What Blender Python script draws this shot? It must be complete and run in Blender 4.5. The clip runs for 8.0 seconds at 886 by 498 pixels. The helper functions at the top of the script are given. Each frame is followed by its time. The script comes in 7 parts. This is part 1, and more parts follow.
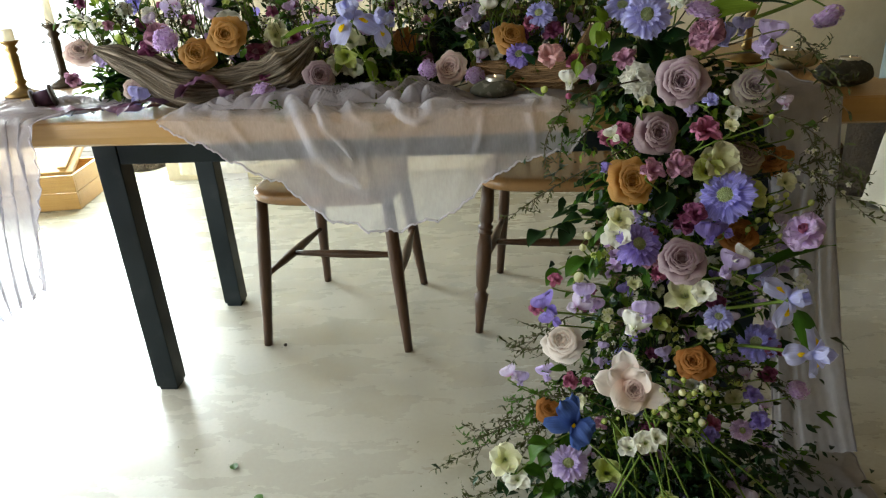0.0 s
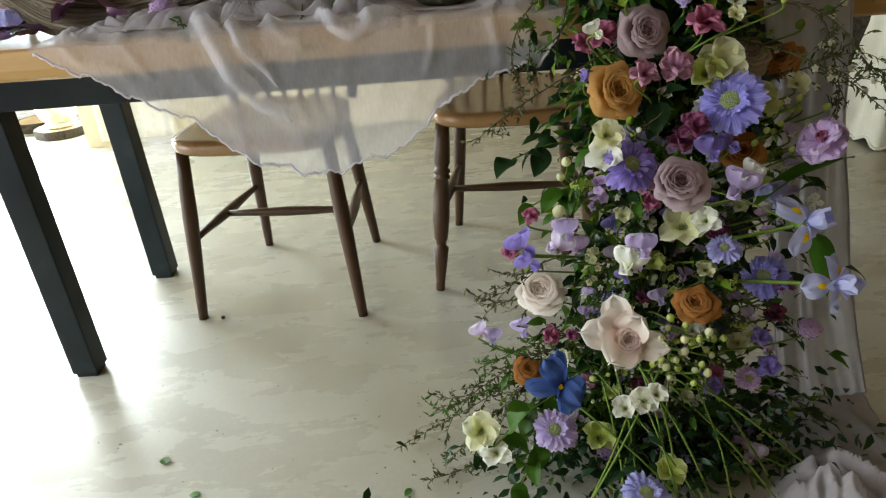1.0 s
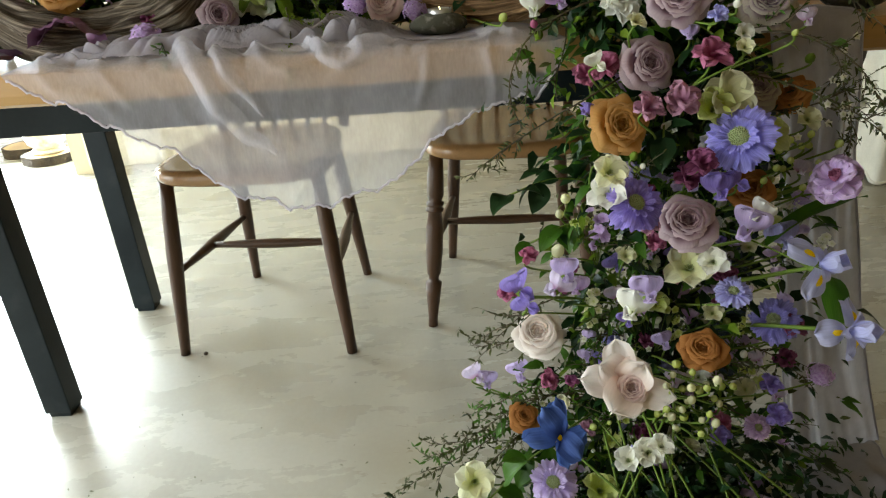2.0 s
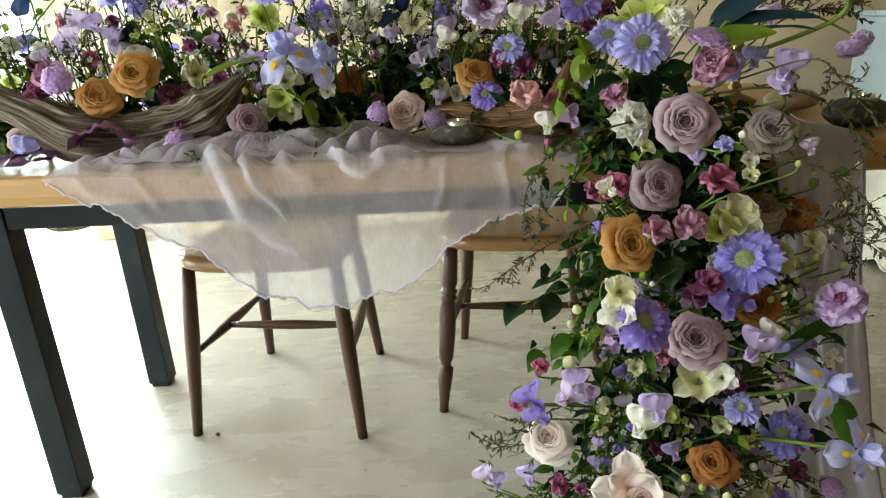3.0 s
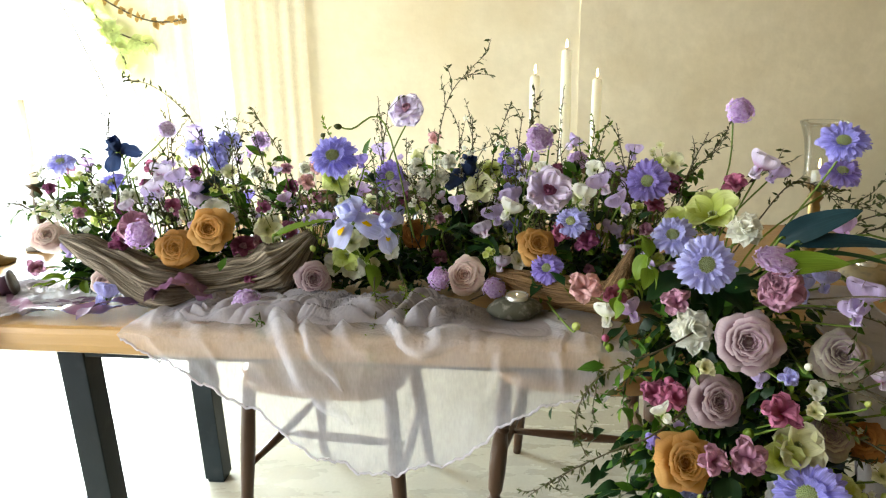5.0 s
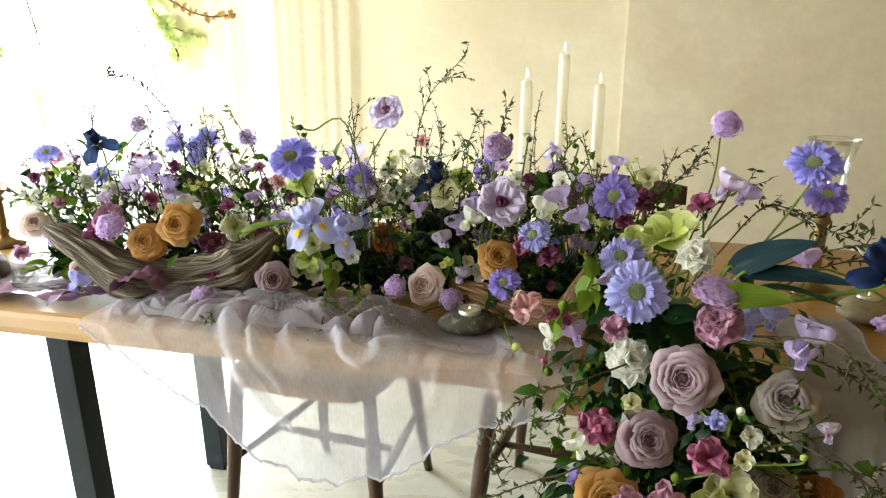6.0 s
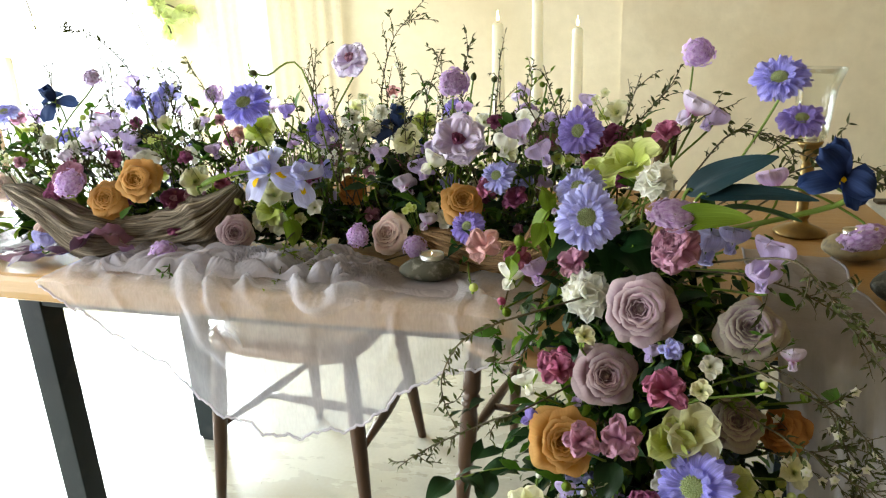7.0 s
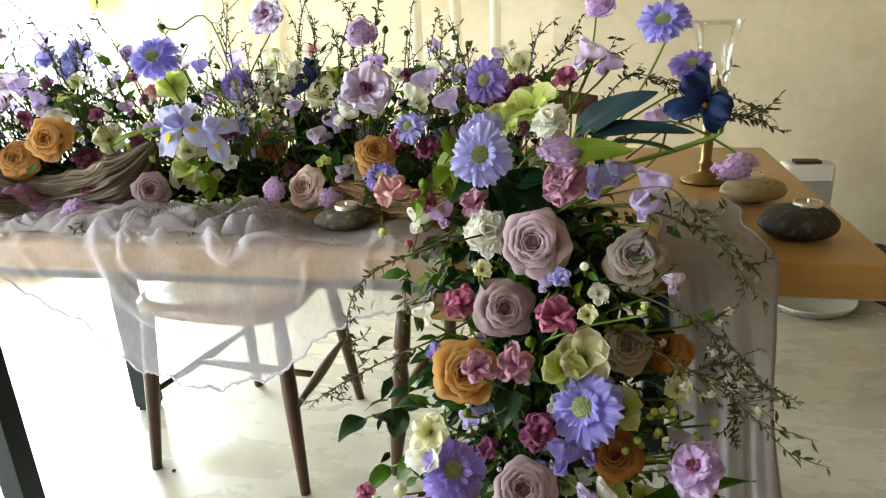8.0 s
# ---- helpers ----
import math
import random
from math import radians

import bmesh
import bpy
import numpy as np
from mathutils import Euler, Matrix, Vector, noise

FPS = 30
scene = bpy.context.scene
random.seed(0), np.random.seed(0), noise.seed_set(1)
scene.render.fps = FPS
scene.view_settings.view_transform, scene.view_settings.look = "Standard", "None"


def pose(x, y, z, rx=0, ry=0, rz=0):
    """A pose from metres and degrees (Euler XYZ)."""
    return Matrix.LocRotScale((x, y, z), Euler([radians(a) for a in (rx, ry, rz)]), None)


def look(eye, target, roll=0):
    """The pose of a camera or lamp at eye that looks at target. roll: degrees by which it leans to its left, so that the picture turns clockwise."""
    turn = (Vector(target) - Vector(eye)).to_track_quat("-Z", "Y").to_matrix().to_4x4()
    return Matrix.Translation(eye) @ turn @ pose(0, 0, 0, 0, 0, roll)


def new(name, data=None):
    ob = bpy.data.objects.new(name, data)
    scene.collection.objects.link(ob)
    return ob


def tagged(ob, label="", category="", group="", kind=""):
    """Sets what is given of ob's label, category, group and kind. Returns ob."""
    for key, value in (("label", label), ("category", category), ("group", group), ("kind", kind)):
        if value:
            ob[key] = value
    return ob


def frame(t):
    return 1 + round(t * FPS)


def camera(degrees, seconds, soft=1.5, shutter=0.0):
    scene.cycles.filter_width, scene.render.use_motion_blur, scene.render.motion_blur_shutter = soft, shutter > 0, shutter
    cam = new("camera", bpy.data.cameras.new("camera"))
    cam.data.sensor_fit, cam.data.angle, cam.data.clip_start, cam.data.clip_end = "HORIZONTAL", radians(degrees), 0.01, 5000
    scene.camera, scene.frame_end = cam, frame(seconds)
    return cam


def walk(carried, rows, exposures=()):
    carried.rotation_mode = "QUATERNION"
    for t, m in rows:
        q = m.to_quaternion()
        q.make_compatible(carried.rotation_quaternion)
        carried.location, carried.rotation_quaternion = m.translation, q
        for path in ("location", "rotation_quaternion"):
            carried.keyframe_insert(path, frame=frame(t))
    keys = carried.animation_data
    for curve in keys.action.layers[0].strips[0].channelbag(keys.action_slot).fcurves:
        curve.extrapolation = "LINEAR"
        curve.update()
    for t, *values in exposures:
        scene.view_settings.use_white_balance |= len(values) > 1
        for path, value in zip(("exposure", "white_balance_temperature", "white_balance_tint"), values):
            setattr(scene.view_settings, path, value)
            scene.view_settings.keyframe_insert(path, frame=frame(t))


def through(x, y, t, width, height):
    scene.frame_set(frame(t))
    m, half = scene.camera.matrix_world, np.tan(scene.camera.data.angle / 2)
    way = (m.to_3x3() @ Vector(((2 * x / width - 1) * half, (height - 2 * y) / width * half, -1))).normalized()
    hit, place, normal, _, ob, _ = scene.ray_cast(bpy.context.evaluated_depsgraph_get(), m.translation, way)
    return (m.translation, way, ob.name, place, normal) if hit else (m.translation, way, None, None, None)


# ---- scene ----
cam = camera(65.0, 8.0, soft=1.2)
PATH = [
    (0, (0.27, 0.502, 1.041), (0.17, 2.339, 0.258), -3.2),
    (0.5, (0.267, 0.586, 0.98), (0.216, 2.404, 0.149), -3.6),
    (1, (0.258, 0.682, 0.916), (0.283, 2.477, 0.036), -4.8),
    (1.2, (0.244, 0.711, 0.896), (0.31, 2.505, 0.014), -3.9),
    (2.3, (0.271, 0.743, 0.924), (0.315, 2.591, 0.16), -3.9),
    (2.5, (0.275, 0.739, 0.94), (0.315, 2.6, 0.208), -3.7),
    (3, (0.261, 0.741, 0.991), (0.29, 2.629, 0.332), -3.0),
    (3.5, (0.246, 0.748, 1.048), (0.262, 2.66, 0.461), -2.2),
    (4, (0.223, 0.763, 1.101), (0.225, 2.68, 0.53), -1.9),
    (4.5, (0.224, 0.779, 1.167), (0.168, 2.7, 0.614), -2.2),
    (4.7, (0.236, 0.787, 1.203), (0.154, 2.706, 0.646), -1.8),
    (5.8, (0.452, 0.86, 1.221), (0.089, 2.749, 0.673), -0.3),
    (6, (0.483, 0.872, 1.221), (0.107, 2.754, 0.66), -0.1),
    (6.5, (0.531, 0.901, 1.206), (0.075, 2.77, 0.659), -0.5),
    (7, (0.572, 0.914, 1.143), (0.138, 2.772, 0.543), -2.2),
    (7.5, (0.615, 0.906, 1.114), (0.245, 2.771, 0.494), -2.7),
    (8, (0.644, 0.886, 1.1), (0.336, 2.75, 0.442), -2.4),
]
walk(cam, [(t, look(eye, target, roll)) for t, eye, target, roll in PATH],
     exposures=[(0.0, -0.42), (1.0, -0.34), (2.5, -0.1), (3.5, 0.2), (4.5, 0.38), (6.5, 0.36), (8.0, 0.5)])

# ---- daylight ----
world = bpy.data.worlds.new("sky")
scene.world = world
world.use_nodes = True
wn = world.node_tree
sky = wn.nodes.new("ShaderNodeTexSky")
sky.sky_type = "NISHITA"
sky.sun_disc = False
sky.sun_elevation = radians(38)
sky.sun_rotation = radians(-60)
wn.nodes["Background"].inputs["Strength"].default_value = 0.12
wn.links.new(sky.outputs["Color"], wn.nodes["Background"].inputs["Color"])


def window_light(name, where, target, wide, high, watts, colour):
    lamp = bpy.data.lights.new(name, "AREA")
    lamp.shape, lamp.size, lamp.size_y = "RECTANGLE", wide, high
    lamp.energy, lamp.color = watts, colour
    ob = new(name, lamp)
    ob.matrix_world = look(where, target)
    return ob


window_light("daylight_arch", (-2.33, 4.12, 0.85), (-1.1, 0.0, 0.6), 1.9, 1.6, 370, (0.82, 0.955, 1.0))
# side lamp in an unseen opening, added to light the flowers from the left
window_light("daylight_side", (-2.12, 1.2, 1.05), (0.0, 1.2, 0.95), 2.4, 1.95, 138, (0.93, 0.99, 0.99))


# ---- mesh helpers ----
class Geo:
    """Gathers vertices, faces and a texture place for each vertex."""

    def __init__(self):
        self.v, self.f, self.t = [], [], []

    def add(self, v, f, t=None, m=None):
        n = len(self.v)
        self.v += [tuple(m @ Vector(p)) for p in v] if m is not None else [tuple(p) for p in v]
        self.f += [tuple(i + n for i in q) for q in f]
        self.t += t if t is not None else [(0.5, 0.5)] * len(v)
        return self

    def mesh(self, name, smooth=True):
        me = bpy.data.meshes.new(name)
        me.from_pydata(self.v, [], self.f)
        uv = me.uv_layers.new(name="UVMap")
        for loop in me.loops:
            uv.data[loop.index].uv = self.t[loop.vertex_index]
        if smooth:
            me.polygons.foreach_set("use_smooth", [True] * len(me.polygons))
        me.update()
        return me


def part(name, me, material, parent=None, label="", m=None):
    """Links a mesh as one object under a thing or a part."""
    if isinstance(me, Geo):
        me = me.mesh(name)
    elif isinstance(me, bmesh.types.BMesh):
        bm, me = me, bpy.data.meshes.new(name)
        bm.to_mesh(me)
        bm.free()
    ob = new(name, me)
    if material is not None:
        if not me.materials:
            me.materials.append(material)
        elif me.materials[0] is not material:
            ob.material_slots[0].link = "OBJECT"
            ob.material_slots[0].material = material
    if parent is not None:
        ob.parent = parent
    if m is not None:
        ob.matrix_basis = m
    if label:
        tagged(ob, label)
    return ob


def empty(name, m=None, **tags):
    ob = new(name)
    ob.empty_display_size = 0.02
    if m is not None:
        ob.matrix_basis = m
    return tagged(ob, **tags)


def block(x0, y0, z0, x1, y1, z1, bevel=0.0, segments=2):
    bm = bmesh.new()
    bmesh.ops.create_cube(bm, size=1)
    for p in bm.verts:
        p.co = Vector(((x0 + x1) / 2 + p.co.x * (x1 - x0), (y0 + y1) / 2 + p.co.y * (y1 - y0), (z0 + z1) / 2 + p.co.z * (z1 - z0)))
    if bevel:
        bmesh.ops.bevel(bm, geom=bm.edges[:], offset=bevel, segments=segments, affect="EDGES", profile=0.6)
    return bm


def extrude_outline(points, depth_axis, d0, d1, bevel=0.0):
    """A slab from an outline in the two other axes."""
    bm = bmesh.new()

    def place(a, b, d):
        return (d, a, b) if depth_axis == "x" else (a, d, b) if depth_axis == "y" else (a, b, d)
    front = [bm.verts.new(place(a, b, d0)) for a, b in points]
    back = [bm.verts.new(place(a, b, d1)) for a, b in points]
    bm.faces.new(front)
    bm.faces.new(back[::-1])
    n = len(points)
    for i in range(n):
        bm.faces.new((front[i], back[i], back[(i + 1) % n], front[(i + 1) % n]))
    bmesh.ops.recalc_face_normals(bm, faces=bm.faces[:])
    if bevel:
        bmesh.ops.bevel(bm, geom=bm.edges[:], offset=bevel, segments=2, affect="EDGES")
    return bm


def tube(points, radii, sides=8, cap=True):
    """Vertices, faces and texture places of a tube along points."""
    pts = [Vector(p) for p in points]
    n = len(pts)
    if not isinstance(radii, (list, tuple)):
        radii = [radii] * n
    v, f, t = [], [], []
    side = None
    for i, p in enumerate(pts):
        along = (pts[min(i + 1, n - 1)] - pts[max(i - 1, 0)])
        along = along.normalized() if along.length > 1e-9 else Vector((0, 0, 1))
        if side is None:
            side = along.orthogonal().normalized()
        side = (side - along * side.dot(along))
        side = side.normalized() if side.length > 1e-6 else along.orthogonal().normalized()
        up = along.cross(side)
        for k in range(sides):
            a = 2 * math.pi * k / sides
            v.append(p + (side * math.cos(a) + up * math.sin(a)) * radii[i])
            t.append((k / sides, i / max(1, n - 1)))
    for i in range(n - 1):
        for k in range(sides):
            a, b = i * sides + k, i * sides + (k + 1) % sides
            f.append((a, b, b + sides, a + sides))
    if cap:
        f.append(tuple(range(sides))[::-1])
        f.append(tuple(range((n - 1) * sides, n * sides)))
    return v, f, t


def lathe(profile, sides=24):
    """Turned shape from (radius, height) pairs, about z."""
    v, f, t = [], [], []
    n = len(profile)
    for i, (r, z) in enumerate(profile):
        for k in range(sides):
            a = 2 * math.pi * k / sides
            v.append((r * math.cos(a), r * math.sin(a), z))
            t.append((k / sides, i / max(1, n - 1)))
    for i in range(n - 1):
        for k in range(sides):
            a, b = i * sides + k, i * sides + (k + 1) % sides
            f.append((a, b, b + sides, a + sides))
    f.append(tuple(range(sides))[::-1])
    f.append(tuple(range((n - 1) * sides, n * sides)))
    return Geo().add(v, f, t)


def spline(points, steps=6):
    """Smooth curve through points (Catmull-Rom)."""
    p = [Vector(q) for q in points]
    p = [p[0] * 2 - p[1]] + p + [p[-1] * 2 - p[-2]]
    out = []
    for i in range(1, len(p) - 2):
        for k in range(steps):
            s = k / steps
            out.append(0.5 * (2 * p[i] + (p[i + 1] - p[i - 1]) * s + (2 * p[i - 1] - 5 * p[i] + 4 * p[i + 1] - p[i + 2]) * s * s
                              + (3 * p[i] - p[i - 1] - 3 * p[i + 1] + p[i + 2]) * s ** 3))
    out.append(p[-2])
    return out


# ---- materials ----
def shader(name):
    ma = bpy.data.materials.new(name)
    ma.use_nodes = True
    nt = ma.node_tree
    return ma, nt, nt.nodes["Principled BSDF"]


def mixed(nt, fac, a, b):
    mix = nt.nodes.new("ShaderNodeMix")
    mix.data_type = "RGBA"
    for socket, value in ((mix.inputs[6], a), (mix.inputs[7], b)):
        if isinstance(value, tuple):
            socket.default_value = (*value[:3], 1)
        else:
            nt.links.new(value, socket)
    if isinstance(fac, (int, float)):
        mix.inputs[0].default_value = fac
    else:
        nt.links.new(fac, mix.inputs[0])
    return mix.outputs[2]


def noise_fac(nt, scale, detail=4, lo=0.35, hi=0.65, stretch=None, rough=0.55, coords="Object"):
    co = nt.nodes.new("ShaderNodeTexCoord").outputs[coords]
    if stretch:
        mp = nt.nodes.new("ShaderNodeMapping")
        mp.inputs["Scale"].default_value = stretch
        nt.links.new(co, mp.inputs["Vector"])
        co = mp.outputs["Vector"]
    nz = nt.nodes.new("ShaderNodeTexNoise")
    nz.inputs["Scale"].default_value, nz.inputs["Detail"].default_value, nz.inputs["Roughness"].default_value = scale, detail, rough
    nt.links.new(co, nz.inputs["Vector"])
    mr = nt.nodes.new("ShaderNodeMapRange")
    mr.inputs["From Min"].default_value, mr.inputs["From Max"].default_value = lo, hi
    nt.links.new(nz.outputs["Fac"], mr.inputs["Value"])
    return mr.outputs["Result"]


def add_bump(nt, bsdf, height, strength, distance=0.002):
    b = nt.nodes.new("ShaderNodeBump")
    b.inputs["Strength"].default_value, b.inputs["Distance"].default_value = strength, distance
    nt.links.new(height, b.inputs["Height"])
    nt.links.new(b.outputs["Normal"], bsdf.inputs["Normal"])


def surface(name, a, b, rough=0.6, metal=0.0, scale=8, fine=60, bump=0.3, distance=0.002, stretch=None, third=None, third_scale=2.0):
    """Two colours mixed at a coarse and a fine scale, with fine relief."""
    ma, nt, bs = shader(name)
    coarse = noise_fac(nt, scale, stretch=stretch)
    small = noise_fac(nt, fine, 6, 0.3, 0.7, stretch=stretch)
    col = mixed(nt, coarse, a, b)
    dark = mixed(nt, small, tuple(0.75 * c for c in a), col)
    col = mixed(nt, 0.75, dark, col)
    if third:
        col = mixed(nt, noise_fac(nt, third_scale, 5, 0.52, 0.7), col, third)
    nt.links.new(col, bs.inputs["Base Color"])
    mr = nt.nodes.new("ShaderNodeMapRange")
    mr.inputs["To Min"].default_value, mr.inputs["To Max"].default_value = max(0.02, rough - 0.1), min(1, rough + 0.1)
    nt.links.new(coarse, mr.inputs["Value"])
    nt.links.new(mr.outputs["Result"], bs.inputs["Roughness"])
    bs.inputs["Metallic"].default_value = metal
    if bump:
        add_bump(nt, bs, small, bump, distance)
    return ma


def wood(name, light, dark, rough=0.45, axis="x", scale=1.0, bump=0.25):
    """Grain lines along one axis, with wider bands."""
    ma, nt, bs = shader(name)
    long, wide = 1.2 * scale, 26 * scale
    stretch = {"x": (long, wide, wide), "y": (wide, long, wide), "z": (wide, wide, long)}[axis]
    band = noise_fac(nt, 0.45, 3, 0.3, 0.7, stretch)
    grain = noise_fac(nt, 3.2, 8, 0.35, 0.68, stretch, 0.7)
    blotch = noise_fac(nt, 5 * scale, 3, 0.3, 0.75)
    col = mixed(nt, band, light, tuple((x * 0.62 + y * 0.38) for x, y in zip(light, dark)))
    shade = mixed(nt, grain, dark, col)
    col = mixed(nt, 0.6, col, shade)
    col = mixed(nt, blotch, tuple(0.8 * c for c in light), col)
    nt.links.new(col, bs.inputs["Base Color"])
    bs.inputs["Roughness"].default_value = rough
    bs.inputs["Specular IOR Level"].default_value = 0.35
    add_bump(nt, bs, grain, bump, 0.0015)
    return ma


def gauze_material(name, colour, cover):
    """Open-weave cloth: part of the light goes straight through."""
    ma, nt, bs = shader(name)
    nt.nodes.remove(bs)
    out = nt.nodes["Material Output"]
    weave = noise_fac(nt, 45, 5, 0.25, 0.75)
    threads = noise_fac(nt, 260, 2, 0.3, 0.7, (1.0, 1.0, 0.25))
    tint = mixed(nt, weave, tuple(0.86 * c for c in colour), colour)
    bump = nt.nodes.new("ShaderNodeBump")
    bump.inputs["Strength"].default_value, bump.inputs["Distance"].default_value = 0.3, 0.006
    crease = noise_fac(nt, 1.0, 2, 0.3, 0.7, (30, 30, 22), 0.5)
    nt.links.new(crease, bump.inputs["Height"])
    df, tl, tr = (nt.nodes.new("ShaderNodeBsdf" + k) for k in ("Diffuse", "Translucent", "Transparent"))
    nt.links.new(tint, df.inputs["Color"])
    nt.links.new(tint, tl.inputs["Color"])
    nt.links.new(bump.outputs["Normal"], df.inputs["Normal"])
    nt.links.new(bump.outputs["Normal"], tl.inputs["Normal"])
    m1, m2 = nt.nodes.new("ShaderNodeMixShader"), nt.nodes.new("ShaderNodeMixShader")
    m1.inputs[0].default_value = 0.5
    nt.links.new(df.outputs[0], m1.inputs[1])
    nt.links.new(tl.outputs[0], m1.inputs[2])
    mr = nt.nodes.new("ShaderNodeMapRange")
    mr.inputs["To Min"].default_value, mr.inputs["To Max"].default_value = cover - 0.03, cover + 0.03
    nt.links.new(threads, mr.inputs["Value"])
    nt.links.new(mr.outputs["Result"], m2.inputs[0])
    nt.links.new(tr.outputs[0], m2.inputs[1])
    nt.links.new(m1.outputs[0], m2.inputs[2])
    nt.links.new(m2.outputs[0], out.inputs["Surface"])
    return ma


def petal_material(name, base, tip, throat=None, rough=0.75, vein=0.35, through=0.46, mid_at=0.35, rich=1.06):
    """Petal colour from claw to rim, with veins, and light passing through. Roses use a long dark claw as painted gap
    shade.
    """
    ma, nt, bs = shader(name)
    uv = nt.nodes.new("ShaderNodeTexCoord").outputs["UV"]
    sep = nt.nodes.new("ShaderNodeSeparateXYZ")
    nt.links.new(uv, sep.inputs[0])
    mp = nt.nodes.new("ShaderNodeMapping")
    mp.inputs["Scale"].default_value = (26, 2.2, 1)
    nt.links.new(uv, mp.inputs["Vector"])
    nz = nt.nodes.new("ShaderNodeTexNoise")
    nz.inputs["Scale"].default_value, nz.inputs["Detail"].default_value = 1.0, 3
    nt.links.new(mp.outputs["Vector"], nz.inputs["Vector"])
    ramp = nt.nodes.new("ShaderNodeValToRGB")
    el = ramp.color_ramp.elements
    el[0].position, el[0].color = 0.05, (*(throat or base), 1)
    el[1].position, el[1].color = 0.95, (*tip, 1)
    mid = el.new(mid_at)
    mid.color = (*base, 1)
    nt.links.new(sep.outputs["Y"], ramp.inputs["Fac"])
    veins = nt.nodes.new("ShaderNodeMapRange")
    veins.inputs["From Min"].default_value, veins.inputs["From Max"].default_value = 0.42, 0.62
    veins.inputs["To Max"].default_value = vein
    nt.links.new(nz.outputs["Fac"], veins.inputs["Value"])
    col = mixed(nt, veins.outputs["Result"], ramp.outputs["Color"], tuple(0.62 * c for c in base))
    hue = nt.nodes.new("ShaderNodeHueSaturation")
    info = nt.nodes.new("ShaderNodeObjectInfo")
    vary = nt.nodes.new("ShaderNodeMapRange")
    vary.inputs["To Min"].default_value, vary.inputs["To Max"].default_value = 0.86, 1.12
    hue.inputs["Saturation"].default_value = rich
    nt.links.new(info.outputs["Random"], vary.inputs["Value"])
    nt.links.new(vary.outputs["Result"], hue.inputs["Value"])
    nt.links.new(col, hue.inputs["Color"])
    nt.links.new(hue.outputs["Color"], bs.inputs["Base Color"])
    bs.inputs["Roughness"].default_value = rough
    bs.inputs["Specular IOR Level"].default_value = 0.18
    add_bump(nt, bs, nz.outputs["Fac"], 0.3, 0.001)
    tl = nt.nodes.new("ShaderNodeBsdfTranslucent")
    nt.links.new(hue.outputs["Color"], tl.inputs["Color"])
    mx = nt.nodes.new("ShaderNodeMixShader")
    mx.inputs[0].default_value = through
    nt.links.new(bs.outputs[0], mx.inputs[1])
    nt.links.new(tl.outputs[0], mx.inputs[2])
    nt.links.new(mx.outputs[0], nt.nodes["Material Output"].inputs["Surface"])
    return ma


def leaf_material(name, a, b, rough=0.45, through=0.2):
    ma = petal_material(name, a, b, tuple(1.2 * c for c in a), rough, 0.45, through)
    return ma


M_PLASTER = surface("plaster", (0.67, 0.595, 0.425), (0.79, 0.715, 0.54), 0.85, 0, 1.6, 22, 0.25, 0.004, third=(0.6, 0.5, 0.32), third_scale=1.1)
# unseen ceiling and walls: dark to cut fill, ochre for warm bounce
M_CEILING = surface("fill_cutting_ceiling", (0.2, 0.15, 0.09), (0.27, 0.205, 0.125), 0.9, 0, 2, 60, 0.1)
M_UNSEEN_WALL = surface("warm_bounce_wall", (0.28, 0.19, 0.075), (0.35, 0.245, 0.105), 0.9, 0, 2, 40, 0.2)
M_STEEL = surface("black_steel", (0.006, 0.010, 0.012), (0.010, 0.016, 0.018), 0.38, 0.0, 9, 180, 0.12, 0.0006, third=(0.02, 0.025, 0.026), third_scale=14)
M_STEEL.node_tree.nodes["Principled BSDF"].inputs["Specular IOR Level"].default_value = 0.16
M_OAK = wood("pale_oak", (0.49, 0.29, 0.1), (0.22, 0.11, 0.032), 0.34, "x", 1.0)
M_CHAIR = wood("dark_chair_wood", (0.085, 0.042, 0.02), (0.018, 0.009, 0.005), 0.34, "z", 2.2)
M_SEAT = wood("worn_seat_wood", (0.34, 0.19, 0.075), (0.12, 0.06, 0.022), 0.2, "y", 1.6, 0.08)
M_GAUZE = gauze_material("lilac_gauze", (0.79, 0.78, 0.84), 0.41)
# denser, darker copy of the gauze; fold shade is put into its colour
M_GAUZE_SHADED = gauze_material("shaded_lilac_gauze", (0.53, 0.505, 0.55), 0.74)
M_GAUZE_HEM = gauze_material("gauze_hem", (0.72, 0.68, 0.75), 0.75)
M_RUNNER = gauze_material("grey_runner_cloth", (0.5, 0.49, 0.535), 0.9)


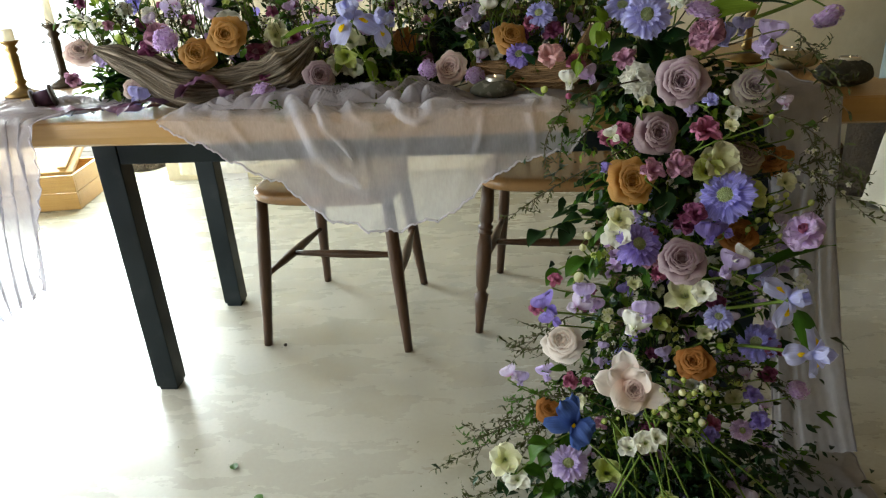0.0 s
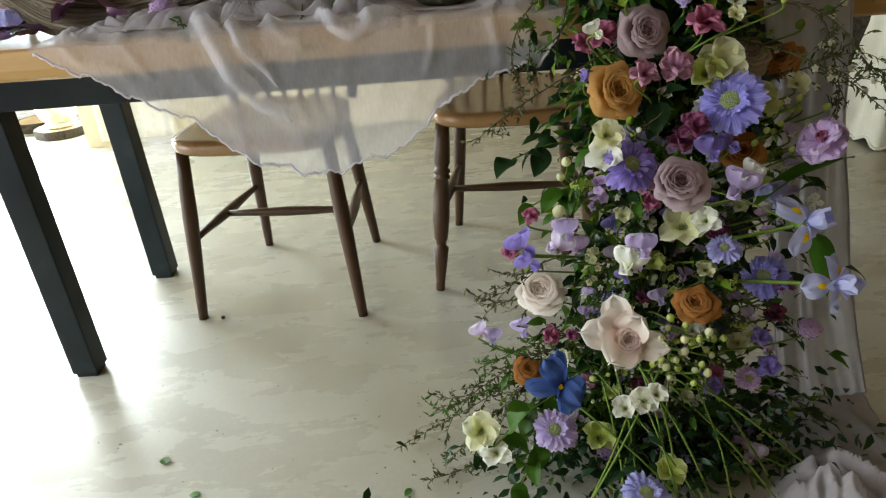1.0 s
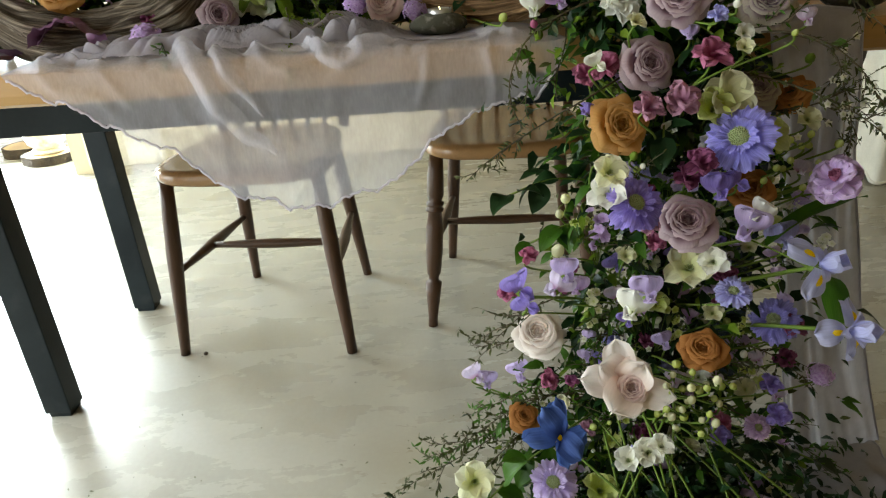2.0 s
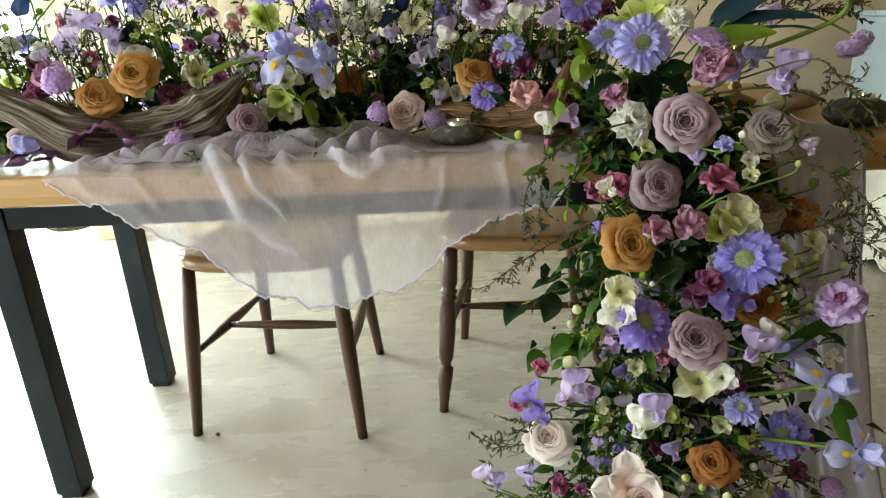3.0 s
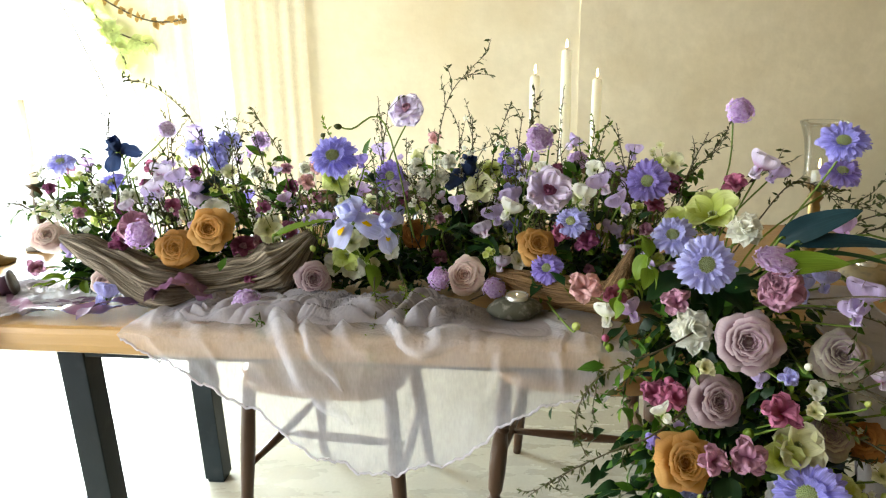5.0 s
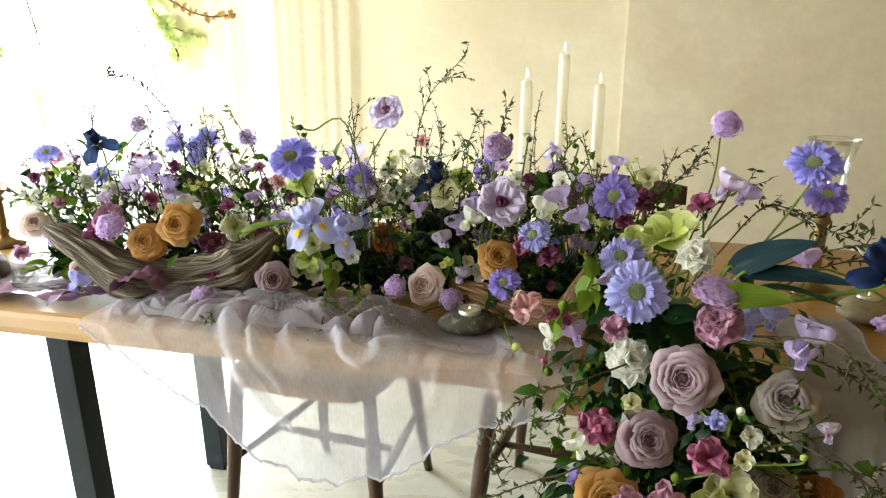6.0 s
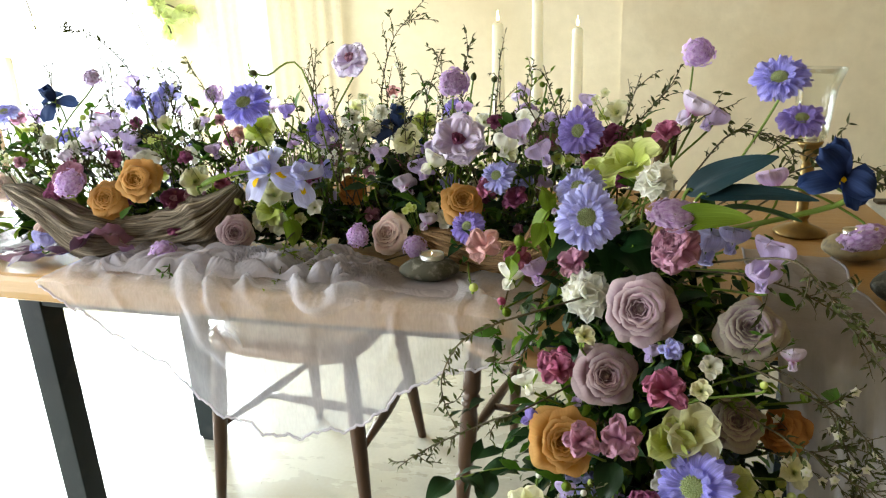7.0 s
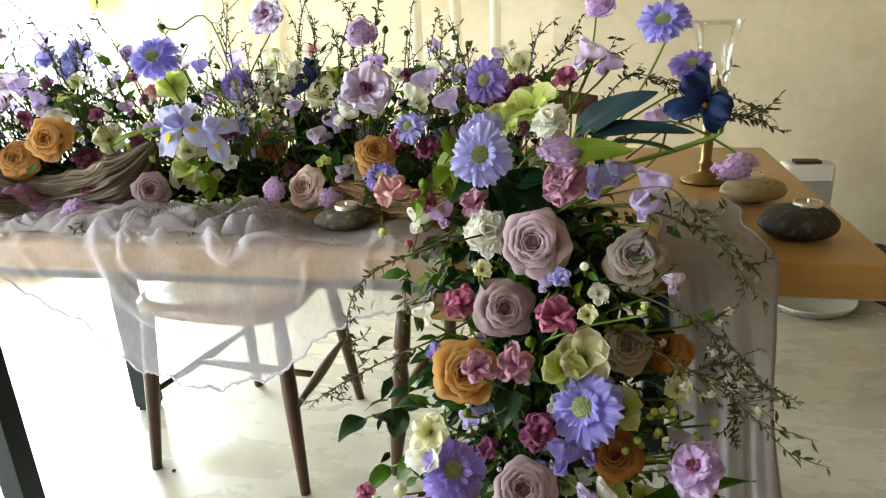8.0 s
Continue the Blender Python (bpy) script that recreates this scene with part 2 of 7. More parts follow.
def concrete():
    ma, nt, bs = shader("polished_concrete")
    cloud = noise_fac(nt, 1.3, 6, 0.3, 0.7)
    trowel = noise_fac(nt, 3.5, 7, 0.35, 0.7, (1.0, 2.4, 1.0), 0.65)
    speck = noise_fac(nt, 90, 4, 0.35, 0.7)
    stain = noise_fac(nt, 0.8, 5, 0.5, 0.72)
    col = mixed(nt, cloud, (0.358, 0.345, 0.285), (0.458, 0.45, 0.392))
    col = mixed(nt, trowel, col, (0.418, 0.41, 0.352))
    col = mixed(nt, stain, col, (0.29, 0.255, 0.17))
    dark = mixed(nt, speck, (0.26, 0.235, 0.17), col)
    col = mixed(nt, 0.8, dark, col)
    # fine dirt marks
    inverse = nt.nodes.new("ShaderNodeMapRange")
    inverse.inputs["To Min"].default_value, inverse.inputs["To Max"].default_value = 0.0, 0.14
    nt.links.new(noise_fac(nt, 16, 8, 0.62, 0.72, None, 0.8), inverse.inputs["Value"])
    col = mixed(nt, inverse.outputs["Result"], col, (0.22, 0.19, 0.15))
    nt.links.new(col, bs.inputs["Base Color"])
    mr = nt.nodes.new("ShaderNodeMapRange")
    mr.inputs["To Min"].default_value, mr.inputs["To Max"].default_value = 0.2, 0.38
    bs.inputs["Specular IOR Level"].default_value = 0.65
    nt.links.new(trowel, mr.inputs["Value"])
    nt.links.new(mr.outputs["Result"], bs.inputs["Roughness"])
    add_bump(nt, bs, cloud, 0.08, 0.003)
    return ma


M_CONCRETE = concrete()

# ---- the room ----
X0, X1, Y0, Y1, HIGH = -3.3, 3.3, -2.2, 4.0, 2.9
WALL = 0.25


def structure(name, me, material, label):
    return tagged(part(name, me, material), label, name.split("_")[0], kind="structure")


structure("floor", block(X0 - WALL - 1.5, Y0 - WALL, -0.1, X1 + WALL, Y1 + 2.5, 0.0), M_CONCRETE, "pale polished concrete floor with cloudy stains")
structure("ceiling", block(X0 - WALL, Y0 - WALL, HIGH, X1 + WALL, Y1 + WALL + 0.3, HIGH + 0.15), M_CEILING, "unseen dark ceiling that cuts the fill light")
ARCH_X, ARCH_R, ARCH_Z = -2.33, 0.97, 0.74
# slit added to give the bright strip of light on the wall
SLIT0, SLIT1 = -1.2, -0.93
arch = [(ARCH_X - ARCH_R * math.cos(a), ARCH_Z + 1.08 * ARCH_R * math.sin(a)) for a in [math.pi * i / 40 for i in range(41)]]
outline = [(X0 - WALL, 0), (ARCH_X - ARCH_R - 0.001, 0)] + arch + [(ARCH_X + ARCH_R + 0.001, 0), (SLIT0, 0), (SLIT0, 2.3), (SLIT1, 2.3), (SLIT1, 0), (0.64, 0), (0.64, HIGH), (X0 - WALL, HIGH)]
structure("wall_north", extrude_outline(outline, "y", Y1, Y1 + WALL), M_PLASTER, "cream limewashed plaster wall with arched opening and an added light slit")
# angled away from the side light so this stretch comes out darker
structure("wall_north_right", extrude_outline([(0.64, 3.992), (X1 + WALL, 4.27), (X1 + WALL, 4.5), (0.64, Y1 + WALL)], "z", 0, HIGH), M_PLASTER, "cream plaster wall turned from the light to come out darker")
# out of view; added to darken the right and warm the bounce
structure("wall_east", block(X1, Y0, 0, X1 + WALL, 4.244, HIGH), M_UNSEEN_WALL, "unseen dark ochre side wall that limits and warms bounce light")
structure("wall_south", block(X0, Y0 - WALL, 0, X1 + WALL, Y0, HIGH), M_UNSEEN_WALL, "unseen dark ochre wall that limits and warms bounce light")
# unseen walls and openings added to shape the light from the left
west = [(Y0 - WALL, 0), (-0.1, 0), (-0.1, 2.15), (2.45, 2.15), (2.45, 0), (2.55, 0), (2.55, HIGH), (Y0 - WALL, HIGH)]
structure("wall_west", extrude_outline(west, "x", -2.25, -2.0), M_PLASTER, "unseen side wall with an added opening, set near for falloff")
structure("wall_nook", block(X0 - WALL, 2.3, 0, -2.251, 2.55, HIGH), M_PLASTER, "unseen return wall closing the added side wall")
nook = [(2.551, 0), (2.75, 0), (2.75, 2.15), (3.6, 2.15), (3.6, 0), (Y1, 0), (Y1, HIGH), (2.551, HIGH)]
structure("wall_nook_west", extrude_outline(nook, "x", X0 - WALL, X0), M_PLASTER, "unseen wall with an added opening that keeps the nook bright")


def daylight_backdrop():
    ma, nt, bs = shader("bright_outdoors")
    nt.nodes.remove(bs)
    em = nt.nodes.new("ShaderNodeEmission")
    haze = noise_fac(nt, 0.8, 3, 0.3, 0.7)
    nt.links.new(mixed(nt, haze, (0.97, 0.99, 0.97), (0.9, 0.98, 1.0)), em.inputs["Color"])
    em.inputs["Strength"].default_value = 2.6
    nt.links.new(em.outputs[0], nt.nodes["Material Output"].inputs["Surface"])
    return ma


M_OUT = daylight_backdrop()
bd = Geo().add([(X0 - 1.6, 6.4, -0.1), (1.5, 6.4, -0.1), (1.5, 6.4, 3.5), (X0 - 1.6, 6.4, 3.5)], [(0, 1, 2, 3)])
structure("backdrop_garden", bd, M_OUT, "overexposed bright daylight beyond the arch")
# second glowing sheet, added behind the unseen side openings
bd = Geo().add([(X0 - 1.7, -2.4, -0.1), (X0 - 1.7, 6.4, -0.1), (X0 - 1.7, 6.4, 3.5), (X0 - 1.7, -2.4, 3.5)], [(0, 1, 2, 3)])
structure("backdrop_terrace", bd, M_OUT, "added bright glow beyond the unseen side openings")

# ---- table ----
TABLE = pose(0.3, 1.835, 0, 0, 0, -2.7)
TOP, THICK = 0.76, 0.052
TL, TR, TD = -1.35, 0.79, 0.8


def make_table():
    t = empty("dining_table", TABLE, label="thick pale oak slab table on black steel frame legs", category="table")
    # slab with a waney front edge
    g = Geo()
    nx, rows = 64, []
    for i in range(nx + 1):
        s = i / nx
        x = TL + (TR - TL) * s
        w = 0.006 * noise.noise(Vector((x * 2.1, 0.3, 0))) + 0.003 * noise.noise(Vector((x * 9, 0.9, 0)))
        w2 = 0.007 * noise.noise(Vector((x * 1.7, 5.3, 0)))
        z = TOP - THICK + 0.004 * noise.noise(Vector((x * 2.6, 7, 0)))
        rows.append([(x, w + 0.014, z), (x, w + 0.004, z + 0.006), (x, w, z + 0.02), (x, w + 0.001, TOP - 0.012), (x, w + 0.004, TOP - 0.003), (x, w + 0.011, TOP),
                     (x, TD - 0.008 + w2, TOP), (x, TD + w2, TOP - 0.008), (x, TD + w2, z + 0.008), (x, TD - 0.008 + w2, z)])
    v = [p for r in rows for p in r]
    k = 10
    f = [(i * k + j, (i + 1) * k + j, (i + 1) * k + (j + 1) % k, i * k + (j + 1) % k) for i in range(nx) for j in range(k)]
    f += [tuple(range(k)), tuple(range(nx * k, nx * k + k))[::-1]]
    g.add(v, f)
    me = g.mesh("tabletop", False)
    bm = bmesh.new()
    bm.from_mesh(me)
    bmesh.ops.recalc_face_normals(bm, faces=bm.faces[:])
    bm.to_mesh(me)
    bm.free()
    part("tabletop", me, M_OAK, t, "pale oak slab with a waney front edge")
    under, w, deep = TOP - THICK - 0.003, 0.058, 0.055
    for lx, lean in ((-0.923, 0.014), (0.56, -0.014)):
        # the square legs lean slightly inward towards the floor, to fit the camera's view
        for ly, dx in ((0.165, 0.0), (0.643, 0.5 * lean)):
            bm = block(lx, ly, 0.012, lx + w, ly + deep, under, 0.0025)
            for p in bm.verts:
                p.co.x += dx + lean * (1 - p.co.z / under)
            leg = part("leg", bm, M_STEEL, t)
            fx = lx + dx + lean
            part("foot_cap", block(fx + 0.005, ly + 0.005, 0.0, fx + w - 0.005, ly + deep - 0.005, 0.012, 0.002), M_STEEL, leg)
        part("end_rail", block(lx + 0.006, 0.222, under - 0.078, lx + w - 0.004, 0.641, under, 0.003), M_STEEL, t)
    for ly in (0.168, 0.646):
        part("apron_rail", block(-0.8635, ly, under - 0.08, 0.5575, ly + 0.045, under, 0.003), M_STEEL, t)
    return t


make_table()


# ---- chairs ----
def local_frame(front_mid, back_mid):
    f, b = Vector((*front_mid, 0)), Vector((*back_mid, 0))
    a = math.degrees(math.atan2(f.y - b.y, f.x - b.x))
    return pose((f.x + b.x) / 2, (f.y + b.y) / 2, 0, 0, 0, a + 90)


def turned_leg(foot, top, plain=True):
    foot, top = Vector(foot), Vector(top)
    if plain:
        prof = [(0, 0.0125), (0.1, 0.0135), (0.35, 0.0165), (0.6, 0.019), (0.85, 0.0175), (1, 0.016)]
    else:
        prof = [(0, 0.012), (0.06, 0.0125), (0.2, 0.0185), (0.27, 0.021), (0.285, 0.0135), (0.31, 0.0135), (0.33, 0.018), (0.45, 0.0215), (0.6, 0.0215), (0.685, 0.016),
                (0.69, 0.021), (0.705, 0.022), (0.715, 0.016), (0.725, 0.021), (0.74, 0.022), (0.75, 0.016), (0.78, 0.021), (0.9, 0.0195), (1, 0.017)]
    return Geo().add(*tube([foot.lerp(top, s) for s, _ in prof], [r for _, r in prof], 12))


def rod(a, b, thin, thick):
    a, b = Vector(a), Vector(b)
    return Geo().add(*tube([a.lerp(b, s) for s in (0, 0.15, 0.35, 0.5, 0.65, 0.85, 1)], [thin, thin * 1.1, thick * 0.9, thick, thick * 0.9, thin * 1.1, thin], 10))


def seat_mesh(half_front, half_back, front, back, z, thick):
    """Dished seat with a rounded front; y negative is the front."""
    g, n, rings = Geo(), 40, [(0.0, -0.008), (0.35, -0.007), (0.65, -0.003), (0.9, 0.0), (0.97, -0.002), (1.0, -0.008), (1.0, -thick + 0.008), (0.96, -thick), (0.0, -thick)]
    edge = []
    for i in range(n):
        a = 2 * math.pi * i / n
        c, s = math.cos(a), math.sin(a)
        y = math.copysign(abs(s) ** 0.55, s)
        x = math.copysign(abs(c) ** 0.55, c)
        half = half_front + (half_back - half_front) * (y + 1) / 2
        edge.append((x * half, (back - front) / 2 * y + (back + front) / 2))
    cy = (back + front) / 2
    v, f = [], []
    for k, dz in rings:
        for x, y in edge:
            v.append((x * max(k, 0.02), cy + (y - cy) * max(k, 0.02), z + dz))
    for r in range(len(rings) - 1):
        for i in range(n):
            a, b = r * n + i, r * n + (i + 1) % n
            f.append((a, b, b + n, a + n)[::-1])
    f.append(tuple(range(n)))
    f.append(tuple(range((len(rings) - 1) * n, len(rings) * n))[::-1])
    return g.add(v, f)


def make_chair(m, plain, half_f, half_b, depth, label, crest=0.888):
    """Spindle-back chair; the feet stand at the given half widths and depth."""
    c = empty("spindle_chair", m, label=label, category="chair", group="chairs behind the table")
    z, thick = 0.478, 0.034
    fy, by = -depth / 2, depth / 2
    tops = {}
    for sx in (-1, 1):
        for y, half, ty in ((fy, half_f, fy + 0.035), (by, half_b, by - 0.075)):
            foot, top = (sx * half, y, 0), (sx * (half - 0.035), ty, z - thick)
            part("leg", turned_leg(foot, top, plain or y > 0), M_CHAIR, c)
            tops[sx, y] = (Vector(foot), Vector(top))
    hs = 0.215 / (z - thick)
    side = {}
    for sx in (-1, 1):
        a = tops[sx, fy][0].lerp(tops[sx, fy][1], hs)
        b = tops[sx, by][0].lerp(tops[sx, by][1], hs)
        part("side_stretcher", rod(a, b, 0.008, 0.0145), M_CHAIR, c)
        side[sx] = a.lerp(b, 0.45)
    part("cross_stretcher", rod(side[-1], side[1], 0.0085, 0.0135), M_CHAIR, c)
    part("seat", seat_mesh(half_f + 0.012, half_b - 0.005, fy - 0.03, by - 0.02, z, thick), M_SEAT, c, "worn honey-brown wooden seat")
    hw = half_b + 0.005
    # straight posts with a broad curved crest rail
    def crest_y(x):
        return by + 0.09 - 0.35 * x * x * 4 * 0.3
    for sx in (-1, 1):
        part("back_post", rod((sx * (hw - 0.01), by - 0.055, z - 0.01), (sx * (hw + 0.012), crest_y(hw), crest - 0.05), 0.0135, 0.0155), M_CHAIR, c)
    g = Geo()
    n, v = 24, []
    for i in range(n + 1):
        x = -(hw + 0.05) + 2 * (hw + 0.05) * i / n
        y, up, low = crest_y(x), crest - 0.012 * (x / hw) ** 2, crest - 0.066
        v += [(x, y - 0.011, low), (x, y - 0.011, up - 0.006), (x, y - 0.005, up), (x, y + 0.006, up), (x, y + 0.011, up - 0.006), (x, y + 0.011, low)]
    q = [(i * 6 + j, i * 6 + (j + 1) % 6, i * 6 + 6 + (j + 1) % 6, i * 6 + 6 + j) for i in range(n) for j in range(6)]
    part("crest_rail", g.add(v, q + [tuple(range(6))[::-1], tuple(range(n * 6, n * 6 + 6))]), M_CHAIR, c)
    for i in range(6):
        x = -hw * 0.72 + hw * 1.44 * i / 5
        part("spindle", rod((x * 0.9, by - 0.055, z - 0.006), (x, crest_y(x), crest - 0.06), 0.006, 0.0085), M_CHAIR, c)
    return c


make_chair(local_frame((-0.148, 2.24), (-0.089, 2.673)), True, 0.213, 0.173, 0.437, "dark wooden chair with plain legs and worn seat", 0.83)
make_chair(local_frame((0.468, 2.282), (0.52, 2.70)), False, 0.204, 0.176, 0.42, "dark wooden chair with turned front legs and worn seat")

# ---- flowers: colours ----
# roses: dark throat with a high mid_at paints shade between petals
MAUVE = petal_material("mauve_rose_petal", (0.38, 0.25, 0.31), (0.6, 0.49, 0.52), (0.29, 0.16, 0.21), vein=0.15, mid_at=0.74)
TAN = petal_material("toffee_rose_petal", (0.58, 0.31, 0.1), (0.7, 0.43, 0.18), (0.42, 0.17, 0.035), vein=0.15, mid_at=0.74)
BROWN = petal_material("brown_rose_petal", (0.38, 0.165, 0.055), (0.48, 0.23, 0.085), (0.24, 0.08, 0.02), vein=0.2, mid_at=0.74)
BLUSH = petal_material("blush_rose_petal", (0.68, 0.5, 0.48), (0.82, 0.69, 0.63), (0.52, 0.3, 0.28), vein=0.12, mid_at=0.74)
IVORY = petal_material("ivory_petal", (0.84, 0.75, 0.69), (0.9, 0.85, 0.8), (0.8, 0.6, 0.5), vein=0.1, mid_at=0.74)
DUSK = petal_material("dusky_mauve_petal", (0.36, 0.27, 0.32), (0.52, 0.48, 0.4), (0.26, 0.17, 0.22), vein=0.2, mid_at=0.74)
BLUE = petal_material("blue_scabious_petal", (0.33, 0.31, 0.76), (0.44, 0.42, 0.86), (0.48, 0.48, 0.78), vein=0.55)
PERI = petal_material("periwinkle_petal", (0.43, 0.42, 0.79), (0.54, 0.55, 0.88), (0.6, 0.6, 0.85), vein=0.35)
VIOLET = petal_material("violet_petal", (0.32, 0.25, 0.66), (0.43, 0.36, 0.8), (0.38, 0.3, 0.62), vein=0.4)
LILAC = petal_material("lilac_petal", (0.58, 0.47, 0.78), (0.7, 0.6, 0.86), (0.62, 0.54, 0.78), vein=0.25, through=0.5)
ORCHID = petal_material("orchid_pink_petal", (0.66, 0.47, 0.78), (0.8, 0.66, 0.9), (0.55, 0.34, 0.66), vein=0.3, through=0.5)
PALELILAC = petal_material("pale_lilac_petal", (0.7, 0.61, 0.8), (0.8, 0.73, 0.87), (0.45, 0.2, 0.4), vein=0.3, through=0.5)
SKY = petal_material("pale_iris_petal", (0.52, 0.53, 0.82), (0.64, 0.66, 0.9), (0.7, 0.72, 0.9), vein=0.3)
NAVY = petal_material("navy_iris_petal", (0.03, 0.045, 0.105), (0.05, 0.075, 0.16), (0.02, 0.028, 0.06), vein=0.4)
COBALT = petal_material("cobalt_iris_petal", (0.06, 0.1, 0.28), (0.1, 0.16, 0.38), (0.03, 0.04, 0.12), vein=0.4)
NAVYBLUE = petal_material("deep_blue_iris_petal", (0.018, 0.03, 0.085), (0.035, 0.06, 0.16), (0.012, 0.018, 0.05), vein=0.4)
WHITE = petal_material("white_petal", (0.84, 0.84, 0.74), (0.9, 0.9, 0.85), (0.66, 0.7, 0.42), vein=0.1, through=0.5)
LIME = petal_material("green_hellebore_petal", (0.52, 0.6, 0.15), (0.7, 0.75, 0.37), (0.4, 0.48, 0.12), vein=0.25, through=0.5)
CREAM = petal_material("cream_hellebore_petal", (0.74, 0.74, 0.45), (0.84, 0.83, 0.64), (0.52, 0.58, 0.2), vein=0.2, through=0.5)
PLUM = petal_material("plum_petal", (0.24, 0.07, 0.15), (0.33, 0.12, 0.22), (0.16, 0.04, 0.09), vein=0.35)
ROSEPINK = petal_material("deep_pink_petal", (0.4, 0.115, 0.21), (0.55, 0.22, 0.34), (0.3, 0.06, 0.12), vein=0.3)
OLDPINK = petal_material("old_pink_petal", (0.45, 0.22, 0.33), (0.58, 0.34, 0.44), (0.34, 0.12, 0.22), vein=0.3)
SHELL = petal_material("shell_pink_petal", (0.7, 0.42, 0.42), (0.76, 0.5, 0.5), (0.6, 0.28, 0.3), vein=0.3)
YELLOW = petal_material("yellow_blotch", (0.8, 0.5, 0.03), (0.8, 0.6, 0.08), vein=0.1)
PINCUSHION = petal_material("green_pincushion", (0.42, 0.5, 0.22), (0.62, 0.68, 0.42), (0.3, 0.4, 0.12), vein=0.1)
STEM = leaf_material("stem_green", (0.13, 0.2, 0.04), (0.18, 0.26, 0.06), 0.5, 0.1)
TWIG = surface("twig_bark", (0.055, 0.042, 0.022), (0.085, 0.068, 0.034), 0.8, 0, 40, 200, 0.2, 0.0005)
LEAF = leaf_material("leaf_green", (0.045, 0.11, 0.014), (0.075, 0.165, 0.024), 0.45, 0.3)
# dark leaf green taken near black: shade between blooms is painted into it
LEAF_DARK_SHADE = leaf_material("dark_leaf_and_shade", (0.009, 0.028, 0.009), (0.017, 0.045, 0.014), 0.36, 0.08)
LEAF_LIME = leaf_material("lime_leaf_green", (0.12, 0.19, 0.022), (0.19, 0.27, 0.045), 0.45, 0.35)
LEAF_OLIVE = leaf_material("olive_sprig_green", (0.045, 0.055, 0.016), (0.075, 0.088, 0.028), 0.55, 0.15)
LEAF_TEAL = leaf_material("teal_black_leaf", (0.008, 0.024, 0.03), (0.018, 0.045, 0.055), 0.45, 0.05)
# near-black core; the garland's inner shade is put into its colour
CORE_DARK = surface("dark_core", (0.01, 0.015, 0.006), (0.022, 0.03, 0.01), 0.95, 0, 30, 160, 0.9, 0.006)

# typical camera position; blooms are turned to fit the view from here
VIEW_SIDE = Vector((0.36, 0.62, 1.3))


# ---- petal and bloom shapes, unit size, facing +z ----
def petal(length, width, bend0, bend1, cup=0.0, ruffle=0.0, waves=3, tip=0.5, notch=0.0, nu=7, nv=7, seed=0, twist=0.0):
    """A petal from the origin along y. bend: slope in degrees at claw and tip; tip: where it is widest."""
    v, f, t = [], [], []
    y = z = 0.0
    rnd = random.Random(seed)
    ph = rnd.random() * 6.28
    for i in range(nu + 1):
        u = i / nu
        a = radians(bend0 + (bend1 - bend0) * u)
        if i:
            y += math.cos(a) * length / nu
            z += math.sin(a) * length / nu
        w = width / 2 * (0.16 + 0.84 * math.sin(math.pi * min(1, (u + 0.02) / (2 * tip)) * 0.5 * 2 if u < tip else math.pi / 2)
                         if u < tip else 1.0)
        if u > tip:
            k = (u - tip) / (1 - tip)
            w = width / 2 * math.sqrt(max(0.0, 1 - k ** 2.6)) * 0.94 + width * 0.03
        for j in range(nv + 1):
            s = 2 * j / nv - 1
            x = s * w
            dz = cup * s * s * w * 2 + 0.09 * length * u * noise.noise(Vector((s * 1.6, u * 2.2, seed * 3.7))) + ruffle * u * u * (math.sin(waves * math.pi * s + ph) + 0.4 * u * math.sin(2.7 * waves * math.pi * s + 2 * ph)) * length + twist * s * u * length * 0.2
            dy = -notch * length * u ** 4 * (1 - abs(s)) ** 2 + ruffle * 0.6 * u ** 3 * length * math.cos(waves * 1.7 * math.pi * s + ph * 2)
            v.append((x, y + dy * math.cos(a) - dz * math.sin(a), z + dz * math.cos(a)))
            t.append((j / nv, u))
    n = nv + 1
    for i in range(nu):
        for j in range(nv):
            f.append((i * n + j, i * n + j + 1, (i + 1) * n + j + 1, (i + 1) * n + j))
    return v, f, t


def cup_petal(phi, half, r0, r1, z0, z1, flare, roll, nu=7, nv=8, seed=0, sag=0.1, point=0.0, wild=1.0):
    """A petal wrapped round the bloom's axis, its rim rolled outward."""
    rnd = random.Random(seed)
    lean, crimp = rnd.uniform(-0.05, 0.05), rnd.random() * 6.28
    v, f, t = [], [], []
    for i in range(nu + 1):
        u = i / nu
        for j in range(nv + 1):
            s = 2 * j / nv - 1
            ang = phi + s * half * (0.55 + 0.45 * math.sin(u * math.pi / 2)) * (1 - 0.1 * max(0, u - 0.7) / 0.3)
            r = r0 + (r1 - r0) * u ** 0.6 + flare * u ** 3.5 * (1 - 0.35 * s * s) + 0.012 * u * math.sin(3 * s * math.pi + crimp) + 0.05 * wild * u * r1 * noise.noise(Vector((s * 2.3, u * 2.5, seed * 1.9))) + lean * s * u * r1 + point * u ** 4 * math.exp(-(s / 0.3) ** 2)
            z = z0 + (z1 - z0) * math.sin(u * math.pi / 2) - roll * max(0, u - 0.7) ** 2 * 11 - (z1 - z0) * sag * abs(s) ** 2.6 * u + 0.012 * u * u * math.sin(5 * s + crimp)
            v.append((r * math.cos(ang), r * math.sin(ang), z))
            t.append((j / nv, u))
    n = nv + 1
    for i in range(nu):
        for j in range(nv):
            f.append((i * n + j, i * n + j + 1, (i + 1) * n + j + 1, (i + 1) * n + j))
    return v, f, t


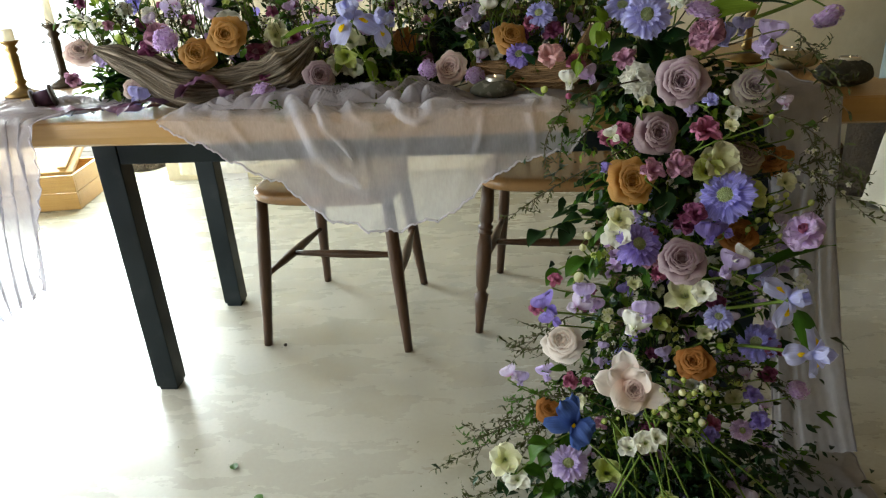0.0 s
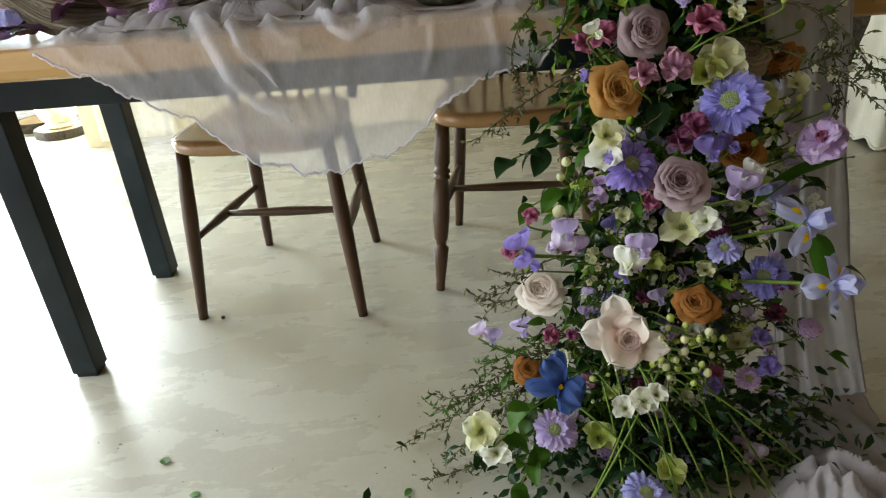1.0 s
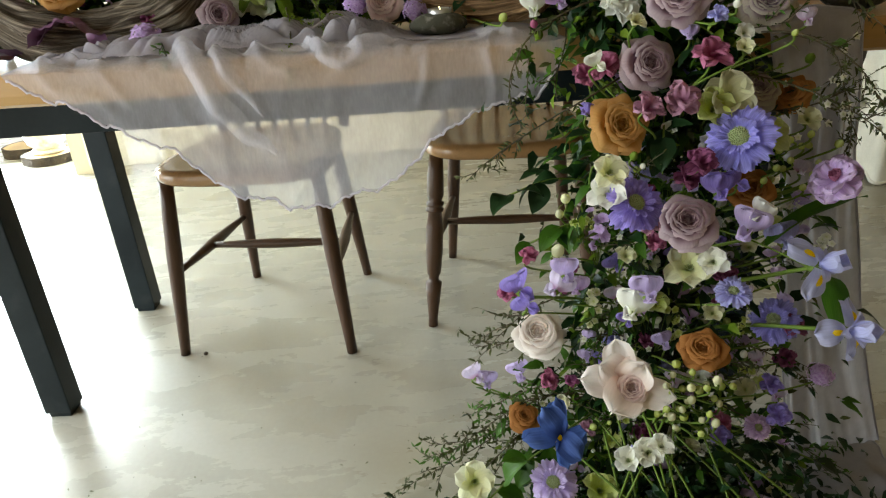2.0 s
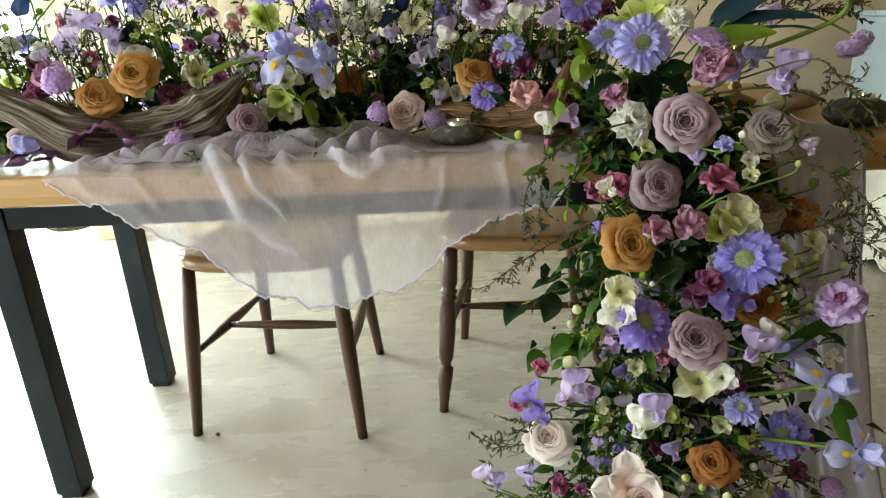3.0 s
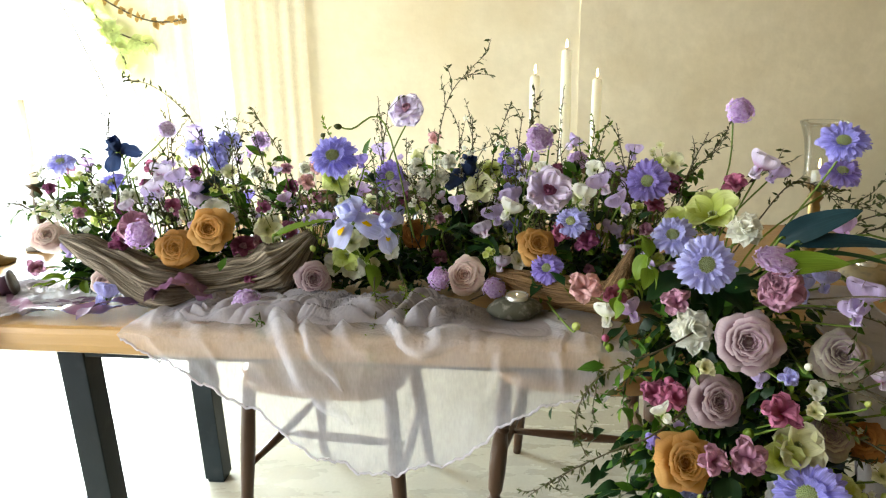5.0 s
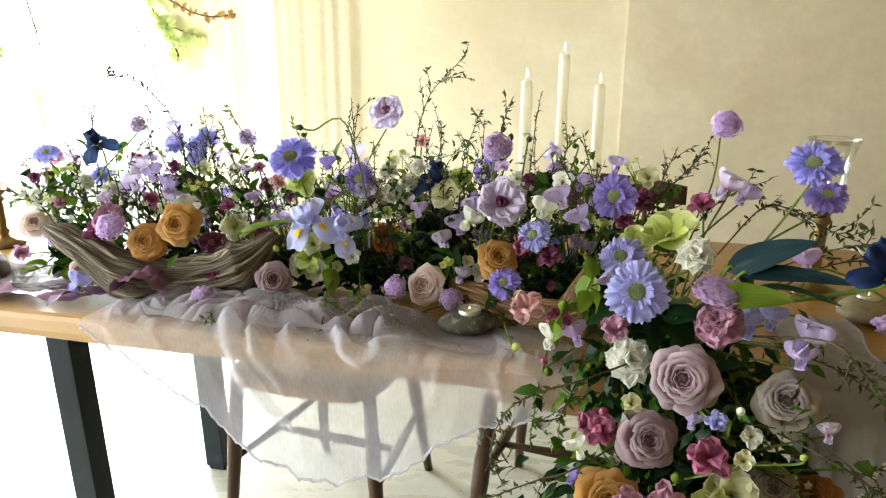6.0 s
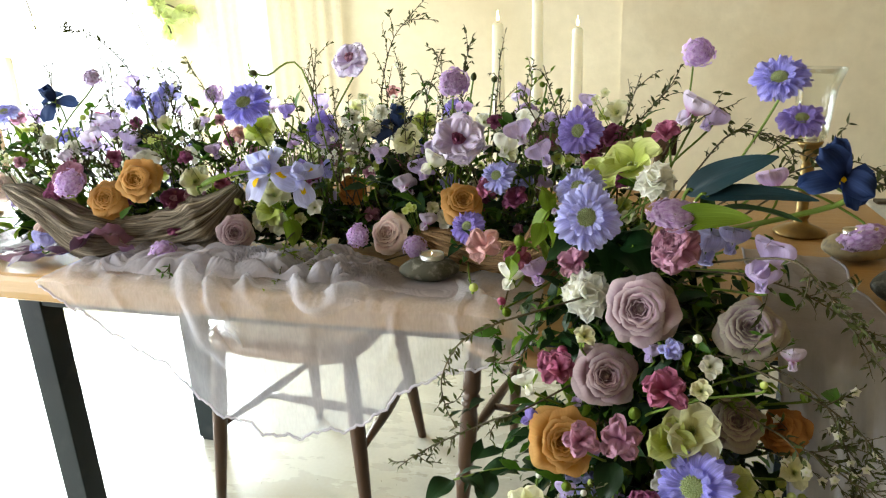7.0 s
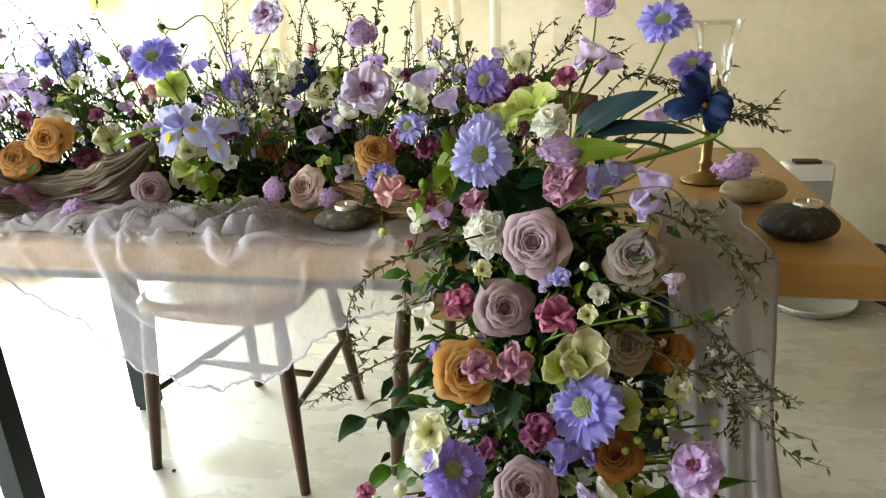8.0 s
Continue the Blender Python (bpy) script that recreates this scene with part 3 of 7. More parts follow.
def rose_meshes(seed, open_=1.0, wild=1.0):
    golden = radians(137.5)
    heart = []
    for i in range(18):
        q = i / 17
        turn_ = 1.25 - 0.25 * q
        heart.append(Geo().add(*cup_petal(i * golden + seed, 1.75 - 0.7 * q, 0.02 + 0.05 * q, 0.022 + 0.285 * q ** 0.92 * open_, 0.0, 0.3 + 0.07 * math.sin(2.6 * q) - 0.012 * math.sin(i * 2.1), -0.014 + 0.085 * q * turn_, 0.002 + 0.05 * q, 8, 11, i + 31 * seed, 0.1, 0.012 * q * wild, wild)).mesh("heart_petal"))
    core = lathe([(0.02, -0.02), (0.2, 0.02), (0.24, 0.1), (0.13, 0.2), (0.05, 0.26), (0.004, 0.27)], 12).mesh("heart")
    outer = []
    for k in range(3):
        outer.append(Geo().add(*cup_petal(0, 1.02, 0.08, 0.335, -0.04, 0.31 - 0.02 * k, 0.1 + 0.02 * k, 0.075, 9, 14, 71 * seed + k, 0.16, 0.035 * min(wild, 1.4), wild)).mesh("outer_petal"))
    low = [Geo().add(*cup_petal(0, 0.98, 0.08, 0.37, -0.06, 0.22 - 0.03 * k, 0.12, 0.1, 9, 14, 91 * seed + k, 0.2, 0.045 * min(wild, 1.4), wild)).mesh("guard_petal") for k in range(2)]
    return (core, heart), outer, low


ROSES = [rose_meshes(s, o, w) for s, o, w in ((1, 1.0, 1.0), (2, 0.92, 1.2), (3, 1.05, 1.0), (4, 0.95, 2.6), (5, 0.9, 3.0))]
SEPAL = Geo().add(*petal(0.3, 0.1, -20, -60, 0.3, 0, 1, 0.4, 0, 5, 4)).mesh("sepal")
CALYX = lathe([(0.02, -0.2), (0.06, -0.18), (0.1, -0.1), (0.13, -0.03), (0.05, 0.02)], 10).mesh("calyx")


def frilled_ray(length, width, rise, fall, lobes, seed, nu=8, nv=14):
    """A flat ray petal whose outer rim is cut into rounded, crimped lobes."""
    rn = random.Random(seed)
    ph, skew = rn.random() * 6.28, rn.uniform(-0.15, 0.15)
    v, f, t = [], [], []
    for i in range(nu + 1):
        u = i / nu
        half = width / 2 * (0.22 + 0.78 * math.sin(min(1.0, u / 0.72) * math.pi / 2) ** 1.2)
        for j in range(nv + 1):
            q = 2 * j / nv - 1
            rim = 1 - 0.2 * q * q - 0.1 * (0.5 - 0.5 * math.cos(lobes * math.pi * (q + 1))) - 0.035 * math.sin(11 * q + ph) - 0.02 * math.sin(23 * q + ph)
            y = length * u * (1 + (rim - 1) * u * u)
            z = rise * math.sin(u * math.pi * 0.6) - fall * u * u + 0.04 * length / 0.36 * u ** 3 * math.sin(lobes * 0.7 * math.pi * q + ph) + 0.012 * u * math.sin(9 * q + 2 * ph)
            v.append((q * half + skew * u * u * length * 0.4, y, z))
            t.append((j / nv, u))
    n = nv + 1
    for i in range(nu):
        for j in range(nv):
            f.append((i * n + j, i * n + j + 1, (i + 1) * n + j + 1, (i + 1) * n + j))
    return v, f, t


def scabious_meshes(seed):
    outer = [Geo().add(*frilled_ray(0.4, 0.37, 0.06, 0.08, 3, seed * 7 + k, 8, 16)).mesh("ray_petal") for k in range(4)]
    inner = [Geo().add(*frilled_ray(0.21, 0.14, 0.07, 0.0, 2, seed * 5 + k, 5, 8)).mesh("inner_petal") for k in range(3)]
    dome = Geo()
    for k in range(84):
        q = math.sqrt((k + 0.5) / 84)
        a = k * 2.39996
        p = Vector((q * 0.135 * math.cos(a), q * 0.135 * math.sin(a), 0.085 - 0.05 * q * q))
        n = Vector((p.x * 1.6, p.y * 1.6, 0.2)).normalized()
        dome.add(*tube([p - n * 0.03, p + n * 0.012, p + n * 0.03], [0.009, 0.013, 0.004], 5))
    base = lathe([(0.14, -0.04), (0.14, 0.02), (0.1, 0.06), (0.02, 0.08)], 14)
    dome.add(base.v, base.f, base.t)
    return outer, inner, dome.mesh("pincushion")


SCABS = [scabious_meshes(s) for s in (1, 2)]


def pompon_mesh(seed, flat=0.75):
    """Loose head of many small four-lobed florets, larger towards the rim."""
    g = Geo()
    rn = random.Random(seed)
    for k in range(62):
        q = (k + 0.5) / 62
        el = 90 - 100 * q ** 0.8
        turn_ = pose(0, 0, 0, 0, 0, math.degrees(k * 2.39996) + rn.uniform(-8, 8)) @ pose(0, 0, 0, el - 90 + rn.uniform(-16, 16), 0, 0)
        reach = (0.32 + 0.08 * q) * rn.uniform(0.72, 1.22)
        m = Matrix.Diagonal((1, 1, flat, 1)) @ turn_ @ pose(0, 0, reach, 0, 0, rn.uniform(0, 90))
        size = 0.105 + 0.085 * q
        for a in range(4):
            g.add(*petal(size * rn.uniform(0.8, 1.3), size * 0.95, 38, -14, -0.1, 0.12, 1.3, 0.6, 0.15, 3, 3, seed * 100 + k + a), m=m @ pose(0, 0, 0, 0, 0, 90 * a + rn.uniform(-12, 12)))
        g.add(*tube([(0, 0, -0.2), (0, 0, 0.0)], [0.008, 0.016], 4), m=m)
    return g.mesh("floret_ball")


POMPONS = [pompon_mesh(1, 0.6), pompon_mesh(2, 0.75), pompon_mesh(3, 0.35)]


def ruffled_meshes(seed):
    """Lisianthus or carnation: three whorls of frilled petals."""
    outer = [Geo().add(*petal(0.5, 0.5, 24, -6, 0.05, 0.13, 2.8, 0.64, 0.04, 9, 12, seed * 9 + k)).mesh("outer_petal") for k in range(3)]
    inner = [Geo().add(*petal(0.3 + 0.006 * k, 0.3, 88 - 4 * k, 62 - 5 * k, 0.2, 0.17, 2.4, 0.62, 0.05, 6, 8, seed * 3 + k)).mesh("inner_petal") for k in range(13)]
    return outer, inner


RUFFLED = [ruffled_meshes(s) for s in (1, 2)]
PEA_STANDARD = [Geo().add(*petal(0.56, 0.9, 18, 58, -0.16, 0.19, 2.6, 0.6, 0.2, 10, 14, s)).mesh("standard_petal") for s in (4, 9)]
PEA_WING = Geo().add(*petal(0.44, 0.42, 40, 58, 0.3, 0.14, 2.0, 0.58, 0.0, 8, 8, 5)).mesh("wing_petal")
CUPPED = [Geo().add(*petal(0.55, 0.5, 62, 0, 0.24, 0.06, 1.6, 0.55, -0.08, 8, 8, s)).mesh("sepal_petal") for s in (3, 8)]
FLAT5 = [Geo().add(*petal(0.52, 0.42, 50, -12, 0.18, 0.14, 2.3, 0.64, 0.1, 7, 8, s)).mesh("petal") for s in (2, 6)]
IRIS_FALL = Geo().add(*petal(0.6, 0.44, 28, -60, -0.14, 0.08, 2, 0.66, 0.0, 9, 7, 3)).mesh("fall_petal")
IRIS_STANDARD = Geo().add(*petal(0.52, 0.34, 56, 84, 0.3, 0.09, 2, 0.6, 0.1, 7, 6, 4)).mesh("standard_petal")
IRIS_BROAD = [Geo().add(*petal(0.56, 0.37, 45, -55, 0.16, 0.12, 1.4, 0.6, 0.05, 9, 9, s)).mesh("broad_petal") for s in (3, 7)]
IRIS_CREST = Geo().add(*petal(0.36, 0.18, 42, 6, 0.3, 0.05, 2, 0.6, 0.2, 6, 5, 6)).mesh("crest_petal")
IRIS_SPOT = Geo().add(*petal(0.2, 0.1, 18, -48, 0.0, 0.0, 1, 0.6, 0.0, 5, 4, 1)).mesh("yellow_blotch")
NARROW = [Geo().add(*petal(0.46, 0.32, 56, 16, 0.26, 0.05, 1.4, 0.56, -0.1, 6, 6, s)).mesh("petal") for s in (1, 5)]


def stamen_mesh():
    g = Geo()
    for k in range(22):
        a, q = k * 2.4, 0.05 + 0.09 * (k % 5) / 4
        e = Vector((q * math.cos(a), q * math.sin(a), 0.22 - q))
        g.add(*tube([Vector((0, 0, 0)), e * 0.9, e], [0.006, 0.006, 0.014], 4))
    return g.mesh("stamens")


STAMENS = stamen_mesh()
BUD = lathe([(0.04, -0.02), (0.2, 0.08), (0.27, 0.28), (0.22, 0.5), (0.1, 0.66), (0.01, 0.72)], 12).mesh("bud")


def core_point(p):
    """Where a stem that carries a bloom at p goes into the garland."""
    if p.z > 0.78 and p.y > 1.78 and p.x < 0.62:
        return Vector((max(-0.5, min(0.6, p.x * 0.96)), 2.1, 0.785))
    if p.z > 0.8:
        return Vector((0.6 + 0.25 * (p.x - 0.6), 1.86, 0.80))
    z = max(0.012, p.z - 0.1)
    return Vector((0.62 + 0.35 * (p.x - 0.62), 1.74 - 0.04 * (1 - z / 0.8), z))


BLOOMS = []


def set_bloom(name, label, category, p, d, towards=None, spin=0.0, bow=0.0, root=None, thick=1.0, group="flowers in the garland", lean=0.3):
    """An empty at the bloom with its stem; returns the empty. The bloom's front is at p and turns to the camera by
    default.
    """
    p = Vector(p)
    rnd = random.Random(int(abs(p.x * 7919 + p.y * 104729 + p.z * 1299709)))
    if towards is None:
        n = (VIEW_SIDE - p).normalized() * 0.8 + Vector((0, 0, lean)) + Vector((rnd.uniform(-0.3, 0.3), rnd.uniform(-0.2, 0.2), rnd.uniform(-0.22, 0.22)))
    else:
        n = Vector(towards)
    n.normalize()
    base = p - n * d * 0.22
    BLOOMS.append((p, d))
    turn = n.to_track_quat("Z", "Y").to_matrix().to_4x4() @ pose(0, 0, 0, 0, 0, spin or rnd.uniform(0, 360))
    m = Matrix.Translation(base) @ turn @ Matrix.Diagonal((d, d, d, 1))
    e = empty(name, m, label=label, category=category, group=group)
    a = base - n * d * 0.16
    b = Vector(root) if root is not None else core_point(p)
    span = (b - a).length
    mid = a.lerp(b, 0.45) - n * span * 0.12 + Vector((rnd.gauss(0, 0.12) * span, rnd.gauss(0, 0.07) * span, 0.05 * span + bow))
    curve = spline([a + n * d * 0.1, a - n * min(0.02, span * 0.2), mid, b], 5)
    inv = m.inverted()
    r = 0.0016 * thick / d
    v, f, t = tube([inv @ q for q in curve], r, 6)
    part("stem", Geo().add(v, f, t), STEM, e)
    return e


def ring(name, meshes, n, material, parent, tilt=0.0, offset=0.0, start=0.0, jitter=6.0, lift=0.0, seed=0, vary=1.0):
    rnd = random.Random(seed + n)
    for k in range(n):
        w, h = 1 + vary * rnd.uniform(-0.14, 0.1), 1 + vary * rnd.uniform(-0.16, 0.1)
        part(name, meshes[k % len(meshes)], material, parent,
             m=pose(0, 0, lift, 0, 0, start + 360 * k / n + rnd.uniform(-jitter, jitter)) @ pose(0, offset, 0, tilt + rnd.uniform(-jitter, jitter) * 1.2, rnd.uniform(-jitter, jitter), 0) @ Matrix.Diagonal((w, h, 1, 1)))


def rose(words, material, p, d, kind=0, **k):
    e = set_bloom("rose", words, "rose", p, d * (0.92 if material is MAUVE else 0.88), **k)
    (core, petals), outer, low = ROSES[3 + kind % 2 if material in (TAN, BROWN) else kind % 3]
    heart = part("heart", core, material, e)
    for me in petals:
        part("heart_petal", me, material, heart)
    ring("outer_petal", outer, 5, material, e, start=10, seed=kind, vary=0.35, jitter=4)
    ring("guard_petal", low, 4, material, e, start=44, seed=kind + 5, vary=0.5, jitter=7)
    part("calyx", CALYX, STEM, e)
    ring("sepal", [SEPAL], 5, STEM, e, lift=-0.06, offset=0.07)
    return e


OPEN_PETAL = [Geo().add(*petal(0.56, 0.5, 40, -18, 0.14, 0.09, 1.3, 0.6, -0.1, 9, 10, s)).mesh("broad_petal") for s in (12, 15, 19)]


def open_rose(words, material, heart_material, p, d, **k):
    """A blown rose: wide loose petals round a small tight heart."""
    e = set_bloom("rose", words, "rose", p, d, **k)
    ring("outer_petal", OPEN_PETAL, 5, material, e, tilt=8, jitter=16, seed=3, vary=1.6)
    ring("middle_petal", OPEN_PETAL, 4, material, e, tilt=34, start=40, jitter=18, lift=0.03, seed=6, vary=1.8)
    (core, petals), outer, low = ROSES[1]
    small = pose(0.03, -0.06, 0.08) @ Matrix.Diagonal((0.62, 0.62, 0.62, 1))
    heart = part("heart", core, heart_material, e, m=small)
    for me in petals:
        part("heart_petal", me, heart_material, heart)
    part("calyx", CALYX, STEM, e)
    return e


def scabious(words, material, p, d, kind=0, n=8, **k):
    e = set_bloom("scabious", words, "scabious", p, d * 0.86, **k)
    outer, inner, dome = SCABS[kind % 2]
    ring("ray_petal", outer, n, material, e, offset=0.1, tilt=2, jitter=8, seed=kind, vary=1.2)
    ring("under_petal", outer, 6, material, e, offset=0.11, tilt=-9, start=20, jitter=10, lift=-0.025, seed=kind + 3, vary=1.2)
    ring("inner_petal", inner, 12, material, e, offset=0.11, tilt=16, lift=0.02, start=10, vary=1.4)
    part("pincushion", dome, PINCUSHION, e, "pale green pincushion centre")
    part("calyx", CALYX, STEM, e)
    return e


def pompon(words, material, p, d, kind=0, **k):
    e = set_bloom("pincushion_flower", words, "scabious", p, d * 0.84, **k)
    part("floret_ball", POMPONS[kind % 3], material, e, m=pose(0, 0, -0.06) @ Matrix.Diagonal((1.05, 1.05, 0.9, 1)))
    if material is PALELILAC:
        ring("bract", [SEPAL], 6, LEAF_OLIVE, e, tilt=34, lift=-0.02, offset=0.1, jitter=16)
    part("receptacle", CALYX, PINCUSHION, e, m=pose(0, 0, -0.02) @ Matrix.Diagonal((1.4, 1.4, 0.9, 1)))
    part("calyx", CALYX, STEM, e)
    return e


def ruffled(words, material, p, d, inner=None, kind=0, n=6, **k):
    e = set_bloom("lisianthus", words, "lisianthus", p, d * 0.85, **k)
    outer, heart = RUFFLED[kind % 2]
    ring("outer_petal", outer, n, material, e, jitter=8, seed=kind)
    ring("middle_petal", outer, 5, material, e, tilt=22, start=33, jitter=12, lift=0.02, seed=kind + 8, vary=1.5)
    for i, me in enumerate(heart[:7] if inner else heart):
        part("inner_petal", me, inner or material, e, m=pose(0, 0, 0.02, 0, 0, i * 137.5) @ Matrix.Diagonal((0.62, 0.62, 0.85, 1) if inner else (1, 1, 1, 1)))
    part("calyx", CALYX, STEM, e)
    return e


def sweet_pea(words, material, p, d, wing=None, **k):
    d = d * 0.88
    e = set_bloom("sweet_pea", words, "sweet pea", p, d, spin=k.pop("spin", 0.01 + random.Random(int(p[0] * 9e4)).uniform(-35, 35)), **k)
    part("standard_petal", PEA_STANDARD[int(p[0] * 1e4) % 2], material, e)
    for a in (-38, 38):
        part("wing_petal", PEA_WING, wing or material, e, m=pose(0, 0, 0.01, 0, 0, 180 + a) @ pose(0, 0, 0, 0, a * 0.6, 0))
    part("calyx", CALYX, STEM, e)
    return e


def hellebore(words, material, p, d, n=5, **k):
    e = set_bloom("hellebore", words, "hellebore", p, d, **k)
    ring("petal", CUPPED, n, material, e, jitter=7, seed=n)
    tagged(part("stamen_tuft", STAMENS, PINCUSHION, e), kind="stuff")
    part("calyx", CALYX, STEM, e)
    return e


def blossom(words, material, p, d, n=5, **k):
    e = set_bloom("small_blossom", words, "flower", p, d * 0.9, **k)
    ring("petal", FLAT5, n, material, e, jitter=9, seed=n)
    ring("inner_petal", FLAT5, 4, material, e, tilt=28, start=30, jitter=14)
    part("calyx", CALYX, STEM, e)
    return e


def double_white(words, material, p, d, **k):
    e = set_bloom("double_flower", words, "ranunculus", p, d, **k)
    ring("outer_petal", NARROW, 10, material, e, tilt=-36, jitter=7, seed=1)
    ring("middle_petal", NARROW, 9, material, e, tilt=-16, start=18, jitter=8, lift=0.02, seed=2)
    ring("upper_petal", NARROW, 7, material, e, tilt=6, start=5, jitter=9, lift=0.03, seed=3)
    ring("inner_petal", NARROW, 5, material, e, tilt=30, start=25, lift=0.04, jitter=10)
    part("calyx", CALYX, STEM, e)
    return e


def iris(words, material, p, d, **k):
    open_ = k.pop("open_", False)
    e = set_bloom("iris", words, "iris", p, d, **k)
    if open_:
        ring("broad_petal", IRIS_BROAD, 4, material, e, tilt=10, jitter=20, seed=4, vary=1.6)
        ring("inner_petal", IRIS_BROAD, 2, material, e, tilt=42, start=30, jitter=10)
        part("yellow_heart", IRIS_SPOT, YELLOW, e, "small yellow heart", m=pose(0, 0.02, 0.1, 20, 0, 150))
        part("calyx", CALYX, STEM, e)
        return e
    for a in (0, 120, 240):
        fall = part("fall_petal", IRIS_FALL, material, e, m=pose(0, 0, 0, 0, 0, a))
        if material is not NAVY:
            part("yellow_blotch", IRIS_SPOT, YELLOW, fall, "bright yellow blotch", m=pose(0, 0.17, 0.068, -4, 0, 0))
        part("standard_petal", IRIS_STANDARD, material, e, m=pose(0, 0, 0, 0, 0, a + 60))
        part("crest_petal", IRIS_CREST, material, e, m=pose(0, 0.03, 0.04, 0, 0, a))
    part("calyx", CALYX, STEM, e)
    return e


def bud(words, material, p, d, **k):
    e = set_bloom("flower_bud", words, "bud", p, d, **k)
    part("bud", BUD, material, e, m=pose(0, 0, -0.3))
    ring("sepal", [SEPAL], 4, STEM, e, tilt=95, lift=-0.28, offset=0.1)
    return e


# ---- garland: blooms lying along the table ----
rose("toffee brown garden rose with ruffled petals", TAN, (-0.237, 1.99, 0.908), 0.095, 0, towards=(0.12, -0.9, 0.35))
rose("toffee brown garden rose above the driftwood", TAN, (-0.304, 1.985, 0.872), 0.085, 1, towards=(0.1, -0.85, 0.5))
rose("mauve rose resting on the gauze", MAUVE, (-0.048, 1.975, 0.818), 0.074, 2)
rose("pale mauve and blush rose above the gauze", BLUSH, (0.225, 2.0, 0.818), 0.085, 0)
rose("brown rose half hidden in dark leaves", BROWN, (0.122, 2.11, 0.868), 0.066, 1)
rose("toffee brown rose among purple blooms", TAN, (0.355, 2.0, 0.875), 0.085, 2)
rose("pale blush rose over the end of the driftwood", BLUSH, (-0.575, 2.03, 0.885), 0.08, 1)
rose("cream blush rose lying on the table cloth", BLUSH, (-0.455, 1.99, 0.807), 0.06, 2)
scabious("blue scabious with pale green centre on tall stem", BLUE, (0.005, 1.955, 1.054), 0.098, 0, bow=0.03)
scabious("blue scabious seen from the side", PERI, (-0.519, 2.018, 1.037), 0.062, 1, towards=(0.1, -0.45, 0.8))
scabious("blue scabious seen from the side", BLUE, (-0.504, 2.145, 0.975), 0.07, 0, towards=(-0.1, -0.5, 0.8))
scabious("violet scabious among white blooms", VIOLET, (0.08, 2.08, 0.99), 0.074, 1)
scabious("violet scabious beside the candles", VIOLET, (0.303, 2.16, 1.002), 0.07, 0, towards=(-0.4, -0.8, 0.3))
scabious("violet scabious with green centre", VIOLET, (0.532, 1.985, 0.993), 0.088, 1)
scabious("periwinkle scabious in the garland", PERI, (0.408, 1.99, 0.925), 0.07, 0)
scabious("violet blue scabious low in the garland", VIOLET, (0.365, 1.955, 0.85), 0.068, 1)
scabious("pale blue scabious with yellow green centre", PERI, (0.557, 1.691, 0.936), 0.092, 1, towards=(-0.1, -0.95, 0.3))
scabious("periwinkle scabious tilted upward", PERI, (0.543, 1.825, 0.948), 0.08, 0, towards=(-0.1, -0.6, 0.7))
scabious("deep blue scabious on a long stem", BLUE, (0.778, 1.844, 1.083), 0.082, 0, towards=(-0.25, -0.6, 0.7), root=(0.64, 1.85, 0.83))
scabious("deep violet scabious on a long stem", VIOLET, (0.842, 1.967, 1.019), 0.076, 1, towards=(-0.1, -0.5, 0.8), root=(0.64, 1.88, 0.83))
pompon("lilac pincushion flower lying on gauze", ORCHID, (-0.15, 1.9, 0.803), 0.06, 0, towards=(0.15, -0.85, 0.5))
pompon("lilac pincushion flower on a tall stem", ORCHID, (0.719, 2.096, 1.1), 0.06, 1, root=(0.6, 2.02, 0.82))
pompon("orchid pink pincushion flower on tall stem", ORCHID, (0.355, 1.961, 1.074), 0.06, 0)
pompon("lilac pincushion flower among buds", ORCHID, (0.44, 2.17, 1.005), 0.05, 1)
pompon("lilac pincushion flower above driftwood", ORCHID, (-0.35, 1.945, 0.913), 0.065, 0, towards=(0.2, -0.85, 0.4))
pompon("orchid pincushion flower by the blush rose", ORCHID, (0.178, 1.965, 0.825), 0.05, 1, towards=(0.0, -0.85, 0.5))
pompon("orchid pincushion flower by the blush rose", ORCHID, (0.278, 1.965, 0.808), 0.05, 0, towards=(0.1, -0.85, 0.5))
pompon("orchid pink frilled flower above dark leaves", ORCHID, (0.658, 1.715, 0.949), 0.078, 2, lean=0.9)
pompon("lilac pincushion flower hanging on curved stem", ORCHID, (0.853, 1.7, 0.903), 0.062, 0, towards=(0.1, -0.5, -0.5), bow=0.04, root=(0.68, 1.8, 0.86))
pompon("pale grey lilac seed head on long stem", PALELILAC, (-0.294, 1.994, 1.092), 0.042, 1, lean=0.8)
ruffled("mauve striped lisianthus on tall stem", PALELILAC, (0.099, 2.21, 1.102), 0.085, OLDPINK, 0, lean=0.4)
ruffled("pale lilac lisianthus with dark centre", PALELILAC, (0.367, 1.918, 0.99), 0.092, PLUM, 1, n=7)
ruffled("lilac lisianthus bloom high in the garland", ORCHID, (-0.22, 2.25, 1.035), 0.05, None, 0)
ruffled("mauve lisianthus above the driftwood", OLDPINK, (-0.383, 1.99, 0.912), 0.08, PALELILAC, 1)
ruffled("mauve pink lisianthus with pale rim", OLDPINK, (0.653, 1.701, 0.904), 0.072, None, 0)
ruffled("plum lisianthus beside the driftwood", PLUM, (-0.19, 2.02, 0.868), 0.062, OLDPINK, 1)
ruffled("plum lisianthus beside the driftwood", OLDPINK, (-0.157, 2.03, 0.872), 0.05, PLUM, 0)
sweet_pea("pale lilac iris-like sweet pea", LILAC, (-0.284, 2.091, 1.061), 0.062)
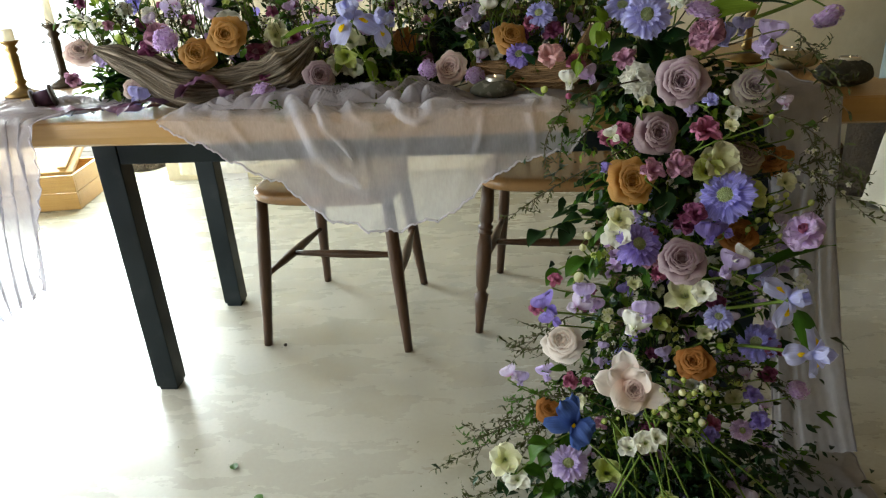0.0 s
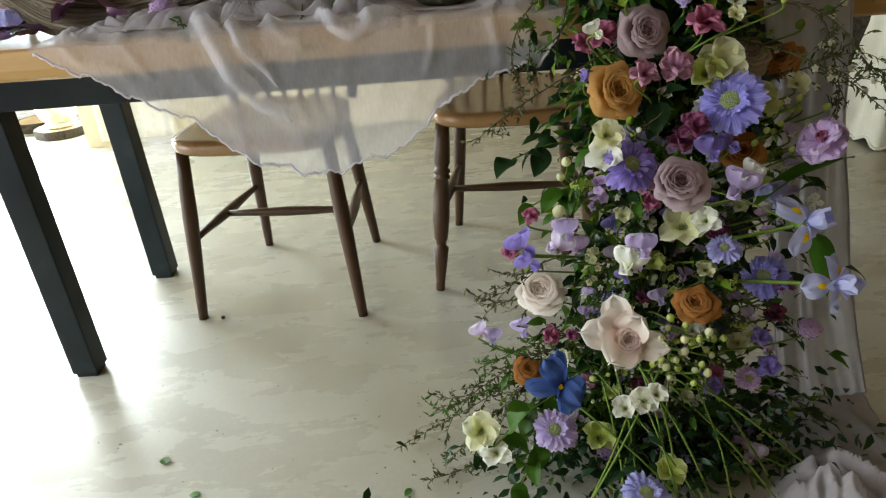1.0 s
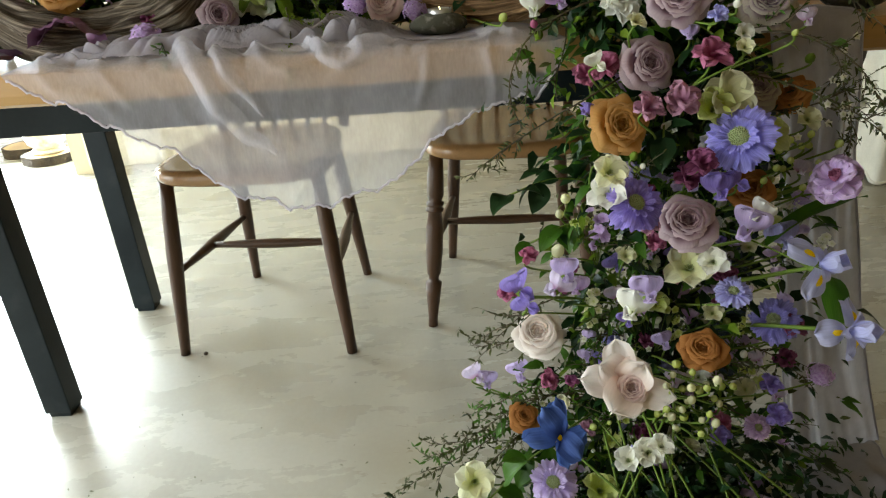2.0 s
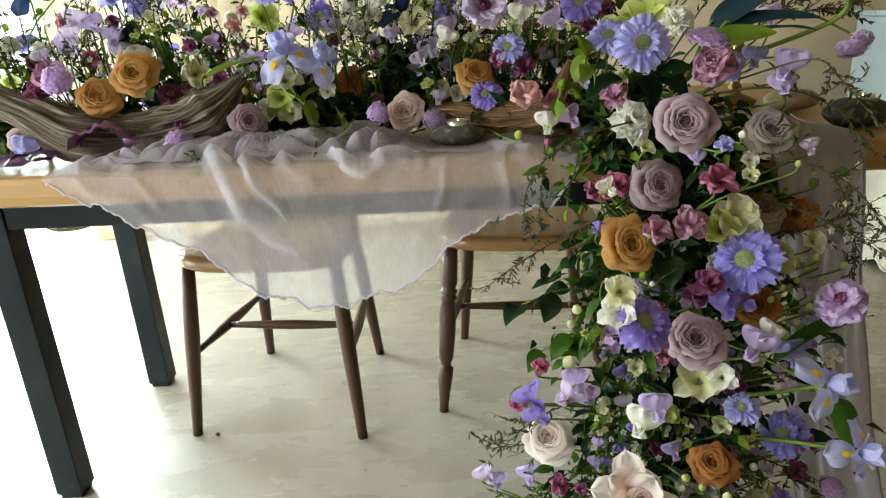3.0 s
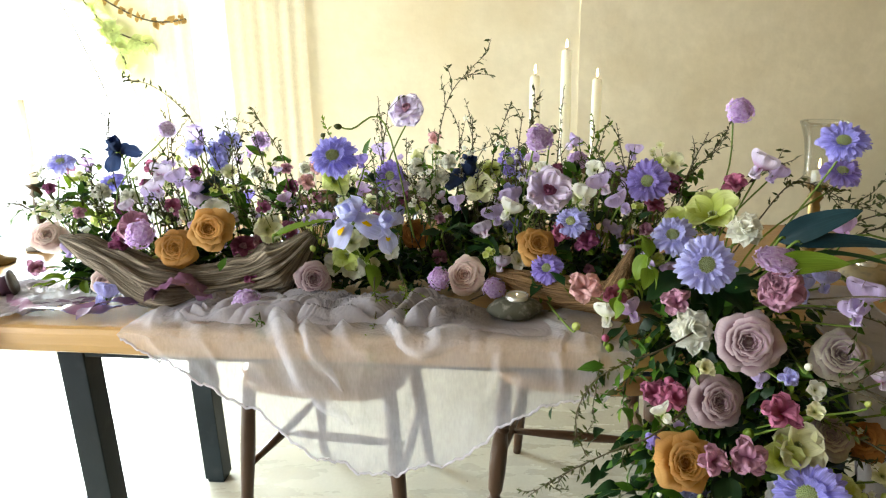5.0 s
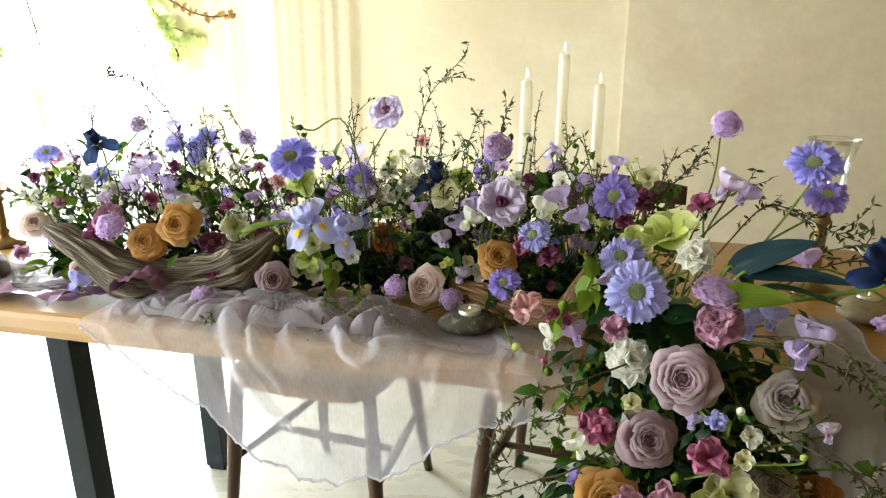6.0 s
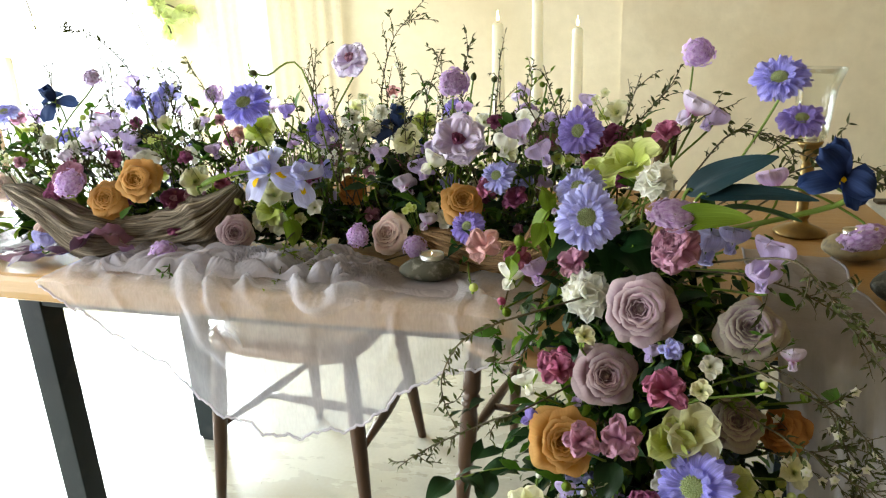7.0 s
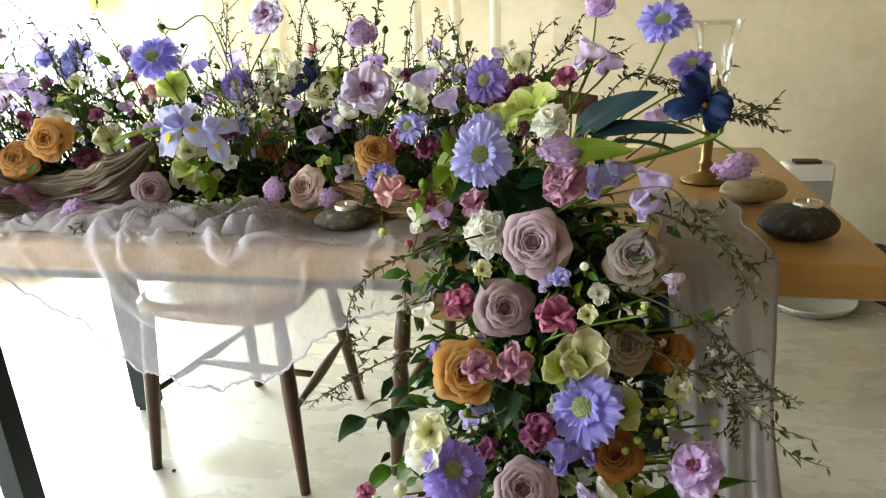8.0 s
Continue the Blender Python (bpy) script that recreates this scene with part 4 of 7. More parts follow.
for i, q in enumerate([(-0.264, 2.128, 1.03), (-0.3, 2.11, 1.04), (-0.235, 2.12, 1.05), (-0.25, 2.1, 1.015)]):
    blossom("periwinkle larkspur floret in a tall spike", PERI, q, 0.05 + 0.004 * (i % 3))
for i, q in enumerate([(-0.309, 2.039, 0.988), (-0.345, 2.03, 0.972), (-0.285, 2.045, 0.965), (-0.35, 2.05, 1.0), (-0.37, 2.04, 0.955), (-0.27, 2.04, 0.94)]):
    sweet_pea("lilac sweet pea in a loose cluster", LILAC if i % 2 == 0 else PALELILAC, q, 0.052)
for i, q in enumerate([(0.312, 2.02, 0.953), (0.28, 2.03, 0.918), (0.3, 2.0, 0.935), (0.456, 1.945, 0.991), (0.49, 1.95, 0.958), (0.43, 1.965, 0.968), (0.425, 2.17, 1.03), (0.545, 2.17, 1.01)]):
    sweet_pea("lilac sweet pea above the garland", LILAC if i not in (2, 5) else WHITE, q, 0.055 if i < 6 else 0.045, wing=PALELILAC if i % 3 == 0 else None)
for q, mt, d in [((0.452, 1.827, 0.807), WHITE, 0.055), ((0.49, 1.825, 0.815), ORCHID, 0.052), ((0.697, 1.735, 0.885), PERI, 0.062), ((0.72, 1.72, 0.9), PERI, 0.045), ((0.748, 1.685, 0.89), LILAC, 0.064),
                 ((0.75, 1.69, 0.866), LILAC, 0.05), ((0.684, 1.901, 1.026), PALELILAC, 0.06), ((0.715, 1.92, 1.012), LILAC, 0.05), ((0.105, 2.05, 0.965), LILAC, 0.05), ((-0.015, 2.1, 1.02), PALELILAC, 0.045),
                 ((0.06, 2.14, 1.02), LILAC, 0.05), ((0.26, 1.98, 0.905), PALELILAC, 0.045), ((0.775, 1.8, 0.95), ORCHID, 0.048), ((-0.43, 1.94, 0.795), PERI, 0.06), ((-0.4, 2.02, 0.94), PALELILAC, 0.04)]:
    sweet_pea("pale violet sweet pea with wavy petals", mt, q, d)
iris("pale blue iris with yellow blotches", SKY, (0.028, 1.955, 0.94), 0.105, towards=(-0.1, -0.75, 0.6), spin=20)
iris("pale blue iris with yellow blotches", SKY, (0.088, 1.965, 0.925), 0.085, towards=(0.3, -0.7, 0.55), spin=70)
iris("dark navy blue iris on tall stem", NAVY, (0.23, 2.08, 1.0), 0.092, towards=(0.05, -0.5, 0.8), spin=100)
iris("dark navy blue iris tilted outward", NAVY, (-0.404, 2.013, 1.056), 0.072, towards=(0.1, -0.55, 0.6), spin=40)
iris("large navy blue iris reaching past the table", NAVYBLUE, (0.791, 1.6, 1.003), 0.068, towards=(-0.1, -0.9, 0.35), spin=25, open_=True, root=(0.68, 1.8, 0.88), thick=2.2)
for q, mt, d in [((0.007, 2.01, 0.853), LIME, 0.06), ((0.02, 2.0, 0.885), CREAM, 0.06), ((0.57, 1.9, 0.94), LIME, 0.06), ((-0.013, 2.04, 0.99), LIME, 0.065),
                 ((0.251, 2.06, 0.967), CREAM, 0.062), ((-0.14, 2.02, 0.9), CREAM, 0.06), ((0.02, 2.02, 0.822), WHITE, 0.05), ((-0.02, 2.03, 0.828), WHITE, 0.05), ((-0.24, 2.03, 0.93), WHITE, 0.06), ((0.27, 2.1, 0.99), LIME, 0.05)]:
    hellebore("green and cream hellebore cup", mt, q, d)
hellebore("large pale green hellebore facing upward", LIME, (0.61, 1.875, 0.965), 0.09, towards=(-0.35, -0.45, 0.8))
for q, d in [((0.152, 2.07, 0.967), 0.046), ((0.13, 2.11, 1.0), 0.042), ((0.175, 2.09, 0.985), 0.042), ((0.19, 2.1, 1.01), 0.034), ((0.64, 1.805, 0.957), 0.058), ((-0.1, 2.16, 0.99), 0.032), ((-0.2, 2.15, 0.985), 0.034), ((-0.42, 2.06, 0.955), 0.045),
             ((-0.47, 2.06, 0.965), 0.04), ((0.07, 2.13, 0.985), 0.036)]:
    double_white("small cream white double ranunculus", WHITE, q, d)
double_white("white double flower with pointed petals", WHITE, (0.561, 1.742, 0.822), 0.072, lean=0.1)
for q, mt, d, w in [((0.416, 1.82, 0.86), SHELL, 0.062, "shell pink open blossom"), ((0.464, 1.83, 0.842), ROSEPINK, 0.046, "deep pink blossom in the garland"), ((0.54, 1.775, 0.855), OLDPINK, 0.05, "dusky pink blossom in the garland"),
                    ((-0.13, 2.15, 0.953), PLUM, 0.042, "plum blossom among green leaves"), ((0.144, 2.34, 1.025), SHELL, 0.036, "small salmon pink blossom"), ((0.395, 1.995, 0.9), ROSEPINK, 0.042, "deep pink rosebud blossom"),
                    ((0.44, 2.0, 0.885), PLUM, 0.05, "plum blossom deep in the garland"), ((0.415, 2.02, 0.905), PLUM, 0.045, "plum blossom deep in the garland"), ((0.59, 2.05, 0.975), PLUM, 0.05, "burgundy blossom behind the scabious"),
                    ((0.56, 2.1, 0.955), PLUM, 0.045, "burgundy blossom behind the scabious"), ((0.66, 1.93, 1.0), ROSEPINK, 0.045, "deep pink blossom on thin stem"), ((-0.3, 2.1, 0.995), PLUM, 0.03, "plum bud on thin stem"),
                    ((-0.45, 2.08, 0.93), PLUM, 0.035, "plum bud on thin stem"), ((-0.08, 2.09, 0.975), SHELL, 0.04, "soft pink stock floret"), ((-0.06, 2.1, 1.0), SHELL, 0.034, "soft pink stock floret"), ((-0.4, 1.98, 0.89), PLUM, 0.05, "plum blossom above driftwood"),
                    ((-0.59, 2.0, 0.83), OLDPINK, 0.04, "old pink blossom near ribbon"), ((-0.16, 1.97, 0.82), PLUM, 0.035, "plum blossom near driftwood"), ((0.1, 2.1, 0.945), PLUM, 0.035, "plum bud among white blooms")]:
    blossom(w, mt, q, d)
for q, mt, d in [((0.47, 1.8, 0.875), LEAF_LIME, 0.04), ((0.452, 1.79, 0.775), LEAF_LIME, 0.035), ((0.5, 2.1, 1.04), LEAF_LIME, 0.028), ((0.39, 2.13, 1.06), LEAF_OLIVE, 0.028), ((0.47, 2.14, 1.05), LEAF_LIME, 0.026), ((-0.07, 2.2, 1.05), LEAF_OLIVE, 0.026),
                 ((0.445, 1.79, 0.79), ROSEPINK, 0.03), ((0.405, 1.81, 0.8), LIME, 0.034), ((0.53, 1.74, 0.745), ROSEPINK, 0.036)]:
    bud("closed green flower bud", mt, q, d * 0.72)
bud("nodding green bud on an arching stem", LEAF_OLIVE, (0.004, 2.0, 1.088), 0.02, towards=(-0.9, -0.2, 0.2), root=(0.13, 2.03, 0.88), bow=0.09)
bud("nodding green bud on an arching stem", LEAF_OLIVE, (0.36, 2.1, 1.07), 0.02, towards=(0.2, -0.2, 0.9), root=(0.32, 2.08, 0.88), bow=0.03)

# ---- garland: blooms of the cascade down to the floor ----
rose("large mauve rose at the table edge", MAUVE, (0.623, 1.703, 0.822), 0.098, 0, lean=0.1)
rose("mauve rose below the table edge", MAUVE, (0.587, 1.696, 0.736), 0.088, 1, lean=0.1)
rose("dusky mauve rose with pale green rim", DUSK, (0.746, 1.7, 0.804), 0.092, 2, lean=0.1)
rose("large toffee rose in the cascade", TAN, (0.538, 1.655, 0.664), 0.098, 0, lean=0.05)
rose("grey mauve rose deep in the cascade", DUSK, (0.738, 1.685, 0.692), 0.075, 1)
rose("brown dried-looking rose in the cascade", BROWN, (0.79, 1.695, 0.68), 0.07, 2)
rose("mauve rose in the middle of the cascade", MAUVE, (0.615, 1.59, 0.543), 0.092, 0, lean=0.15)
rose("brown rose in the middle of the cascade", BROWN, (0.728, 1.65, 0.558), 0.075, 1)
rose("pale blush rose low in the cascade", IVORY, (0.43, 1.69, 0.33), 0.1, 2, lean=0.35)
rose("brown rose low in the cascade", BROWN, (0.651, 1.585, 0.342), 0.08, 0)
open_rose("wide open ivory rose with a blush heart", IVORY, BLUSH, (0.54, 1.575, 0.3), 0.112, towards=(-0.1, -0.85, 0.5), spin=20)
rose("small orange brown rose near the floor", BROWN, (0.4, 1.655, 0.195), 0.062, 1)
scabious("large blue scabious with pale centre", BLUE, (0.674, 1.6, 0.656), 0.108, 0, lean=0.1)
scabious("violet blue scabious in the cascade", VIOLET, (0.537, 1.55, 0.597), 0.092, 1, lean=0.2)
scabious("violet blue scabious low on the cascade", BLUE, (0.771, 1.62, 0.365), 0.088, 0)
scabious("small lilac scabious in the cascade", PERI, (0.68, 1.572, 0.447), 0.06, 1)
scabious("pale lilac scabious near the floor", LILAC, (0.427, 1.56, 0.15), 0.09, 0, lean=0.9)
scabious("pale lilac scabious near the floor", PERI, (0.547, 1.45, 0.11), 0.09, 1, lean=0.8)
scabious("small orchid scabious near the floor", ORCHID, (0.761, 1.595, 0.182), 0.052, 0)
pompon("orchid pincushion flower hanging near floor", ORCHID, (0.525, 1.6, 0.06), 0.05, 1)
pompon("purple pincushion flower against grey cloth", ORCHID, (0.868, 1.63, 0.252), 0.05, 0)
iris("pale blue iris leaning past the cloth", SKY, (0.793, 1.545, 0.485), 0.086, towards=(0.3, -0.75, 0.5), spin=30, thick=2)
iris("pale blue iris leaning past the cloth", SKY, (0.832, 1.515, 0.395), 0.086, towards=(0.35, -0.75, 0.35), spin=80, thick=2)
iris("cobalt blue iris with a yellow heart", COBALT, (0.431, 1.52, 0.26), 0.095, open_=True, towards=(-0.1, -0.8, 0.6), spin=15)
ruffled("magenta and white lisianthus at the edge", ORCHID, (0.806, 1.59, 0.592), 0.08, ROSEPINK, 0)
for q, mt, d in [((0.682, 1.56, 0.539), LILAC, 0.065), ((0.7, 1.57, 0.555), WHITE, 0.045), ((0.66, 1.6, 0.58), VIOLET, 0.06), ((0.69, 1.61, 0.585), VIOLET, 0.05), ((0.523, 1.525, 0.454), WHITE, 0.065), ((0.545, 1.525, 0.475), LILAC, 0.058),
                 ((0.391, 1.585, 0.463), VIOLET, 0.062), ((0.4, 1.59, 0.435), VIOLET, 0.05), ((0.444, 1.635, 0.438), PALELILAC, 0.06), ((0.462, 1.63, 0.46), LILAC, 0.055), ((0.333, 1.75, 0.217), PALELILAC, 0.05), ((0.35, 1.745, 0.205), LILAC, 0.048),
                 ((0.4, 1.71, 0.24), LILAC, 0.05), ((0.76, 1.6, 0.5), PERI, 0.06), ((0.757, 1.555, 0.05), PALELILAC, 0.06), ((0.58, 1.6, 0.15), PERI, 0.04)]:
    sweet_pea("lilac sweet pea in the cascade", mt, q, d)
for q, mt, d, w in [((0.53, 1.705, 0.739), ROSEPINK, 0.052, "deep pink blossom beside mauve roses"), ((0.65, 1.638, 0.756), ROSEPINK, 0.058, "deep pink blossom beside mauve roses"), ((0.561, 1.61, 0.699), OLDPINK, 0.048, "old pink blossom on the toffee rose"),
                    ((0.602, 1.607, 0.705), OLDPINK, 0.056, "old pink blossom on the toffee rose"), ((0.516, 1.755, 0.718), ROSEPINK, 0.05, "deep pink blossom under the table edge"), ((0.63, 1.632, 0.594), PLUM, 0.052, "plum blossom in the cascade"),
                    ((0.632, 1.602, 0.623), PLUM, 0.05, "plum blossom in the cascade"), ((0.37, 1.6, 0.455), ROSEPINK, 0.034, "deep pink bud on thin stem"), ((0.405, 1.62, 0.5), ROSEPINK, 0.032, "deep pink bud on thin stem"),
                    ((0.445, 1.675, 0.248), ROSEPINK, 0.04, "deep pink blossom low in cascade"), ((0.55, 1.56, 0.56), OLDPINK, 0.04, "old pink blossom under the scabious"), ((0.8, 1.62, 0.35), PLUM, 0.05, "plum blossom low in cascade"),
                    ((0.77, 1.6, 0.26), VIOLET, 0.04, "dark violet floret low in cascade"), ((0.79, 1.6, 0.2), VIOLET, 0.045, "dark violet floret low in cascade"), ((0.7, 1.6, 0.17), VIOLET, 0.04, "dark violet floret low in cascade")]:
    blossom(w, mt, q, d)
for q, mt, d in [((0.685, 1.655, 0.695), CREAM, 0.072), ((0.66, 1.645, 0.68), LIME, 0.06), ((0.728, 1.622, 0.644), LIME, 0.058), ((0.636, 1.62, 0.46), CREAM, 0.075), ((0.5, 1.57, 0.6), WHITE, 0.055), ((0.66, 1.6, 0.475), WHITE, 0.045), ((0.505, 1.58, 0.625), CREAM, 0.05),
                 ((0.56, 1.53, 0.21), WHITE, 0.05), ((0.53, 1.53, 0.2), WHITE, 0.045), ((0.31, 1.6, 0.12), CREAM, 0.07), ((0.33, 1.58, 0.09), WHITE, 0.06), ((0.5, 1.56, 0.12), LIME, 0.06), ((0.58, 1.53, 0.22), WHITE, 0.04), ((0.6, 1.5, 0.09), LIME, 0.055)]:
    hellebore("cream and green hellebore in the cascade", mt, q, d)
for q, mt, d in [((0.471, 1.69, 0.554), WHITE, 0.04), ((0.462, 1.69, 0.53), WHITE, 0.035), ((0.797, 1.7, 0.608), LIME, 0.035), ((0.81, 1.69, 0.73), LEAF_LIME, 0.036), ((0.45, 1.63, 0.5), WHITE, 0.05), ((0.62, 1.66, 0.71), LEAF_LIME, 0.04),
                 ((0.545, 1.61, 0.635), LEAF_LIME, 0.032), ((0.84, 1.64, 0.62), LIME, 0.03)]:
    bud("closed pale flower bud", CREAM if mt is WHITE else mt, q, d * 0.7)
for i in range(30):
    a, h = i * 2.4, 0.0105 * math.sqrt(i)
    bud("small pale green berry-like bud", LIME if i % 2 else CREAM, (0.627 + h * math.cos(a), 1.55 + 0.02 * math.sin(i), 0.282 + h * math.sin(a)), 0.019 if i % 3 else 0.024, group="berry sprays in the cascade")
for i in range(16):
    a, h = i * 2.4, 0.013 * math.sqrt(i)
    bud("small pale green berry-like bud", LIME, (0.776 + h * math.cos(a), 1.645 + 0.02 * math.sin(i), 0.6 + h * math.sin(a)), 0.018, group="berry sprays in the cascade")

def hides_bloom(p, room=0.56, blooms=None):
    """Whether something at p would hide a bloom as seen from the camera's side."""
    for q, d in BLOOMS if blooms is None else blooms:
        if abs(p.x - q.x) > 0.2 or abs(p.z - q.z) > 0.25:
            continue
        to = (VIEW_SIDE - q).normalized()
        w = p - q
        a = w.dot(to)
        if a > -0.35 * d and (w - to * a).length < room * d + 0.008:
            return True
    return False


# ---- small filler blooms between the large ones ----
rnd = random.Random(77)


def clear_of_blooms(p, d):
    for q, r in BLOOMS:
        if (p - q).length < 0.42 * (d + r):
            return False
    return True


FILLERS = [("sweet", LILAC), ("sweet", PALELILAC), ("sweet", WHITE), ("blossom", PLUM), ("blossom", OLDPINK), ("cup", CREAM), ("cup", LIME), ("blossom", PERI), ("bud", LEAF_LIME), ("bud", WHITE), ("blossom", ROSEPINK), ("cup", WHITE), ("sweet", VIOLET), ("bud", LIME), ("cup", LIME), ("sweet", LILAC), ("cup", CREAM), ("sweet", ORCHID), ("sweet", PALELILAC)]
for k in range(680):
    if k % 5 < 3:
        x = rnd.uniform(-0.55, 0.62)
        p = Vector((x, rnd.uniform(1.99, 2.16) - 0.2 * max(0, x - 0.42), rnd.uniform(0.83, 1.02)))
    else:
        z = rnd.uniform(0.08, 0.84)
        p = Vector((0.64 + rnd.uniform(-1, 1) * (0.13 + 0.08 * (1 - z)), rnd.uniform(1.62, 1.69), z))
    d = rnd.uniform(0.024, 0.044)
    kind, mt = rnd.choice(FILLERS)
    if hides_bloom(p, 0.45) or not clear_of_blooms(p, d):
        continue
    if kind == "sweet":
        sweet_pea("small sweet pea tucked between larger blooms", mt, p, d)
    elif kind == "blossom":
        blossom("small blossom tucked between larger blooms", mt, p, d)
    elif kind == "cup":
        hellebore("small pale cup flower between blooms", mt, p, d)
    else:
        bud("small closed bud between blooms", mt, p, d * 0.55)

# ---- garland: added dark core, leaves and twigs ----
CORE_TABLE = spline([(-0.56, 2.08, 0.785), (-0.3, 2.12, 0.79), (0.0, 2.12, 0.79), (0.3, 2.1, 0.79), (0.55, 2.0, 0.79), (0.62, 1.86, 0.79)], 8)
CORE_FALL = spline([(0.62, 1.86, 0.79), (0.625, 1.765, 0.755), (0.63, 1.735, 0.6), (0.63, 1.72, 0.4), (0.625, 1.7, 0.2), (0.62, 1.66, 0.03)], 8)
# unseen core added to hold the stems and darken the inside
base = empty("garland_base", label="added near-black core that darkens the garland's inside", category="garland")
for pts, r in ((CORE_TABLE, 0.022), (CORE_FALL, 0.028)):
    v, f, t = tube(pts, [r * (0.8 + 0.4 * noise.noise(Vector(p) * 18)) for p in pts], 10)
    v = [Vector(p) + Vector((noise.noise(p * 60), noise.noise(p * 60 + Vector((5, 1, 2))), noise.noise(p * 60 + Vector((9, 4, 7))))) * 0.008 for p in v]
    part("moss_rope", Geo().add(v, f, t), CORE_DARK, base)


def leaf_geo(length, width, fold=0.25, droop=-25, seed=0, nu=6, nv=4):
    """A pointed leaf along y with a folded midrib."""
    v, f, t = [], [], []
    y = z = 0.0
    for i in range(nu + 1):
        u = i / nu
        a = radians(12 + (droop - 12) * u)
        if i:
            y += math.cos(a) * length / nu
            z += math.sin(a) * length / nu
        w = width / 2 * (math.sin(math.pi * u ** 0.75) ** 0.9 + 0.03)
        for j in range(nv + 1):
            s = 2 * j / nv - 1
            v.append((s * w, y, z + abs(s) * w * fold + 0.06 * width * math.sin(u * 9 + seed) * s))
            t.append((j / nv, u))
    n = nv + 1
    for i in range(nu):
        for j in range(nv):
            f.append((i * n + j, i * n + j + 1, (i + 1) * n + j + 1, (i + 1) * n + j))
    return v, f, t


def aim(p, d, spin=0.0, scale=1.0):
    """Pose with y along d."""
    q = Vector(d).normalized().to_track_quat("Y", "Z").to_matrix().to_4x4()
    return Matrix.Translation(p) @ q @ pose(0, 0, 0, 0, spin, 0) @ Matrix.Diagonal((scale, scale, scale, 1))


def foliage(name, label, material, count, seed, size, spread):
    """Loose small leaves filling the garland; past counting."""
    rnd = random.Random(seed)
    g = Geo()
    small = [leaf_geo(1, 0.42, 0.25, -30, s, 3, 2) for s in range(4)]
    for _ in range(count):
        if rnd.random() < 0.56:
            x = rnd.uniform(-0.57, 0.64)
            h = abs(rnd.gauss(0, spread))
            p = Vector((x, 2.075 + 0.03 * math.sin(5 * x) - (0.12 * max(0, x - 0.35)) + rnd.gauss(0, 0.062), 0.775 + (h if h < 0.25 else rnd.uniform(0, 0.16))))
            d = Vector((rnd.gauss(0, 0.7), rnd.gauss(-0.45, 0.7), rnd.gauss(0.5, 0.5)))
        else:
            q = rnd.random()
            c = CORE_FALL[min(len(CORE_FALL) - 1, int(q * len(CORE_FALL)))]
            wide = 0.046 + 0.062 * q
            p = c + Vector((rnd.gauss(0, wide), rnd.gauss(-0.01, 0.04), rnd.gauss(0, 0.03)))
            p.z = max(0.006, p.z)
            d = Vector((rnd.gauss(0, 0.8) + (p.x - c.x) * 6, rnd.gauss(-0.6, 0.6), rnd.gauss(-0.1, 0.7)))
        if p.x > 0.5 and p.y > 1.84 and p.z < 0.77:
            continue
        if p.y > 1.79 and 0.69 < p.z < 0.775:
            p.z = 0.785
        if hides_bloom(p) or (p.x < 0.3 and p.y < 2.035 and p.z < 0.87):
            continue
        k = size * rnd.uniform(0.6, 1.4)
        m = aim(p, d, rnd.uniform(-60, 60), k)
        g.add(*small[rnd.randrange(4)], m=m)
    return tagged(part(name, g, material), label, "foliage", kind="stuff")


# near-black leaves fill the gaps as painted shade
foliage("dark_foliage", "dense near-black green leaves painting shade behind the flowers", LEAF_DARK_SHADE, 5200, 5, 0.036, 0.085)
foliage("green_foliage", "mid green leaves between the flowers", LEAF, 4200, 6, 0.032, 0.15)
foliage("olive_foliage", "small olive green sprig leaves in the garland", LEAF_OLIVE, 5600, 7, 0.015, 0.16)
foliage("lime_foliage", "small lime green leaves between the flowers", LEAF_LIME, 2300, 8, 0.024, 0.16)


